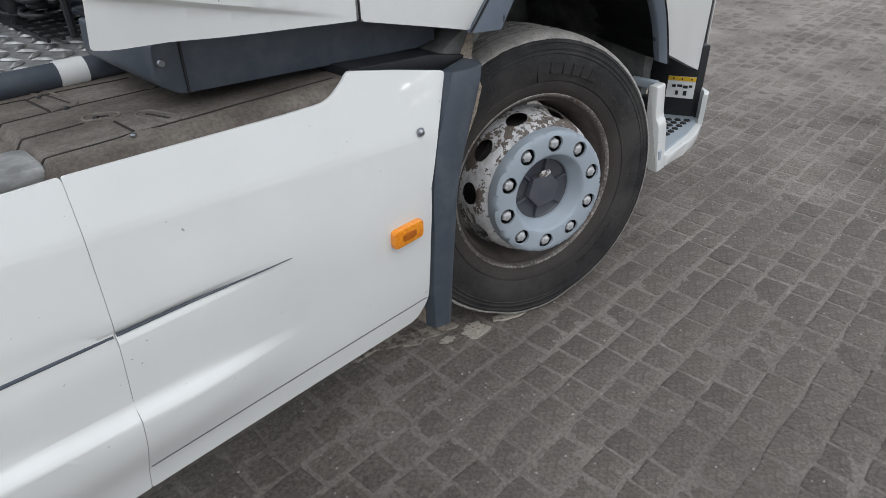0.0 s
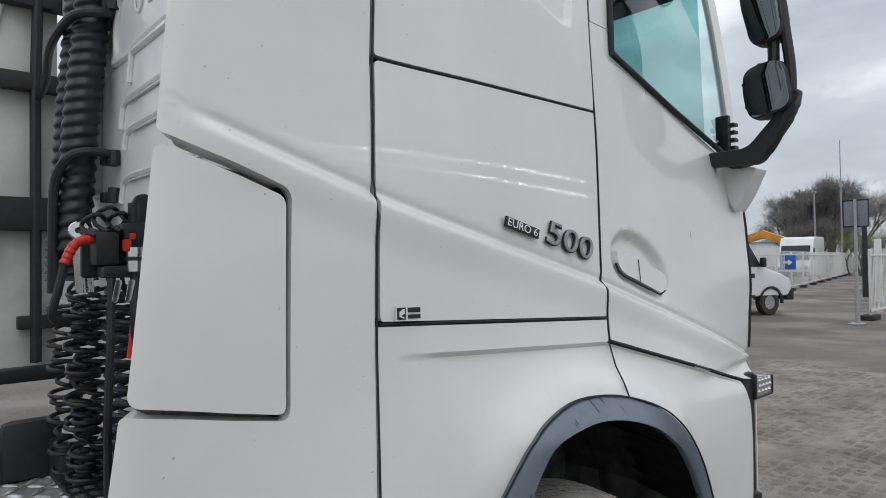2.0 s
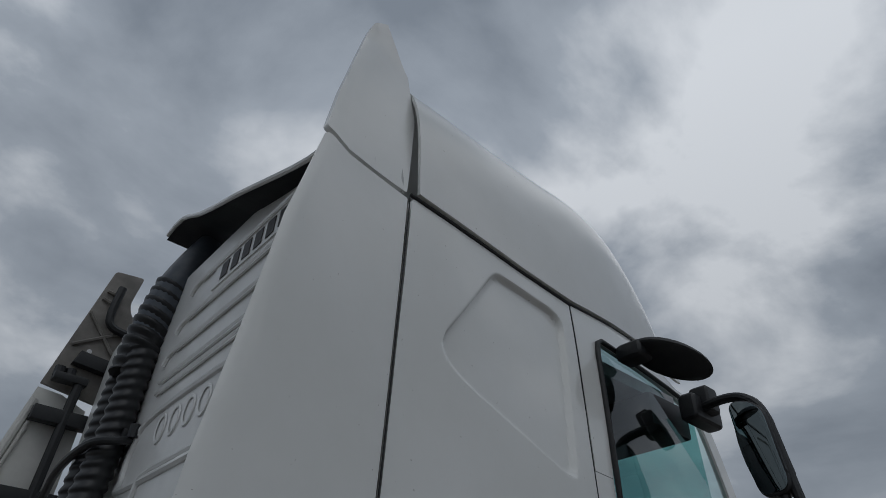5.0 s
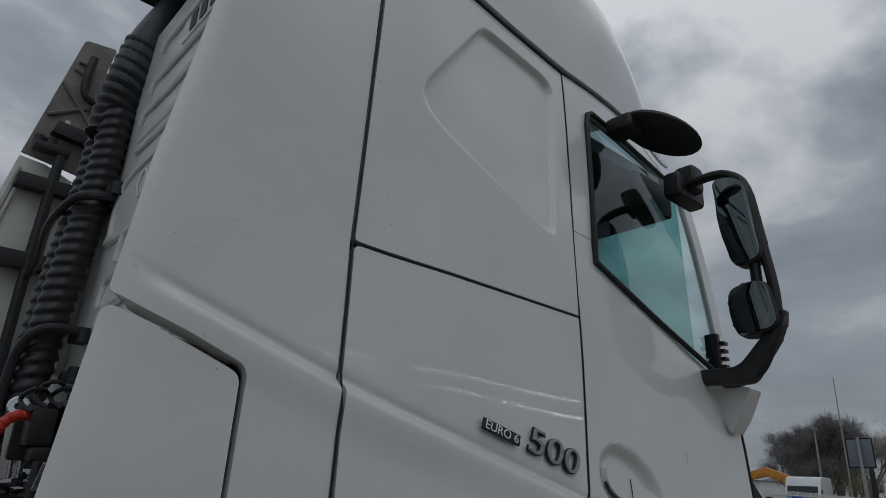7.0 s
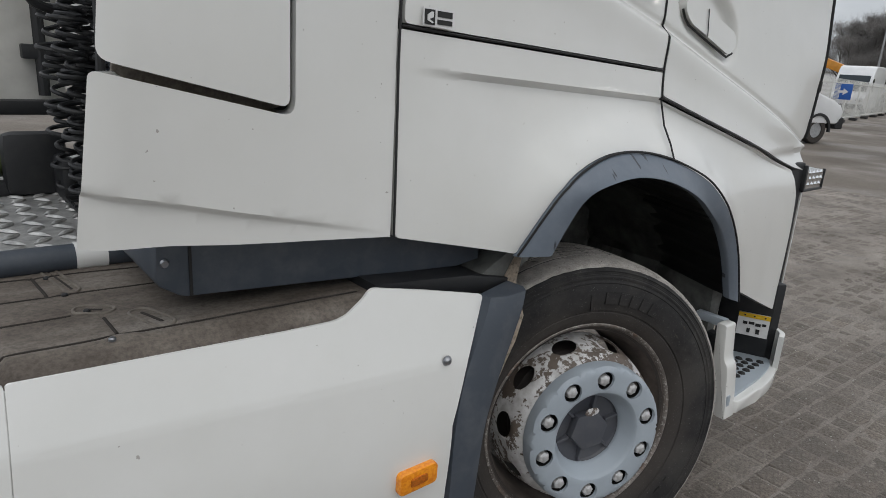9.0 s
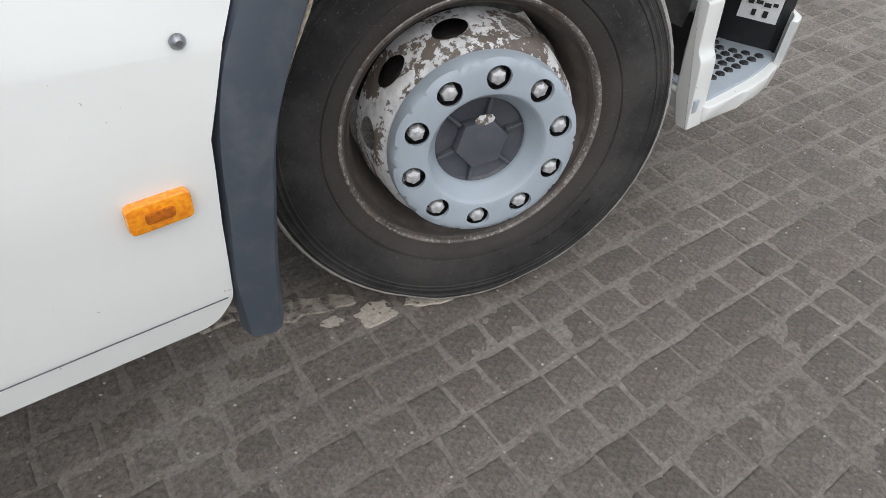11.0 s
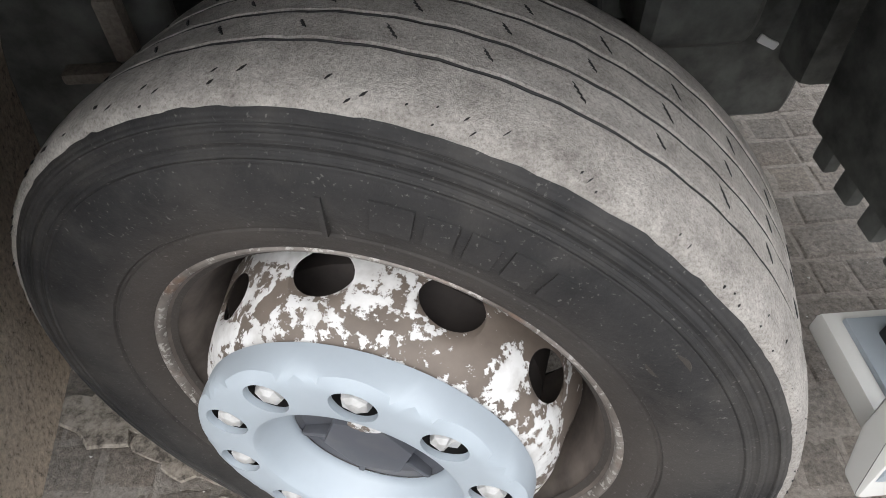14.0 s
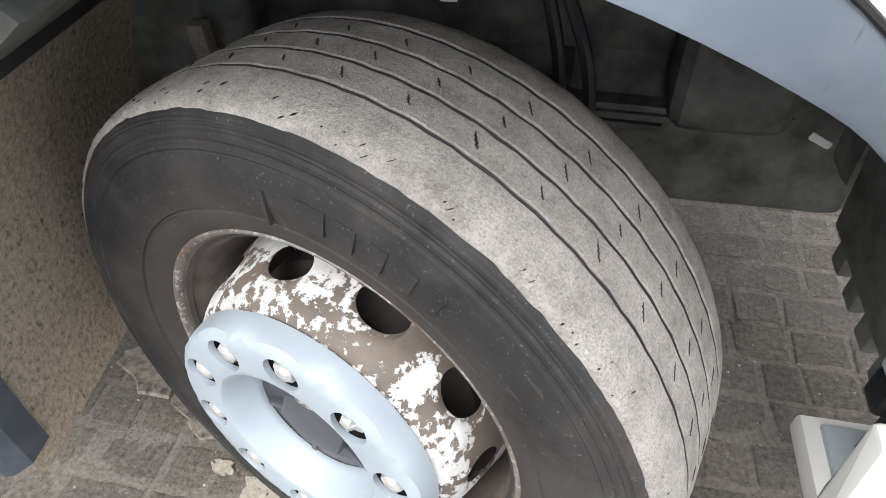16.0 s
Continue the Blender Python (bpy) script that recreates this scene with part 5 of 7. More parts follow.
def on_deck(x, y, lift):
    return (x, y, deck_z(x, y) + lift)


# dark brown tubes along grooves and slots make them stand out
for x0, y0, x1, y1, d in DECK_GROOVES:
    part("groove_grime", tube([on_deck(x0 + (x1 - x0) * k / 40, y0 + (y1 - y0) * k / 40, -0.0004) for k in range(41)], 0.0034, 6), GROOVE_TONE, deck)
for x0, y0, x1, y1, r in DECK_SLOTS:
    turn = math.atan2(y1 - y0, x1 - x0)
    rim = [(x1 + r * math.cos(turn + a), y1 + r * math.sin(turn + a)) for a in [math.pi * (k / 10 - 0.5) for k in range(11)]]
    rim += [(x0 + r * math.cos(turn + a), y0 + r * math.sin(turn + a)) for a in [math.pi * (k / 10 + 0.5) for k in range(11)]]
    part("slot_rim", tube([on_deck(u, v, 0.0) for u, v in rim + rim[:1]], 0.0030, 8), BEAD, deck)
    part("slot_grime", tube([on_deck(x0 + (x1 - x0) * k / 6, y0 + (y1 - y0) * k / 6, -r * 0.24) for k in range(7)], r * 0.32, 10), GROOVE_TONE, deck)
for x, y in ((-1.190, 0.254), (-1.181, 0.103), (-1.221, 0.474), (-1.208, 0.357)):
    part("deck_screw", lathe([(0.0, 0.0), (0.0, 0.004), (0.002, 0.006), (0.006, 0.006)], 12), BADGE if y < 0.2 else BLACK, deck).matrix_basis = Matrix.Translation((x, y, deck_z(x, y) + 0.005)) @ pose(0, 0, 0, -90, 0, 0)
part("rear_deck", prism(rounded([(0.05, 0.93), (0.06, 0.985, 0.02), (0.20, 1.005, 0.02), (0.545, 1.01, 0.01), (0.545, 0.93)]), -3.0, -1.325, "x", 0.008), DECK, truck, "mud-stained grey tank top")
part("pump_body", join(box(-1.6, -1.33, 0.10, 0.22, 0.985, 1.03, 0.02)), GALV, truck)
# dark box under the deflector
bx = part("side_box", prism(rounded([(-1.10, 1.095, 0.015), (-1.055, 1.066, 0.01), (-0.43, 1.030), (-0.36, 1.04), (-0.36, 1.17), (-1.095, 1.17, 0.01)]), 0.150, 0.50, "y", 0.008), PLASTIC, truck, "dark blue-grey plastic box")
part("box_joint", box(-1.043, -1.038, 0.147, 0.151, 1.068, 1.165, 0), SEAM, bx)
part("box_screw", lathe([(0, 0), (0, 0.008), (0.005, 0.006), (0.005, 0)], 12), BADGE, bx).matrix_basis = Matrix.Translation((-1.085, 0.142, 1.135)) @ pose(0, 0, 0, 0, 0, 180)
# black instead of blue-grey: the guard top's shade is put into its colour
part("rear_guard_top", prism(rounded([(-0.70, 1.02), (-0.44, 0.985), (-0.30, 0.965, 0.02), (-0.30, 1.0), (-0.44, 1.03), (-0.70, 1.05)]), 0.085, 0.50, "y", 0.006), BLACK, truck)

# ---- side skirt ----
def skirt_y(x, z):
    c = 0.880 - 0.064 * (x + 0.6)
    y = hermite((0.30, 0.36, 0.45, 0.58, 0.70, 0.78, 0.88, 0.95), (-0.015, -0.028, -0.038, -0.041, -0.039, -0.030, -0.012, 0.0), min(z, c))
    # over a soft crease the panel leans in
    u = max(z - c + 0.010, 0.0)
    y += 0.36 * (u * u / 0.04 if u < 0.02 else u - 0.01)
    d = z - (0.743 - 0.012 * (x + 1.35))
    y += 0.010 * step(-0.99, -1.25, x) * math.exp(-(d / 0.008) ** 2)
    # a ledge that swells out towards the rear and looks up at the sky
    fade = step(-0.95, -1.30, x)
    c = 0.565 - 0.06 * (x + 0.98)
    y -= 0.026 * fade * step(c + 0.006, c - 0.026, z) * step(0.40, 0.52, z)
    return y


SKIRT_CUTS = [(-1.6, 0.944, -0.4, 0.8672, 0.012, 0.006, 0.0, -0.006, -0.012), (-1.35, 0.743, -0.35, 0.731, 0.016, 0.008, 0.0, -0.008, -0.016), (-0.98, 0.565, -1.98, 0.625, 0.006, -0.004, -0.012, -0.020, -0.026)]
sk = [(-1.381, 0.362, 0.006), (-0.63, 0.366, 0.03), (-0.590, 0.42, 0.02), (-0.580, 0.60), (-0.566, 0.745), (-0.515, 0.876), (-0.444, 1.000, 0.012), (-0.598, 1.033), (-0.728, 1.058, 0.012), (-0.751, 1.040), (-0.800, 1.012, 0.03), (-0.912, 1.013), (-1.332, 1.025, 0.006), (-1.349, 0.745)]
skirt = outline_panel("side_skirt", sk, surface=skirt_y, cell=0.025, creases=SKIRT_CUTS, thick=0.006, bevel=0.003, label="white side skirt panel")
rear_skirt = outline_panel("side_skirt", [(-3.0, 0.362), (-1.3825, 0.362, 0.006), (-1.3505, 0.745), (-1.3335, 1.025, 0.006), (-3.0, 1.035)], surface=skirt_y, cell=0.03, creases=SKIRT_CUTS, thick=0.006, bevel=0.003, label="white side skirt panel with a dark groove")
part("skirt_groove", tube([(x, skirt_y(x, 0.743 - 0.012 * (x + 1.35)) - 0.001, 0.743 - 0.012 * (x + 1.35)) for x in (-1.347, -1.28, -1.20, -1.12, -1.05, -0.985)], [0.0034, 0.0032, 0.0028, 0.0022, 0.0016, 0.0007], 8), PLASTIC, skirt)
part("skirt_groove", tube([(x, skirt_y(x, 0.743 - 0.012 * (x + 1.35)) - 0.001, 0.743 - 0.012 * (x + 1.35)) for x in (-3.0, -2.4, -1.9, -1.6, -1.354)], 0.0036, 8), PLASTIC, rear_skirt)
part("skirt_lip_line", tube([(x, skirt_y(x, 0.430), 0.430) for x in (-1.372, -1.1, -0.8, -0.60)], 0.0010, 6), PLASTIC, skirt)
part("skirt_seam_strip", sheet([(-1.41, 0.37), (-1.36, 0.37), (-1.33, 0.745), (-1.31, 1.015), (-1.36, 1.015), (-1.38, 0.745)], lambda x, z: skirt_y(x, z) + 0.0065, 0.02, 0.004, 0), PAINT, skirt)
part("skirt_bolt", lathe([(-0.003, 0.0), (-0.003, 0.005), (0.0, 0.008), (0.005, 0.0115), (0.007, 0.0115)], 16), BADGE, skirt, "domed bright bolt").matrix_basis = Matrix.Translation((-0.574, skirt_y(-0.574, 0.889) - 0.006, 0.889))
marker = part("side_marker", prism(rounded([(-0.714, 0.637, 0.012), (-0.618, 0.640, 0.012), (-0.617, 0.688, 0.012), (-0.713, 0.686, 0.012)]), -0.055, -0.034, "y", 0.006), AMBER, truck, "amber side marker lamp")
part("marker_core", prism(rounded([(-0.688, 0.652, 0.006), (-0.645, 0.654, 0.006), (-0.645, 0.673, 0.006), (-0.688, 0.672, 0.006)]), -0.0575, -0.053, "y", 0.002), mat_simple("brown_amber", (0.50, 0.13, 0.01), 0.2, vary=0.3, scale=200), marker)

# mudguard edge: a grey lip behind the tyre, and its dirty inner face
GUARD = ((1.0, -0.447, -0.318), (0.91, -0.495, -0.365), (0.83, -0.535, -0.408), (0.72, -0.563, -0.455), (0.60, -0.575, -0.478), (0.45, -0.588, -0.496), (0.20, -0.578, -0.508))


def guard():
    bm = bmesh.new()
    zs = [g[0] for g in GUARD][::-1]
    rows = []
    for k in range(25):
        z = 0.313 + (0.998 - 0.313) * k / 24
        a, b = hermite(zs, [g[1] for g in GUARD][::-1], z), hermite(zs, [g[2] for g in GUARD][::-1], z)
        y = hermite((0.2, 0.6, 0.95, 1.0), (-0.045, -0.04, 0.0, 0.015), z)
        rows.append([bm.verts.new(p) for p in ((a, y + 0.03, z), (a + 0.008, y, z), (a + 0.05, y - 0.012, z), (b - 0.015, y - 0.004, z), (b, y + 0.02, z), (b - 0.004, y + 0.07, z))])
    for p, q in zip(rows, rows[1:]):
        for i in range(5):
            bm.faces.new((p[i], p[i + 1], q[i + 1], q[i]))
    bm.faces.new(rows[0]), bm.faces.new(rows[-1])
    return bm


part("guard_lip", guard(), PLASTIC, truck, "scuffed blue-grey mudguard lip")


def guard_inner():
    bm = bmesh.new()
    zs = [g[0] for g in GUARD][::-1]
    rows = []
    for k in range(17):
        z = 0.25 + 0.86 * k / 16
        b = hermite(zs, [g[2] for g in GUARD][::-1], z) - 0.012 + 0.6 * max(z - 0.98, 0.0)
        out = 0.10 * step(0.93, 1.03, z)
        rows.append([bm.verts.new((b - 0.012 * i, -0.02 + out + (0.13 - out / 6) * i, z)) for i in range(7)])
    for p, q in zip(rows, rows[1:]):
        for i in range(6):
            bm.faces.new((p[i], p[i + 1], q[i + 1], q[i]))
    bmesh.ops.solidify(bm, geom=bm.faces[:], thickness=0.01)
    return bm


part("guard_inner", guard_inner(), SPLASH, truck, "mud-splashed inner mudguard")
part("guard_upper", prism(rounded([(-0.42, 0.93), (-0.30, 0.99), (-0.20, 1.06), (-0.24, 1.10), (-0.36, 1.04), (-0.46, 0.98)]), 0.10, 0.52, "y", 0.01), DEEP, truck)

# ---- what shows in the wheel arch: frame, spring, axle, brake chamber, hoses ----
part("axle_beam", tube([(0.0, 0.45, 0.47), (0.0, 0.7, 0.42), (0.0, 1.8, 0.42)], 0.075, 12), DEEP, truck)
part("leaf_spring", join(*[prism([(-0.75 + 0.12 * k, 0.62 - 0.02 * k), (0.75 - 0.12 * k, 0.60 - 0.02 * k), (0.75 - 0.12 * k, 0.615 - 0.02 * k), (-0.75 + 0.12 * k, 0.635 - 0.02 * k)], 0.76, 0.85, "y", 0.003) for k in range(3)]), DEEP, truck)
part("brake_chamber", lathe([(0, 0), (0, 0.07), (0.02, 0.085), (0.05, 0.09), (0.055, 0.098), (0.07, 0.098), (0.075, 0.09), (0.12, 0.08), (0.15, 0.05), (0.15, 0)], 24), BLACK, truck).matrix_basis = Matrix.Translation((0.16, 0.50, 0.80)) @ pose(0, 0, 0, -60, 0, 20)
part("chamber_label", box(0.12, 0.145, 0.50, 0.525, 0.925, 0.932, 0), STICKER, truck)
part("engine_block", join(box(-0.75, 1.15, 0.87, 1.62, 0.40, 1.15, 0.05, 3), box(0.30, 0.95, 0.80, 1.2, 0.34, 0.75, 0.05, 3)), DEEP, truck)
part("gear_case", box(0.50, 0.72, 0.66, 0.86, 0.62, 1.0, 0.05, 3), DEEP, truck)
# solid white chip drawn for a gap of daylight beyond the underbody
part("white_tag", prism(rounded([(0.800, 0.552, 0.005), (0.845, 0.530, 0.005), (0.852, 0.546, 0.005), (0.828, 0.556, 0.008), (0.806, 0.570, 0.005)]), 0.795, 0.800, "y", 0.001), STICKER, truck)
part("damper", tube([(-0.28, 0.60, 0.45), (-0.30, 0.62, 1.05)], 0.045, 14), DEEP, truck)
part("bracket_plate", box(-0.305, -0.275, 0.50, 0.53, 0.77, 0.86, 0.005), DECK, truck)
part("cross_strut", box(-0.39, -0.31, 0.50, 0.53, 0.737, 0.755, 0.006), DECK, truck)
part("tank_end", box(-1.25, -0.64, 0.12, 0.80, 0.33, 0.93, 0.06, 3), DEEP, truck)
part("gear_case", box(-0.64, -0.30, 0.62, 0.80, 0.46, 1.05, 0.04, 3), DEEP, truck)
for p in (((0.30, 0.50, 0.95), (0.34, 0.46, 0.86), (0.35, 0.48, 0.72), (0.30, 0.56, 0.60)), ((0.27, 0.52, 0.95), (0.30, 0.49, 0.84), (0.30, 0.52, 0.70), (0.25, 0.58, 0.58))):
    part("brake_hose", tube(bezier(p, 8), 0.010, 8), BLACK, truck)
part("front_crossmember", box(0.86, 1.15, 0.70, 2.0, 0.50, 0.80, 0.03), DEEP, truck)
part("bumper_bar", box(1.2, 1.36, 0.35, 2.2, 0.48, 0.95, 0.04, 3), PAINT, truck)
part("inner_guard_front", prism(rounded([(0.80, 0.55), (0.84, 0.55), (0.87, 0.75), (0.81, 0.95), (0.70, 1.10), (0.66, 1.09), (0.78, 0.90)]), 0.14, 0.55, "y", 0.01), DEEP, truck)
part("guard_bracket", join(box(0.80, 0.84, 0.10, 0.19, 0.38, 0.60, 0.006), box(0.79, 0.83, 0.19, 0.24, 0.50, 0.56, 0.01)), BLACK, truck)
for y in (0.22, 0.30, 0.38, 0.46):
    part("guard_tooth", box(0.80, 0.825, y, y + 0.045, 0.505, 0.56, 0.006), DEEP, truck)
part("floor_pan", box(-0.8, 1.2, 0.35, 2.2, 1.22, 1.26, 0), DEEP, truck)

# ---- the steered front wheel ----
WHEEL = Matrix.Translation((0.002, 0.002, 0.506)) @ pose(0, 0, 0, 0, 0, -18.8) @ pose(0, 0, 0, -3.9, 0, 0)
wheel = new("wheel")
wheel.parent = truck
wheel.matrix_basis = WHEEL
tagged(wheel, "front wheel with pale blue-grey nut cover and flaking rim")
SIDEWALL = [(0.095, 0.285), (0.085, 0.300), (0.072, 0.314), (0.066, 0.326), (0.0625, 0.336), (0.0615, 0.344), (0.0635, 0.346), (0.0635, 0.349), (0.060, 0.351), (0.056, 0.368), (0.053, 0.388), (0.0525, 0.405), (0.054, 0.420), (0.0565, 0.430), (0.0550, 0.432), (0.0555, 0.436), (0.058, 0.438), (0.0585, 0.444), (0.0570, 0.446), (0.0580, 0.450), (0.0610, 0.453), (0.0625, 0.462), (0.0605, 0.464), (0.064, 0.470), (0.069, 0.4755), (0.074, 0.480)]


def settled(bm):
    """The tyre bulges down to the ground over its contact patch."""
    for v in bm.verts:
        r, a = math.hypot(v.co.x, v.co.z), math.degrees(math.atan2(v.co.x, -v.co.z))
        if abs(a) < 22 and r > 0.44:
            v.co.z -= 0.0115 * step(0.44, 0.49, r) * step(22, 8, abs(a))
    return bm


tyre = part("tyre", settled(lathe(SIDEWALL + [(0.30, 0.470), (0.35, 0.462), (0.368, 0.42), (0.36, 0.35), (0.335, 0.29)], 144)), RUBBER, wheel, "worn black truck tyre")


def tread_band():
    prof, y = [(0.0685, 0.466), (0.0678, 0.475), (0.0700, 0.4805), (0.0765, 0.4855), (0.090, 0.4895)], 0.0
    crown = lambda y: 0.4955 - 0.11 * (y - 0.21) ** 2 * 1.6
    for g in (0.137, 0.187, 0.237, 0.288):
        prof += [(g - 0.022, crown(g - 0.022)), (g - 0.0048, crown(g) + 0.0006), (g - 0.0024, crown(g) - 0.004), (g - 0.0012, crown(g) - 0.013), (g + 0.0012, crown(g) - 0.013), (g + 0.0024, crown(g) - 0.004), (g + 0.0048, crown(g) + 0.0006)]
    prof += [(0.325, crown(0.325) - 0.001), (0.342, 0.4865), (0.353, 0.4795), (0.360, 0.465)]
    bm = lathe(prof, 240)
    for v in bm.verts:
        r = math.hypot(v.co.x, v.co.z)
        a = math.atan2(v.co.x, v.co.z)
        if v.co.y < 0.074:
            n = noise.noise(Vector((a * 26, r * 40, 0.3))) + 0.6 * noise.noise(Vector((a * 80, r * 60, 4.3)))
            v.co.y += 0.0016 * n
            k = 1 + 0.0040 * n / r * (1 if r > 0.472 else 0.6)
            v.co.x, v.co.z = v.co.x * k, v.co.z * k
        elif r < crown(v.co.y) - 0.004 or abs(v.co.y - 0.2) < 0.14:
            v.co.y += 0.0009 * math.sin(a * 60) + 0.0007 * noise.noise(Vector((a * 40, v.co.y * 60, 1)))
    return bm


part("tread", settled(tread_band()), TREAD, wheel, "dust-grey worn tread with four grooves")


def sipes():
    """Short wavy cuts along the middle of each rib."""
    bms, rnd = [], random.Random(8)
    for y, first in ((0.163, 2.1), (0.212, 12.5), (0.259, 4.2)):
        for k in range(38):
            a = radians(first + 360 * k / 38 + rnd.uniform(-0.2, 0.2))
            r = 0.4958 - 0.176 * (y - 0.21) ** 2
            half = 0.0095 * rnd.uniform(0.75, 1.15)
            pts = []
            for j in range(9):
                aa = a + (0.0022 if j % 2 else -0.0022) * (j not in (0, 8)) + rnd.uniform(-0.0006, 0.0006)
                yy = y + half * (j - 4) / 4
                aa -= 0.7 * (yy - y) / r
                pts.append((r * math.sin(aa), yy, r * math.cos(aa)))
            bms.append(tube(pts, [0.0004, 0.0008, 0.0011, 0.0009, 0.0012, 0.0009, 0.0011, 0.0007, 0.0004], 5))
    # black cords along the four grooves stand in for the shade inside them
    for y in (0.137, 0.187, 0.237, 0.288):
        pts = []
        for k in range(241):
            a, r = 2 * math.pi * k / 240, 0.4945 - 0.176 * (y - 0.21) ** 2
            pts.append((r * math.sin(a), y + 0.0009 * math.sin(a * 60) + 0.0006 * noise.noise(Vector((a * 40, y * 60, 1))), r * math.cos(a)))
        bms.append(tube(pts, [0.0013 + 0.0007 * noise.noise(Vector((k * 0.5, y * 90, 5))) for k in range(241)], 6))
    # torn pits along the worn shoulder
    for k in range(130):
        a, y = rnd.uniform(0, 2 * math.pi), 0.0705 + 0.026 * rnd.random() ** 2.2
        r = hermite((0.070, 0.0765, 0.090, 0.110), (0.4805, 0.4855, 0.4895, 0.4935), y) + 0.0004
        h = rnd.uniform(0.0012, 0.0045)
        bms.append(tube([(r * math.sin(a + 0.6 * d * h / r), y + d * h, (r + 0.12 * d * h) * math.cos(a + 0.6 * d * h / r)) for d in (-1, 0, 1)], [0.0003, rnd.uniform(0.0006, 0.0014), 0.0003], 4))
    return join(*bms)


part("siping", sipes(), SEAM, wheel, kind="stuff")


def wall_mark(a0, a1, r0, r1, y, t=0.0022):
    bm, n = bmesh.new(), max(2, int(abs(a1 - a0) / 1.5))
    rows = []
    for k in range(n + 1):
        a = radians(a0 + (a1 - a0) * k / n)
        rows.append([bm.verts.new((r * math.sin(a), yy, r * math.cos(a))) for r, yy in ((r0, y + 0.004), (r0 + 0.001, y - t), (r1 - 0.001, y - t), (r1, y + 0.004))])
    for p, q in zip(rows, rows[1:]):
        for i in range(3):
            bm.faces.new((p[i], p[i + 1], q[i + 1], q[i]))
    bm.faces.new(rows[0]), bm.faces.new(rows[-1])
    return bm


for a, w in ((4, 5.5), (11, 4), (16.5, 4), (22, 4), (27.5, 3.5)):
    part("sidewall_mark", wall_mark(a, a + w, 0.372, 0.408, 0.054, 0.0034), RUBBER, tyre)
for a, w in ((150, 3), (146, 2.4), (141.5, 3), (137, 3), (130, 4), (124, 3)):
    part("sidewall_mark", wall_mark(a, a + w, 0.374, 0.398, 0.054, 0.0030), RUBBER, tyre)
part("sidewall_mark", wall_mark(-3.0, -2.2, 0.352, 0.40, 0.0535, 0.003), RUBBER, tyre)
part("sidewall_mark", lathe([(0.052, 0.0), (0.052, 0.020), (0.0535, 0.021), (0.056, 0.021)], 20), RUBBER, tyre).matrix_basis = Matrix.Translation((0.30, 0.0015, 0.265))


def rim_ring():
    bm = lathe([(0.086, 0.2965), (0.081, 0.2985), (0.0775, 0.3015), (0.0765, 0.305), (0.0785, 0.3085), (0.086, 0.310), (0.095, 0.305)], 144)
    return bm


rim = part("rim_flange", rim_ring(), RIM, wheel, "scuffed rusty rim flange")
part("rim_well", lathe([(0.086, 0.2963), (0.094, 0.289), (0.102, 0.285), (0.112, 0.281), (0.118, 0.276), (0.16, 0.272), (0.19, 0.262), (0.30, 0.26)], 96), mat_simple("brown_grey_rim_well", (0.120, 0.100, 0.088), 0.7, vary=0.4, scale=14), wheel)
part("brake_drum", lathe([(0.13, 0.0), (0.13, 0.16), (0.16, 0.20), (0.30, 0.205)], 48), mat_simple("dark_drum", (0.045, 0.038, 0.036), 0.8, vary=0.3), wheel)


def holed_band(profile, count, turn, hole_at, hole_w, hole_h, n=40, lip=0.01):
    """A spun band with a ring of oval holes. profile: (y, r) along its width; the holes sit at hole_at of it."""
    ys, rs = [p[0] for p in profile], [p[1] for p in profile]
    run = [0.0]
    for p, q in zip(profile, profile[1:]):
        run.append(run[-1] + math.hypot(q[0] - p[0], q[1] - p[1]))
    bm = bmesh.new()

    def at(a, s, sink=0.0):
        s = min(max(s, 0.0), run[-1])
        y, r = hermite(run, ys, s) + sink, hermite(run, rs, s)
        return bm.verts.new((r * math.sin(a), y, r * math.cos(a)))

    half = math.pi / count
    rc = hermite(run, rs, hole_at)
    for c in range(count):
        mid = radians(turn) + 2 * math.pi * c / count
        rings = []
        for f in (0.0, 0.12, 0.35, 0.65, 1.0):
            ring = []
            for k in range(n):
                t = 2 * math.pi * k / n
                cx, cy = math.cos(t), math.sin(t)
                ex, ey = hole_w * cx / rc, hole_at + hole_h * cy
                m = max(abs(cx), abs(cy))
                bx, by = half * cx / m, (hole_at + (run[-1] - hole_at) * cy / m) if cy > 0 else (hole_at + hole_at * cy / m)
                ring.append(at(mid + ex + (bx - ex) * f, ey + (by - ey) * f))
            rings.append(ring)
        sunk = [bm.verts.new(v.co * 1.0 + Vector((-v.co.x, 0, -v.co.z)).normalized() * 0.002 + Vector((0, lip, 0))) for v in rings[0]]
        for p, q in zip([sunk] + rings, rings):
            for k in range(n):
                bm.faces.new((p[k], p[(k + 1) % n], q[(k + 1) % n], q[k]))
    bmesh.ops.remove_doubles(bm, verts=bm.verts, dist=1e-4)
    return bm


part("wheel_disc", holed_band([(0.018, 0.186), (0.034, 0.206), (0.048, 0.220), (0.07, 0.231), (0.10, 0.239), (0.135, 0.246), (0.165, 0.252)], 10, 21.7, 0.104, 0.040, 0.034, 40, 0.012), FLAKING, wheel, "flaking white wheel disc with oval holes")
cover = part("nut_cover", holed_band([(-0.005, 0.134), (-0.0065, 0.140), (-0.007, 0.150), (-0.007, 0.185), (-0.006, 0.197), (-0.002, 0.205), (0.004, 0.209), (0.022, 0.211), (0.034, 0.212)], 10, 4.0, 0.0345, 0.0270, 0.0262, 40, 0.009), COVER, wheel, "pale blue-grey plastic nut cover ring")
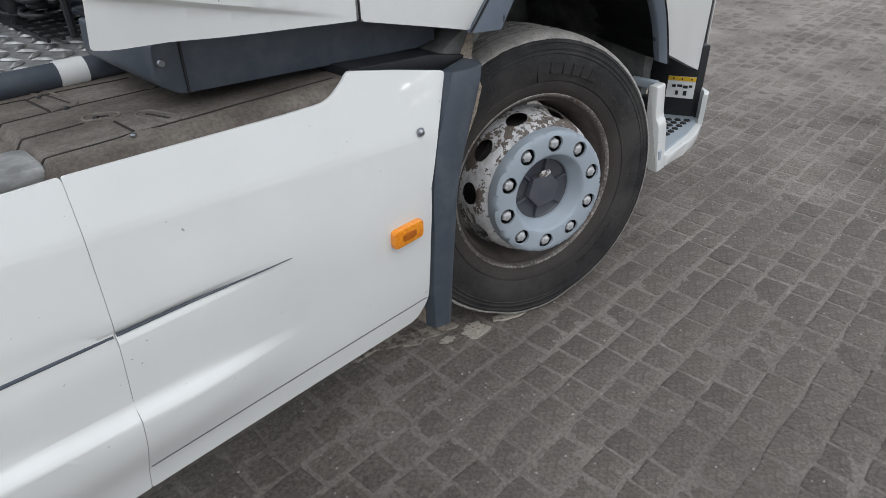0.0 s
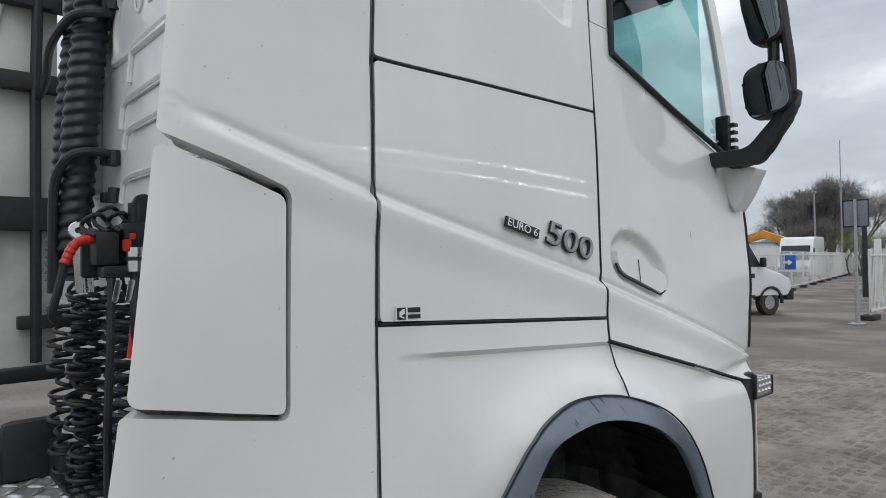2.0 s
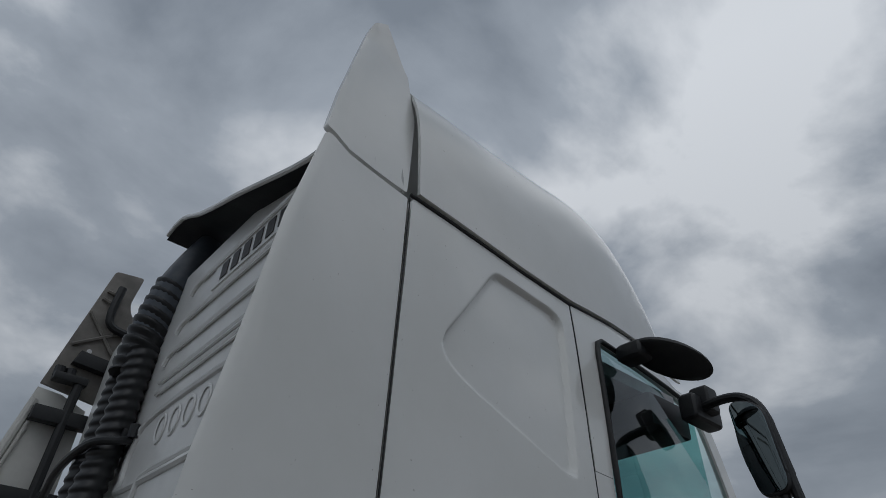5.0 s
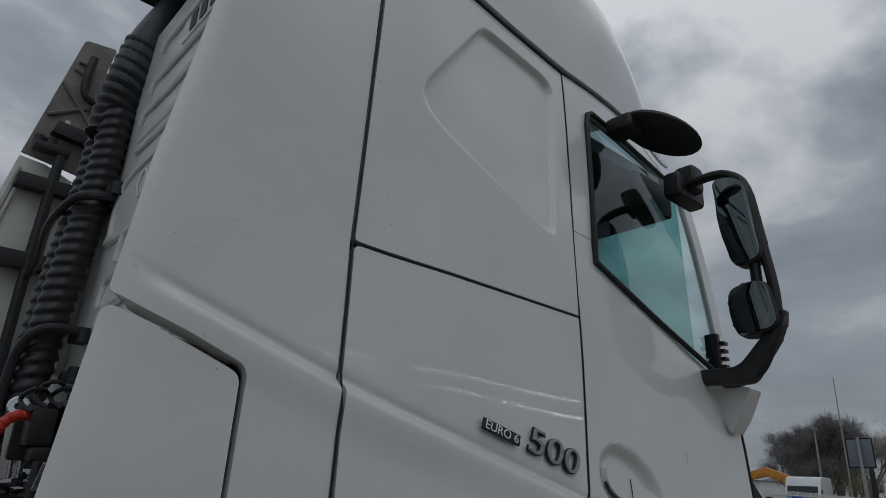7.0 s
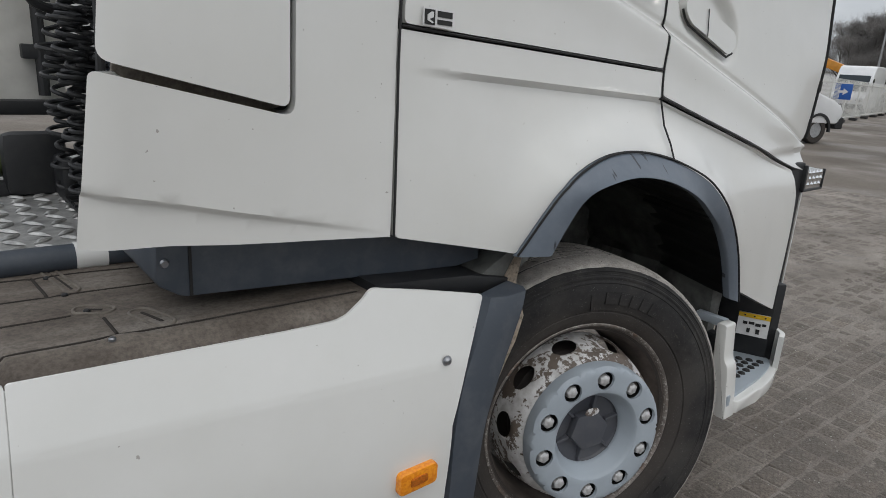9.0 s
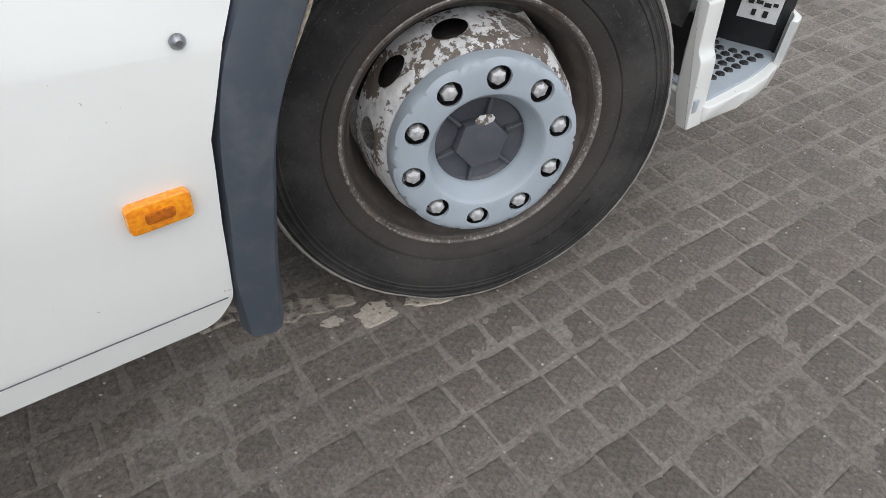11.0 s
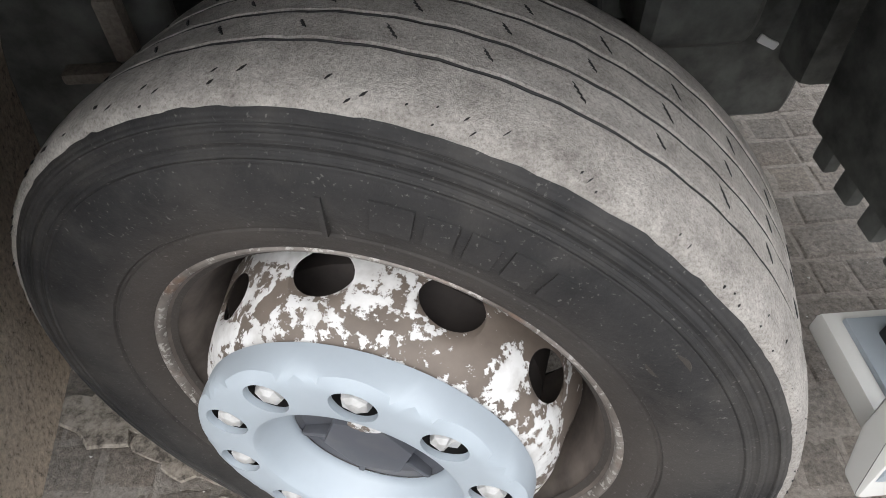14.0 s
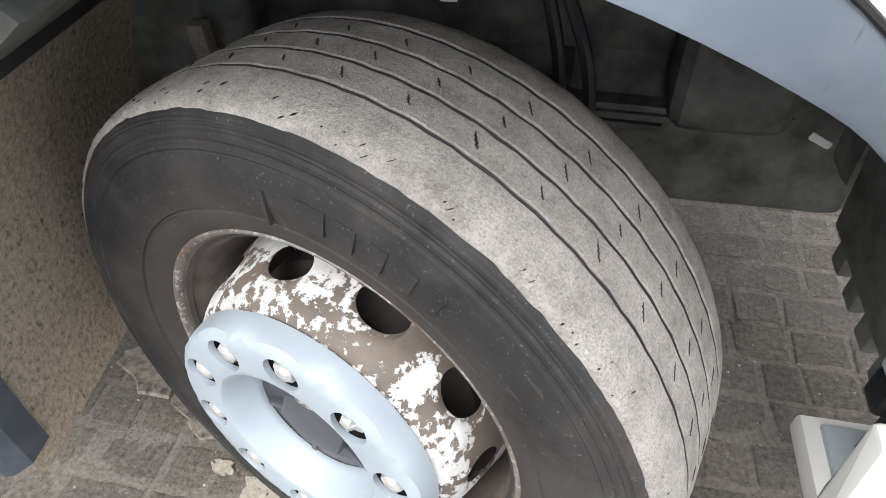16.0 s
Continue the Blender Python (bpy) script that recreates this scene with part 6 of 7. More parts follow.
part("cover_bowl", lathe([(-0.005, 0.1345), (-0.003, 0.131), (0.006, 0.126), (0.022, 0.116), (0.036, 0.108), (0.042, 0.104), (0.048, 0.104)], 96), COVER, cover)


def nut_cap(k):
    bm = bmesh.new()
    rings = []
    for r, y, six in ((0.0186, 0.02, 1), (0.0186, -0.009, 1), (0.0160, -0.0160, 1.0), (0.0075, -0.0195, 0.9), (0.0, -0.0200, 0.0)):
        ring = []
        for j in range(24):
            a = 2 * math.pi * j / 24
            hexr = math.cos(math.pi / 6) / math.cos((a % (math.pi / 3)) - math.pi / 6)
            rr = r * (hexr * six + (1 - six) * 0.97)
            ring.append(bm.verts.new((rr * math.sin(a), y, rr * math.cos(a))))
        rings.append(ring)
    for p, q in zip(rings, rings[1:]):
        for j in range(24):
            bm.faces.new((p[j], p[(j + 1) % 24], q[(j + 1) % 24], q[j]))
    bmesh.ops.remove_doubles(bm, verts=bm.verts, dist=1e-5)
    if k == 1:
        for v in bm.verts:
            if v.co.y < -0.012 and v.co.x > 0.002:
                v.co.y += 0.007
    bm.transform(pose(0, 0, 0, 0, 17 * k, 0))
    return bm


for k in range(10):
    a = radians(36 * k + 4.0)
    part("wheel_nut", nut_cap(k), NUT, wheel, sharp=14, label="chipped dull nut cap" if k == 1 else "dull aluminium nut cap").matrix_basis = Matrix.Translation((0.1675 * math.sin(a), 0.013, 0.1675 * math.cos(a)))
    # black cup puts the shade of the cover's hole behind each nut
    part("nut_recess", lathe([(0.026, 0.0), (0.026, 0.031), (0.004, 0.0315)], 20), SEAM, wheel).matrix_basis = Matrix.Translation((0.1675 * math.sin(a), 0, 0.1675 * math.cos(a)))
hub = part("hub_face", lathe([(0.050, 0.106), (0.056, 0.100), (0.060, 0.070), (0.062, 0.0)], 48), HUB, wheel, "grey plastic hub")
part("hub_cap", prism([(0.062 * math.cos(radians(60 * k + 12)), 0.062 * math.sin(radians(60 * k + 12))) for k in range(6)], 0.030, 0.062, "y", 0.008), HUB, hub)
for k in range(6):
    bm = box(-0.004, 0.004, 0.044, 0.062, 0.062, 0.102, 0.002)
    bm.transform(pose(0, 0, 0, 0, 60 * k + 12, 0))
    part("hub_rib", bm, HUB, hub)
bm = bmesh.new()
bmesh.ops.create_icosphere(bm, subdivisions=3, radius=0.020)
for v in bm.verts:
    v.co = Vector((v.co.x * 1.1 + 0.002, 0.031 + 0.15 * v.co.y, 0.058 + v.co.z * 0.6)) + Vector((0.004, 0, 0.004)) * noise.noise(v.co * 180)
part("grease_patch", bm, FLAKING, hub, "flaking grease patch")

# ---- the ground: one sheet, and the brick paving that lies on it ----
def mat_yard():
    n = Nodes("dirty_grey_yard", rough=0.85, spec=0.3)
    a = n.ramp(n.noise(0.28, 7, 0.62, source="Object"), [(0.32, (0.118, 0.099, 0.082)), (0.52, (0.182, 0.156, 0.131)), (0.72, (0.245, 0.212, 0.180))])
    f = n.ramp(n.noise(28, 5, 0.65), [(0.3, (0.62, 0.62, 0.62)), (0.65, (1.08, 1.08, 1.08))])
    n.color(n.mix(1.0, a, f, "MULTIPLY"))
    n.rough(n.ramp(n.noise(0.5, 5), [(0.4, (0.45,) * 3), (0.6, (0.9,) * 3)]))
    n.bump(n.noise(45, 6, 0.65), 0.5, 0.006)
    return n.mat


def mat_brick(joined):
    n = Nodes("worn_grey_brown_brick" + ("_field" if joined else ""), rough=0.8, spec=0.35)
    r = n.island() if joined else n.random()
    each = n.ramp(r, [(0.0, (0.182, 0.160, 0.140)), (0.35, (0.212, 0.187, 0.164)), (0.7, (0.232, 0.205, 0.180)), (1.0, (0.220, 0.190, 0.164))])
    stain = n.ramp(n.noise(1.6, 7, 0.65, source="Object"), [(0.33, (0.58, 0.56, 0.54)), (0.55, (1.0, 1.0, 1.0)), (0.72, (1.25, 1.23, 1.20))])
    fine = n.ramp(n.noise(75, 9, 0.82), [(0.34, (0.40, 0.39, 0.38)), (0.50, (0.98, 0.98, 0.98)), (0.66, (1.60, 1.58, 1.55))])
    pits = n.ramp(n.noise(230, 3, 0.6), [(0.72, (0, 0, 0)), (0.76, (1, 1, 1))])
    c = n.mix(1.0, n.mix(1.0, each, stain, "MULTIPLY"), fine, "MULTIPLY")
    n.color(n.mix(n.math("MULTIPLY", pits, 0.4), c, (0.28, 0.265, 0.25)))
    n.rough(n.ramp(n.noise(2.2, 5), [(0.35, (0.50,) * 3), (0.6, (0.88,) * 3)]))
    n.bump(n.math("ADD", n.noise(60, 9, 0.82), n.math("MULTIPLY", n.noise(16, 5), 1.2)), 1.0, 0.012)
    return n.mat


bm = bmesh.new()
bmesh.ops.create_grid(bm, x_segments=1, y_segments=1, size=1500)
bm.transform(Matrix.Translation((0, 0, -0.005)))
part("ground", bm, mat_yard(), None, kind="structure")

ROW, PLOTS = 0.1145, random.Random(11)
WIDTHS = (0.098, 0.106, 0.114, 0.124, 0.142, 0.200)


def brick_mesh(w, d, seed):
    """A worn brick top: chipped chamfered edges, no underside."""
    rnd = random.Random(seed)
    bm = bmesh.new()
    c, e = 0.008, 0.007
    rim, top = [], []
    for sx, sy in ((-1, -1), (0, -1), (1, -1), (1, 1), (0, 1), (-1, 1)):
        j, q = rnd.uniform(-0.0035, 0.0035), rnd.uniform(-0.004, 0.003)
        rim.append((sx * w / 2 + j * (sx != 0), sy * d / 2 + q, -0.0045))
        top.append((sx * (w / 2 - e) + j, sy * (d / 2 - c) + q * 1.5, rnd.uniform(-0.0012, 0.0012)))
    lo = [bm.verts.new((x, y, -0.02)) for x, y, z in rim]
    mid = [bm.verts.new(p) for p in rim]
    up = [bm.verts.new(p) for p in top]
    centre = bm.verts.new((0, 0, 0.0015))
    for a, b in ((lo, mid), (mid, up)):
        for k in range(6):
            bm.faces.new((a[k], a[(k + 1) % 6], b[(k + 1) % 6], b[k]))
    for k in range(6):
        bm.faces.new((up[k], up[(k + 1) % 6], centre))
    return bm


def plots():
    """Rows along x, bricks of uneven length: centre, length and a small turn."""
    out = []
    y = -0.0857 - 40 * ROW
    while y < 3.3:
        x = -2.3 + PLOTS.uniform(-0.1, 0.1)
        while x < 9.5:
            w = PLOTS.choice(WIDTHS)
            out.append((x + w / 2, y + PLOTS.uniform(-0.003, 0.003), w, PLOTS.uniform(-1.4, 1.4), PLOTS.uniform(-0.0022, 0.0012), PLOTS.uniform(-1.0, 1.0), PLOTS.uniform(-0.7, 0.7)))
            x += w
        y += ROW
    return out


pavement = thing("pavement", "worn grey-brown brick paving with gritty joints", "paving", kind="structure")
KINDS, BRICK = {}, mat_brick(False)
loose, verts, faces = 0, [], []
spare = [[brick_mesh(w - 0.007, ROW - 0.009, int(w * 1000) + k) for k in range(3)] for w in WIDTHS]
flat = {}
for i, w in enumerate(WIDTHS):
    for k in range(3):
        b = spare[i][k]
        b.verts.index_update()
        flat[w, k] = ([v.co.copy() for v in b.verts], [[v.index for v in f.verts] for f in b.faces])
        me = bpy.data.meshes.new("paver")
        bmesh.ops.recalc_face_normals(b, faces=b.faces)
        b.to_mesh(me)
        b.free()
        me.materials.append(BRICK)
        KINDS[w, k] = me
for n, (x, y, w, turn, dz, tx, ty) in enumerate(plots()):
    m = pose(x, y, dz, tx, ty, turn)
    near = (-0.75 < x < 1.6 and -1.05 < y < 0.02) or (0.62 < x < 1.15 and 0.75 < y < 1.5)
    if near and loose < 300:
        ob = new("paver", KINDS[w, n % 3])
        ob.parent, ob.matrix_basis = pavement, m
        loose += 1
    else:
        vs, fs = flat[w, n % 3]
        at = len(verts)
        verts += [tuple(m @ v) for v in vs]
        faces += [[i + at for i in f] for f in fs]
me = bpy.data.meshes.new("paver_field")
me.from_pydata(verts, [], faces)
me.materials.append(mat_brick(True))
field = new("paver_field", me)
field.parent = pavement
tagged(field, kind="stuff")

# joint sand, a thin sheet under the brick tops
def spaced(*runs):
    """Values from a first one on: each run is (end, step)."""
    out = [runs[0]]
    for end, d in runs[1:]:
        k = max(1, round((end - out[-1]) / d))
        out += [out[-1] + (end - out[-1]) * (i + 1) / k for i in range(k)]
    return out


xs, ys = spaced(-2.2, (-0.9, 0.05), (1.7, 0.0095), (9.4, 0.08)), spaced(-4.56, (-1.3, 0.05), (0.1, 0.0095), (3.24, 0.05))
verts = []
for y in ys:
    for x in xs:
        z = -0.0027 + 0.0024 * step(1.5, 4.0, x) + 0.0016 * noise.noise(Vector((x * 2.2, y * 2.2, 0))) + 0.0020 * noise.noise(Vector((x * 13, y * 13, 3))) + 0.0022 * noise.noise(Vector((x * 38, y * 38, 7))) + 0.0012 * noise.noise(Vector((x * 90, y * 90, 9)))
        verts.append((x, y, z))
w = len(xs)
bm_sand = bpy.data.meshes.new("joint_sand")
bm_sand.from_pydata(verts, [], [(r * w + k, r * w + k + 1, r * w + w + k + 1, r * w + w + k) for r in range(len(ys) - 1) for k in range(w - 1)])
for p in bm_sand.polygons:
    p.use_smooth = True
n = Nodes("joint_grit", rough=0.92, spec=0.35)
tone = n.ramp(n.noise(1.6, 7, 0.65), [(0.33, (0.185, 0.164, 0.144)), (0.55, (0.295, 0.264, 0.234)), (0.72, (0.375, 0.338, 0.302))])
grit = n.mix(1.0, tone, n.ramp(n.noise(75, 9, 0.82), [(0.34, (0.58, 0.57, 0.56)), (0.50, (1.0, 1.0, 1.0)), (0.66, (1.40, 1.39, 1.37))]), "MULTIPLY")
# joints washed out in places, where the dark bedding shows
n.color(n.mix(n.ramp(n.noise(17, 7, 0.72), [(0.62, (0, 0, 0)), (0.68, (0.6, 0.6, 0.6))]), grit, (0.040, 0.036, 0.032)))
n.bump(n.noise(70, 9, 0.82), 1.0, 0.012)
bm_sand.materials.append(n.mat)
sand = new("joint_sand", bm_sand)
sand.parent = pavement
tagged(sand, kind="stuff")


# pale dried mud by the tyre, as thin crusts
def crust(x, y, a, b, turn, seed, h=0.003):
    bm = bmesh.new()
    n, rings = 30, []
    for k, f in enumerate((1.0, 0.93, 0.6, 0.2)):
        ring = []
        for i in range(n):
            t = 2 * math.pi * i / n
            r = 1 + 0.55 * noise.noise(Vector((math.cos(t) * 1.3, math.sin(t) * 1.3, seed * 3.1))) + 0.25 * noise.noise(Vector((math.cos(t) * 4, math.sin(t) * 4, seed)))
            ring.append(bm.verts.new((a * r * f * math.cos(t), b * r * f * math.sin(t), (0.0 if k == 0 else h) + 0.0012 * noise.noise(Vector((i, k, seed))))))
        rings.append(ring)
    for p, q in zip(rings, rings[1:]):
        for i in range(n):
            bm.faces.new((p[i], p[(i + 1) % n], q[(i + 1) % n], q[i]))
    bm.faces.new(rings[-1])
    bm.transform(Matrix.Translation((x, y, 0.0005 + 0.0003 * seed)) @ pose(0, 0, 0, 0, 0, turn))
    return bm


n = Nodes("pale_dried_mud", rough=0.95)
spots = n.ramp(n.noise(60, 6, 0.65), [(0.36, (0.085, 0.072, 0.060)), (0.41, (0.42, 0.375, 0.32))])
n.color(n.mix(1.0, spots, n.ramp(n.noise(90, 6, 0.75), [(0.3, (0.65, 0.65, 0.65)), (0.7, (1.25, 1.25, 1.25))]), "MULTIPLY"))
n.bump(n.noise(80, 5), 0.5, 0.003)
MUD = n.mat
n = Nodes("speckled_dried_mud", rough=0.95)
n.color(n.ramp(n.noise(34, 8, 0.72), [(0.38, (0.075, 0.064, 0.054)), (0.47, (0.21, 0.182, 0.152)), (0.58, (0.33, 0.29, 0.245))]))
n.bump(n.noise(80, 5), 0.5, 0.003)
SPECKLED = n.mat
mud = thing("dried_mud", "pale dried mud crusts on the paving beside the tyre", "mud", kind="stuff")
for k, c in enumerate(((-0.06, 0.095, 0.085, 0.028, -12), (-0.215, 0.125, 0.060, 0.036, -15), (-0.29, 0.215, 0.05, 0.03, -20), (-0.40, 0.250, 0.11, 0.045, -25), (-0.57, 0.37, 0.14, 0.075, -20), (-0.62, 0.50, 0.12, 0.05, -20), (0.20, 0.045, 0.050, 0.014, -5), (-0.33, 0.155, 0.03, 0.015, -10))):
    part("mud_crust", crust(*c, k + 1, 0.006 if k in (2, 3, 4, 5) else 0.003), SPECKLED if k in (2, 3, 4, 5) else MUD, mud)
# grit: tiny light stones strewn on the bricks
rnd = random.Random(5)
verts, faces = [], []
for k in range(2600):
    x, y, s = rnd.uniform(-1.6, 3.2), rnd.uniform(-1.8, 0.7), rnd.choice((0.0010, 0.0013, 0.0018, 0.0018, 0.0026, 0.0042))
    at = len(verts)
    verts += [(x + s, y, 0.002), (x - s, y + s * 0.5, 0.002), (x, y - s, 0.002), (x, y, 0.002 + s * 1.2)]
    faces += [[at, at + 1, at + 3], [at + 1, at + 2, at + 3], [at + 2, at, at + 3]]
me = bpy.data.meshes.new("grit")
me.from_pydata(verts, [], faces)
me.materials.append(mat_simple("pale_grit", (0.5, 0.48, 0.45), 0.8, vary=0.3))
tagged(new("grit", me), "small pale stones strewn over the paving", "grit", kind="stuff")

# ---- the yard in front of the truck ----
WHITE = mat_simple("off_white_coated_steel", (0.66, 0.66, 0.63), 0.45, vary=0.1, scale=2)
STEEL = mat_simple("grey_galvanised_post", (0.36, 0.37, 0.38), 0.5, 0.3, vary=0.15)
FOOT = mat_simple("black_rubber_foot", (0.03, 0.029, 0.028), 0.85, vary=0.3)
VAN = mat_simple("white_van_paint", (0.74, 0.75, 0.76), 0.3, vary=0.05, scale=2, coat=0.4)
DARKGLASS = mat_simple("dark_vehicle_glass", (0.03, 0.04, 0.045), 0.06, vary=0.1)
ORANGE = mat_simple("orange_machine_paint", (0.62, 0.26, 0.03), 0.45, vary=0.15, scale=3)
BLUE = mat_simple("blue_sign", (0.02, 0.11, 0.42), 0.4, vary=0.05)
SIGNRED = mat_simple("red_sign", (0.62, 0.06, 0.05), 0.45, vary=0.08)
# red paled towards pink to carry the haze over the yard
REELRED = mat_simple("haze_paled_red_metal", (0.46, 0.10, 0.09), 0.6, vary=0.2)
# twig colour is lightened to grey to carry the haze of distance
TWIG = mat_simple("haze_greyed_twigs", (0.200, 0.190, 0.182), 0.95, vary=0.25, scale=1.5)
BARK = mat_simple("grey_bark", (0.125, 0.115, 0.106), 0.95, vary=0.3, scale=3)
SPRING = mat_simple("pale_green_spring_twigs", (0.17, 0.175, 0.075), 0.95, vary=0.3, scale=0.8)


def fence(a, b, height, group, pitch=0.13, panel=3.4):
    """Site fence panels from a to b: posts, rails, pales, and a rubber foot under each joint."""
    a, b = Vector((*a, 0)), Vector((*b, 0))
    d = (b - a).normalized()
    n = max(1, int((b - a).length / panel))
    angle = math.degrees(math.atan2(d.y, d.x))
    L = (b - a).length / n
    first = thing("fence_panel", "off-white steel site fence panel standing on black rubber feet", "fence", group=group)
    for x in (0.03, L - 0.03):
        part("post", box(x - 0.03, x + 0.03, -0.03, 0.03, 0.06, height, 0.006), WHITE, first)
    for z in (0.22, height - 0.16):
        part("rail", box(0.0, L, -0.02, 0.02, z - 0.025, z + 0.025, 0.004), WHITE, first)
    x = 0.12
    while x < L - 0.06:
        part("pale", box(x - 0.016, x + 0.016, -0.008, 0.008, 0.14, height + 0.02, 0.003, 1), WHITE, first)
        x += pitch
    part("foot", box(-0.35, 0.35, -0.16, 0.16, 0.0, 0.13, 0.02), FOOT, first, "black rubber foot")
    first.matrix_basis = Matrix.Translation(a) @ pose(0, 0, 0, 0, 0, angle)
    for k in range(1, n):
        copy_thing(first, Matrix.Translation(a + d * L * k) @ pose(0, 0, 0, 0, 0, angle))


fence((18.2, 4.34), (32.0, 4.75), 1.86, "near fence panels")
fence((21.0, 9.15), (68.0, 19.4), 1.95, "far fence panels", 0.22, 4.0)

PLATE = mat_simple("grey_blue_plate_back", (0.20, 0.23, 0.26), 0.5, 0.2, vary=0.08)
# sign post with two plates, seen from behind
sign = thing("sign_post", "grey steel sign post with two plates seen from behind", "sign", (16.7, 4.2, 0))
part("post", tube([(0, 0, 0), (0, 0, 3.1)], 0.035, 10), STEEL, sign)
part("sleeve", tube([(0, 0, 0), (0, 0, 1.0)], 0.055, 10), STEEL, sign)
part("base_plate", box(-0.25, 0.15, -0.16, 0.16, 0.0, 0.03, 0.005), STEEL, sign)
for y in (-0.145, 0.145):
    plate = part("plate", box(0.04, 0.06, y - 0.13, y + 0.13, 2.42, 3.06, 0.01), PLATE, sign)
    part("plate_rim", join(*[box(0.035, 0.065, y + s * 0.13 - 0.012, y + s * 0.13 + 0.012, 2.40, 3.08, 0.003) for s in (-1, 1)], box(0.035, 0.065, y - 0.14, y + 0.14, 3.05, 3.08, 0.003), box(0.035, 0.065, y - 0.14, y + 0.14, 2.40, 2.43, 0.003)), BLACK, plate)


def pole(name, label, x, y, h, r, material=STEEL):
    t = thing(name, label, "pole", (x, y, 0))
    part("shaft", tube([(0, 0, 0), (0, 0, h * 0.6), (0, 0, h)], [r, r * 0.8, r * 0.5], 8), material, t)
    return t


mast = pole("radio_mast", "thin grey mast rising above the trees", 66.6, 19.8, 12.6, 0.075)
part("collar", tube([(0, 0, 8.2), (0, 0, 8.5)], 0.16, 8), STEEL, mast)
lamp_post = pole("street_lamp", "slim grey lamp post behind the fence", 78.0, 26.0, 9.0, 0.14)
part("lamp_head", box(-0.5, 0.5, -0.15, 0.15, 8.9, 9.05, 0.03), STEEL, lamp_post)
post = pole("gate_post", "dark square post with a red top by the fence", 29.0, 7.45, 3.9, 0.13, BLACK)
part("red_cap", tube([(0, 0, 3.82), (0, 0, 3.98)], 0.10, 8), REELRED, post)
reel = thing("cable_reel", "red metal cable reel, its colour paled for haze, standing behind the fence", "reel", (25.2, 4.93, 0))
part("stand", join(box(-0.2, 0.2, -0.3, 0.3, 0.0, 0.06, 0.01), tube([(0, -0.16, 0), (0, -0.16, 2.36)], 0.03, 8), tube([(0, 0.16, 0), (0, 0.16, 2.36)], 0.03, 8)), REELRED, reel)
TURN = pose(0, 0, 0, 0, 0, 22)
for y in (-0.15, 0.15):
    bm = lathe([(y - 0.02, 0.30), (y - 0.03, 0.36), (y, 0.44), (y + 0.03, 0.36), (y + 0.02, 0.30)], 28)
    bm.transform(Matrix.Translation((0, 0, 2.36)) @ TURN)
    ring = part("reel_ring", bm, REELRED, reel)
    bm = join(*[tube([(0, y, 0), (0.32 * math.sin(a), y, 0.32 * math.cos(a))], 0.02, 6) for a in [k * math.pi / 3 for k in range(6)]])
    bm.transform(Matrix.Translation((0, 0, 2.36)) @ TURN)
    part("spokes", bm, REELRED, ring)
bm = lathe([(-0.15, 0.0), (-0.15, 0.16), (0.15, 0.16), (0.15, 0.0)], 20)
bm.transform(Matrix.Translation((0, 0, 2.36)) @ TURN)
part("drum", bm, STICKER, reel, "pale drum")
cap = thing("white_marker", "small white marker post behind the fence", "marker", (26.0, 6.2, 0))
part("stem", box(-0.08, 0.08, -0.1, 0.1, 0.0, 2.3, 0.02), STICKER, cap)
board = thing("arrow_board", "small blue board with a white arrow on the far fence", "sign", (31.0, 11.25, 1.35))
bl = part("panel", box(-0.02, 0.02, -0.34, 0.34, -0.34, 0.34, 0.01), BLUE, board)
part("arrow", prism([(0.20, 0.05), (0.0, 0.05), (0.0, 0.15), (-0.20, 0.0), (0.0, -0.15), (0.0, -0.05), (0.20, -0.05)], -0.035, -0.022, "x", 0), STICKER, bl)
board.matrix_basis = Matrix.Translation((31.0, 11.20, 1.42)) @ pose(0, 0, 0, 0, 0, 15)


def wheels(parent, spots, r=0.36, w=0.22):
    """spots: x, y of each wheel, which turns about the y axis."""
    for x, y in spots:
        ty = part("wheel", lathe([(-w / 2, r * 0.55), (-w / 2, r * 0.92), (-w / 2 + 0.03, r), (w / 2 - 0.03, r), (w / 2, r * 0.92), (w / 2, r * 0.55)], 24), RUBBER, parent)
        ty.matrix_basis = Matrix.Translation((x, y, r))
        part("hub", lathe([(-w / 2 + 0.03, 0.0), (-w / 2 + 0.02, r * 0.55), (w / 2 - 0.02, r * 0.55), (w / 2 - 0.03, 0.0)], 16), STEEL, ty)


# high-roof panel van behind the far fence
van = thing("panel_van", "white high-roof panel van parked behind the fence", "van")
part("body", prism(rounded([(-3.0, 0.45, 0.1), (2.75, 0.45, 0.15), (2.85, 1.05, 0.15), (2.05, 1.45, 0.2), (1.35, 2.55, 0.3), (0.9, 3.0, 0.3), (-2.9, 3.05, 0.15)]), -1.0, 1.0, "y", 0.10, 3), VAN, van)
part("windscreen", prism([(2.06, 1.47), (2.12, 1.47), (1.50, 2.42), (1.45, 2.42)], -0.85, 0.85, "y", 0), DARKGLASS, van)
for y in (-1.005, 1.005):
    part("side_window", prism(rounded([(1.0, 1.5), (1.85, 1.5), (1.40, 2.25, 0.05), (1.0, 2.25, 0.05)]), y - 0.01, y + 0.01, "y", 0), DARKGLASS, van)
part("bumper", box(2.6, 2.92, -0.98, 0.98, 0.4, 0.72, 0.06, 3), BLACK, van)
for y in (-0.7, 0.7):
    part("headlight", box(2.72, 2.86, y - 0.18, y + 0.18, 0.85, 1.1, 0.04), CHROME, van)
wheels(van, ((1.9, -0.9), (1.9, 0.9), (-1.8, -0.9), (-1.8, 0.9)))
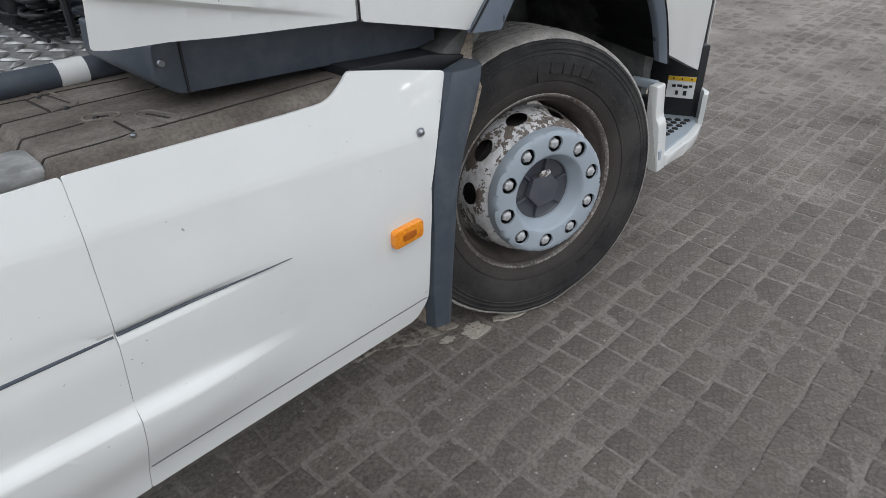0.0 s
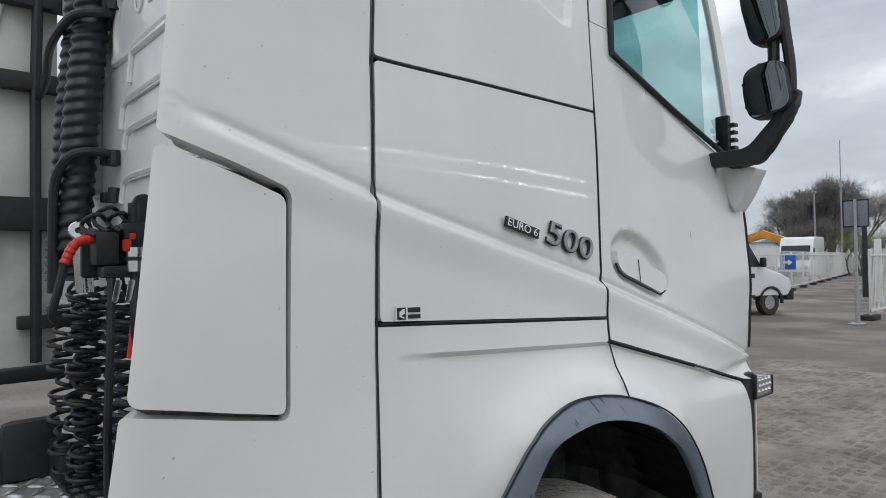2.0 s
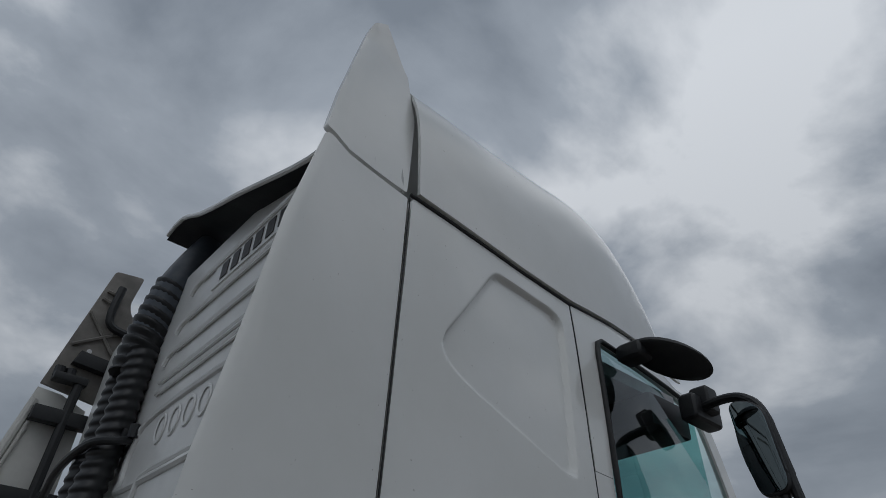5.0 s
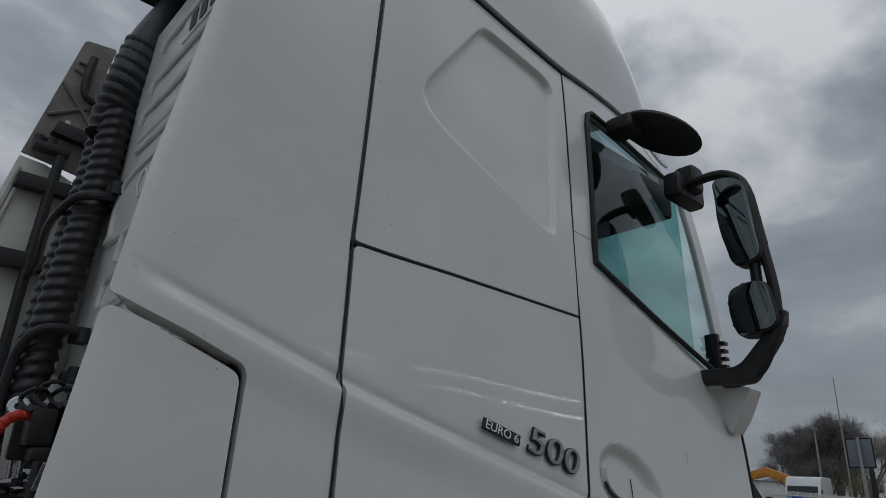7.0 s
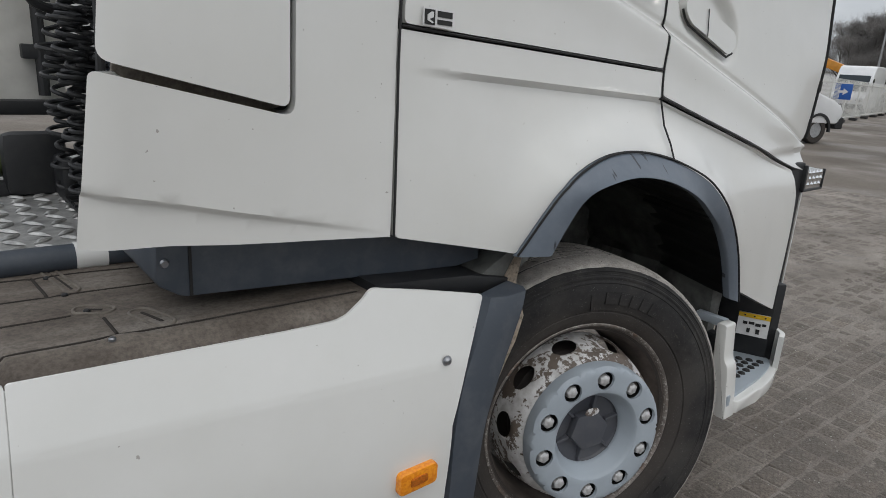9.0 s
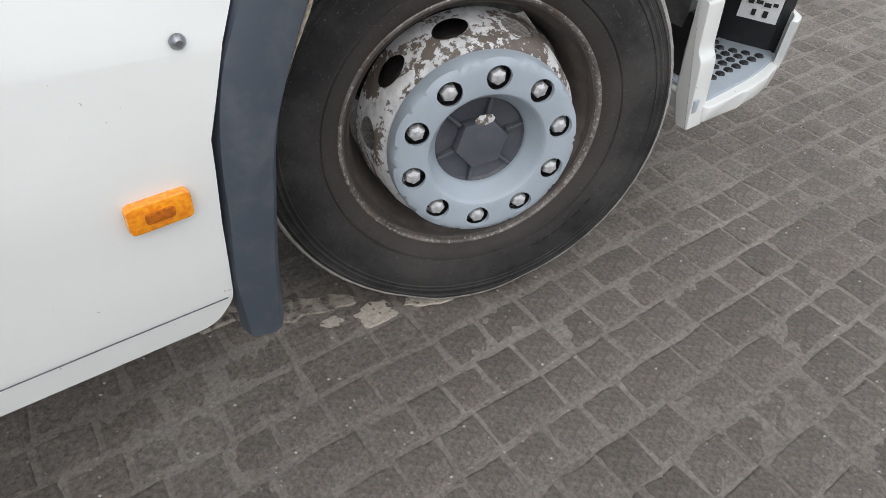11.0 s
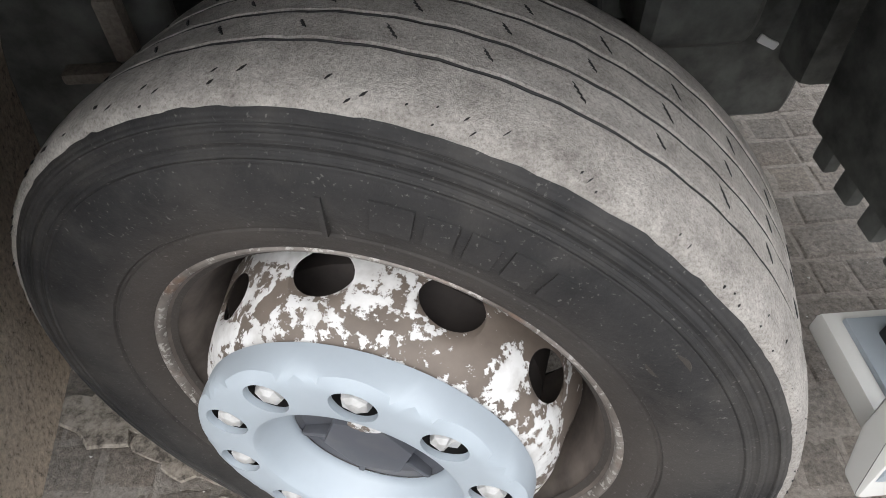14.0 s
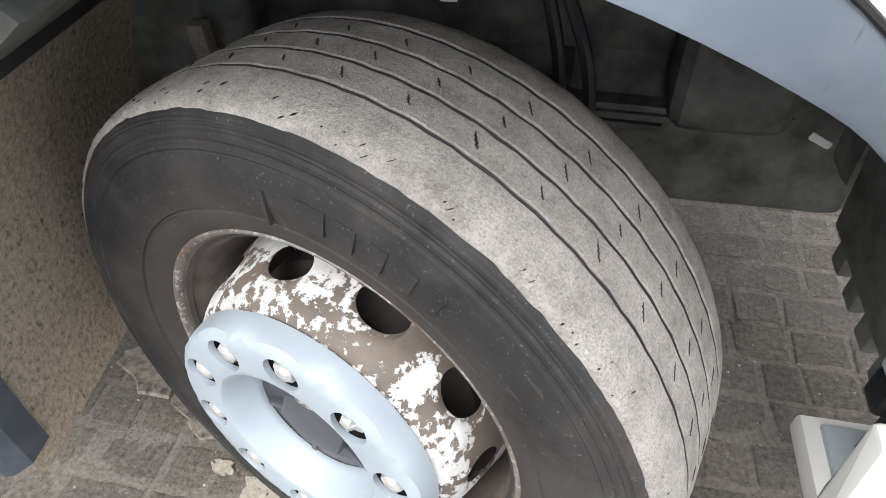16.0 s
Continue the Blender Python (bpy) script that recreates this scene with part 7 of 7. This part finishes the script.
van.matrix_basis = Matrix.Translation((45.6, 15.9, 0)) @ pose(0, 0, 0, 0, 0, 190)

# double-cab tipper crossing the yard, its nose past the truck's front corner
pick = thing("tipper_pickup", "white double-cab pickup with a drop-side tipper bed", "pickup")
part("cab", prism(rounded([(-0.6, 0.55), (2.55, 0.55, 0.1), (2.62, 0.95, 0.12), (2.35, 1.15, 0.15), (1.55, 1.40, 0.12), (0.95, 2.12, 0.2), (0.6, 2.25, 0.15), (-0.6, 2.25, 0.1)]), -1.0, 1.0, "y", 0.07, 3), VAN, pick)
part("windscreen", prism([(1.55, 1.42), (1.62, 1.42), (1.06, 2.06), (1.0, 2.06)], -0.85, 0.85, "y", 0), DARKGLASS, pick)
for y in (-1.005, 1.005):
    for x0, x1, x2, x3 in ((0.38, 1.40, 0.95, 0.38), (-0.45, 0.25, 0.25, -0.45)):
        part("side_window", prism(rounded([(x0, 1.42), (x1, 1.42), (x2, 2.05, 0.05), (x3, 2.05, 0.05)]), y - 0.012, y + 0.012, "y", 0), DARKGLASS, pick)
    for x in (0.36, -0.52):
        part("door_handle", box(x, x + 0.10, y - 0.02, y + 0.02, 1.20, 1.25, 0.01), BLACK, pick)
    part("side_trim", box(-0.6, 1.15, y - 0.012, y + 0.012, 0.52, 0.60, 0.01), BLACK, pick)
    bm = lathe([(y - 0.03, 0.47), (y - 0.03, 0.40), (y + 0.03, 0.40), (y + 0.03, 0.47)], 20, -95, 95)
    bm.transform(Matrix.Translation((1.75, 0, 0.37)))
    part("wheel_arch", bm, BLACK, pick)
    part("wing_mirror", box(1.30, 1.42, y * 1.12 - 0.08, y * 1.12 + 0.08, 1.40, 1.68, 0.04), BLACK, pick)
    part("writing_bar", box(0.55, 1.15, y - 0.010, y + 0.010, 1.10, 1.22, 0), INK, pick)
part("bumper", box(2.4, 2.70, -1.0, 1.0, 0.42, 0.75, 0.06, 3), BLACK, pick)
bed = part("bed", box(-3.7, -0.7, -1.05, 1.05, 0.95, 1.05, 0.02), WHITE, pick)
for y in (-1.05, 1.05):
    for z in (1.15, 1.34, 1.53):
        part("drop_side", box(-3.7, -0.7, y - 0.02, y + 0.02, z - 0.08, z + 0.08, 0.02), WHITE, bed)
part("headboard", box(-0.74, -0.68, -1.05, 1.05, 1.05, 2.3, 0.02), WHITE, bed)
part("chassis", box(-3.6, -0.5, -0.5, 0.5, 0.5, 0.9, 0.03), BLACK, pick)
part("tail_lamp", box(-3.74, -3.66, -0.9, -0.6, 0.72, 0.84, 0.02), SIGNRED, pick)
wheels(pick, ((1.75, -0.88), (1.75, 0.88), (-2.1, -0.88), (-2.1, 0.88)), 0.37)
pick.matrix_basis = Matrix.Translation((16.68, 8.32, 0)) @ pose(0, 0, 0, 0, 0, 340)

# orange digger beyond the van
digger = thing("excavator", "orange excavator with its arm folded down behind the fence", "excavator", (56.0, 24.0, 0))
part("cab", box(-1.0, 1.0, 0.6, 2.6, 1.2, 3.2, 0.15, 3), BLACK, digger)
part("tracks", join(box(-1.6, -0.9, -0.5, 3.0, 0.0, 0.9, 0.25, 3), box(0.9, 1.6, -0.5, 3.0, 0.0, 0.9, 0.25, 3)), BLACK, digger)
part("counterweight", box(-1.2, 1.2, 2.4, 3.8, 1.2, 2.4, 0.2, 3), ORANGE, digger)
part("boom", prism([(0.6, 2.2), (0.0, 3.6), (-1.4, 4.0), (-3.6, 3.2), (-4.0, 2.5), (-3.4, 2.6), (-1.4, 3.3), (-0.2, 3.0)], -0.25, 0.25, "x", 0.05), ORANGE, digger)
part("stick", prism([(-3.6, 3.3), (-4.1, 3.0), (-3.4, 1.2), (-3.0, 1.3)], -0.2, 0.2, "x", 0.05), ORANGE, digger)
part("bucket", prism([(-3.6, 1.3), (-2.9, 1.4), (-2.6, 0.5), (-3.4, 0.3)], -0.5, 0.5, "x", 0.06), BLACK, digger)

# added unseen steel gantry: two glowing tube rows make the streaks in the truck's paint
gantry = thing("lamp_gantry", "unseen grey steel gantry with two rows of glowing tubes, added for streaks in the paint", "lamp", (18.0, -14.6, 0))
TUBE = bpy.data.materials.new("streak_glow")
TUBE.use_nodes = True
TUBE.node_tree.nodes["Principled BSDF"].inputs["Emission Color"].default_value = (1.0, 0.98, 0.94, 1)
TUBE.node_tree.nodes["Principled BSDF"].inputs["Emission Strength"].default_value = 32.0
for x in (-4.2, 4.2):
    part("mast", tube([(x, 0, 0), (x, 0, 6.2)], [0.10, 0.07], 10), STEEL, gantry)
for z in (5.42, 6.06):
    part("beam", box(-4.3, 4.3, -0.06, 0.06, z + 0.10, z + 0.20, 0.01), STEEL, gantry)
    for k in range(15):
        part("lamp_tube", tube([(-4.1 + 0.55 * k, -0.02, z), (-3.78 + 0.55 * k - 0.1 * (k % 3 == 1), -0.02, z + 0.015 * (k % 2))], 0.017, 8), TUBE, gantry, "glowing white tube added for a streak in the paint")
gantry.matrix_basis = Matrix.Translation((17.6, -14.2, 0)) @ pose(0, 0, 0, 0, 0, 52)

# low pale sheds far behind
shed = thing("far_shed", "long low pale shed in the distance", "building", (120.0, 62.0, 0))
part("wall", box(-10, 10, -16, 16, 0, 4.2, 0.05), STICKER, shed)
part("roof", prism([(-10.5, 4.2), (10.5, 4.2), (0, 5.6)], -16.5, 16.5, "y", 0.02), STEEL, shed)


def tree(name, label, x, y, h, spread, material, seed, trunks=4, twigs=2600, low=0.15):
    """Bare winter tree: forking limbs, and a crown of thin twigs joined into one part."""
    rnd = random.Random(seed)
    t = thing(name, label, "tree", (x, y, 0))
    tips, stems = [], []

    def grow(p, d, length, r, depth):
        q = p + d * length
        mid = (p + q) / 2 + Vector((rnd.uniform(-1, 1), rnd.uniform(-1, 1), rnd.uniform(-0.3, 0.5))) * length * 0.06
        stems[-1].append(tube([p, mid, q], [r, r * 0.85, r * 0.68], 6))
        if depth == 0:
            tips.append((q, d))
            return
        for k in range(rnd.choice((2, 3, 3))):
            side = Vector((rnd.gauss(0, 1), rnd.gauss(0, 1), rnd.uniform(-0.1, 0.9)))
            grow(q, (d * 0.9 + side.normalized() * 0.62).normalized(), length * rnd.uniform(0.62, 0.82), r * 0.6, depth - 1)
        tips.append((q, d))

    for k in range(trunks):
        a = 2 * math.pi * k / trunks + rnd.uniform(-0.4, 0.4)
        off = spread * 0.45 * (trunks > 1)
        stems.append([])
        base = Vector((off * math.cos(a) * rnd.uniform(0.3, 1.2), off * math.sin(a) * rnd.uniform(0.3, 1.2), 0))
        grow(base, Vector((0.18 * math.cos(a), 0.18 * math.sin(a), 1)).normalized(), h * 0.27 * rnd.uniform(0.85, 1.15), h * 0.017, 3)
    for stem in stems:
        part("trunk", join(*stem), BARK, t)
    verts, faces = [], []
    for k in range(twigs):
        q, d = rnd.choice(tips)
        p = q + Vector((rnd.gauss(0, 1), rnd.gauss(0, 1), rnd.gauss(0, 0.8))) * spread * 0.10
        if p.z < h * low:
            continue
        w = (d * 0.6 + Vector((rnd.gauss(0, 1), rnd.gauss(0, 1), rnd.gauss(0.3, 0.8))).normalized()).normalized() * h * rnd.uniform(0.05, 0.12)
        s = w.orthogonal().normalized() * h * rnd.uniform(0.0007, 0.0016)
        s2 = w.cross(s).normalized() * s.length
        at = len(verts)
        fork = p + w * 0.5 + Vector((rnd.gauss(0, 1), rnd.gauss(0, 1), rnd.gauss(0, 1))) * h * 0.022
        verts += [tuple(v) for v in (p - s, p + s, p + s2, p + w, p + w * 0.35 - s, p + w * 0.35 + s, fork)]
        faces += [[at, at + 1, at + 3], [at + 1, at + 2, at + 3], [at + 2, at, at + 3], [at + 4, at + 5, at + 6]]
    me = bpy.data.meshes.new("crown")
    me.from_pydata(verts, [], faces)
    me.materials.append(material)
    crown = new("crown", me)
    crown.parent = t
    return t


def at_azimuth(az, dist):
    return -1.47 + dist * math.cos(radians(az)), -1.07 + dist * math.sin(radians(az))


for k, (az, dist, h, spread, tw) in enumerate(((20.1, 90, 8.4, 4, 7000), (19.3, 92, 11.0, 4, 10000), (18.6, 90, 13.0, 4, 12000), (17.9, 93, 12.4, 4, 10000), (19.0, 88, 7.5, 5, 8000), (17.6, 88, 7.5, 5, 8000))):
    tree("bare_tree", "dense grey-brown bare tree thicket beyond the fence", *at_azimuth(az, dist), h, spread, TWIG, 20 + k, 5, tw, 0.03)
tree("bare_tree", "tall bare winter tree with an open crown", *at_azimuth(15.8, 94), 12.6, 6, TWIG, 39, 1, 2200)
tree("bare_tree", "tall bare winter tree with an open crown", *at_azimuth(12.7, 82), 12.4, 9, TWIG, 40, 1, 3000)
tree("bare_tree", "tall bare winter tree with an open crown", *at_azimuth(10.4, 84), 12.8, 9, TWIG, 41, 1, 3000)
for k, az in enumerate((15.5, 14.3, 13.2, 12.0, 10.8)):
    tree("spring_shrub", "pale green budding shrubs behind the fence", *at_azimuth(az, 66 + 3 * (k % 2)), 4.6, 6, SPRING, 50 + k, 6, 4200, 0.03)
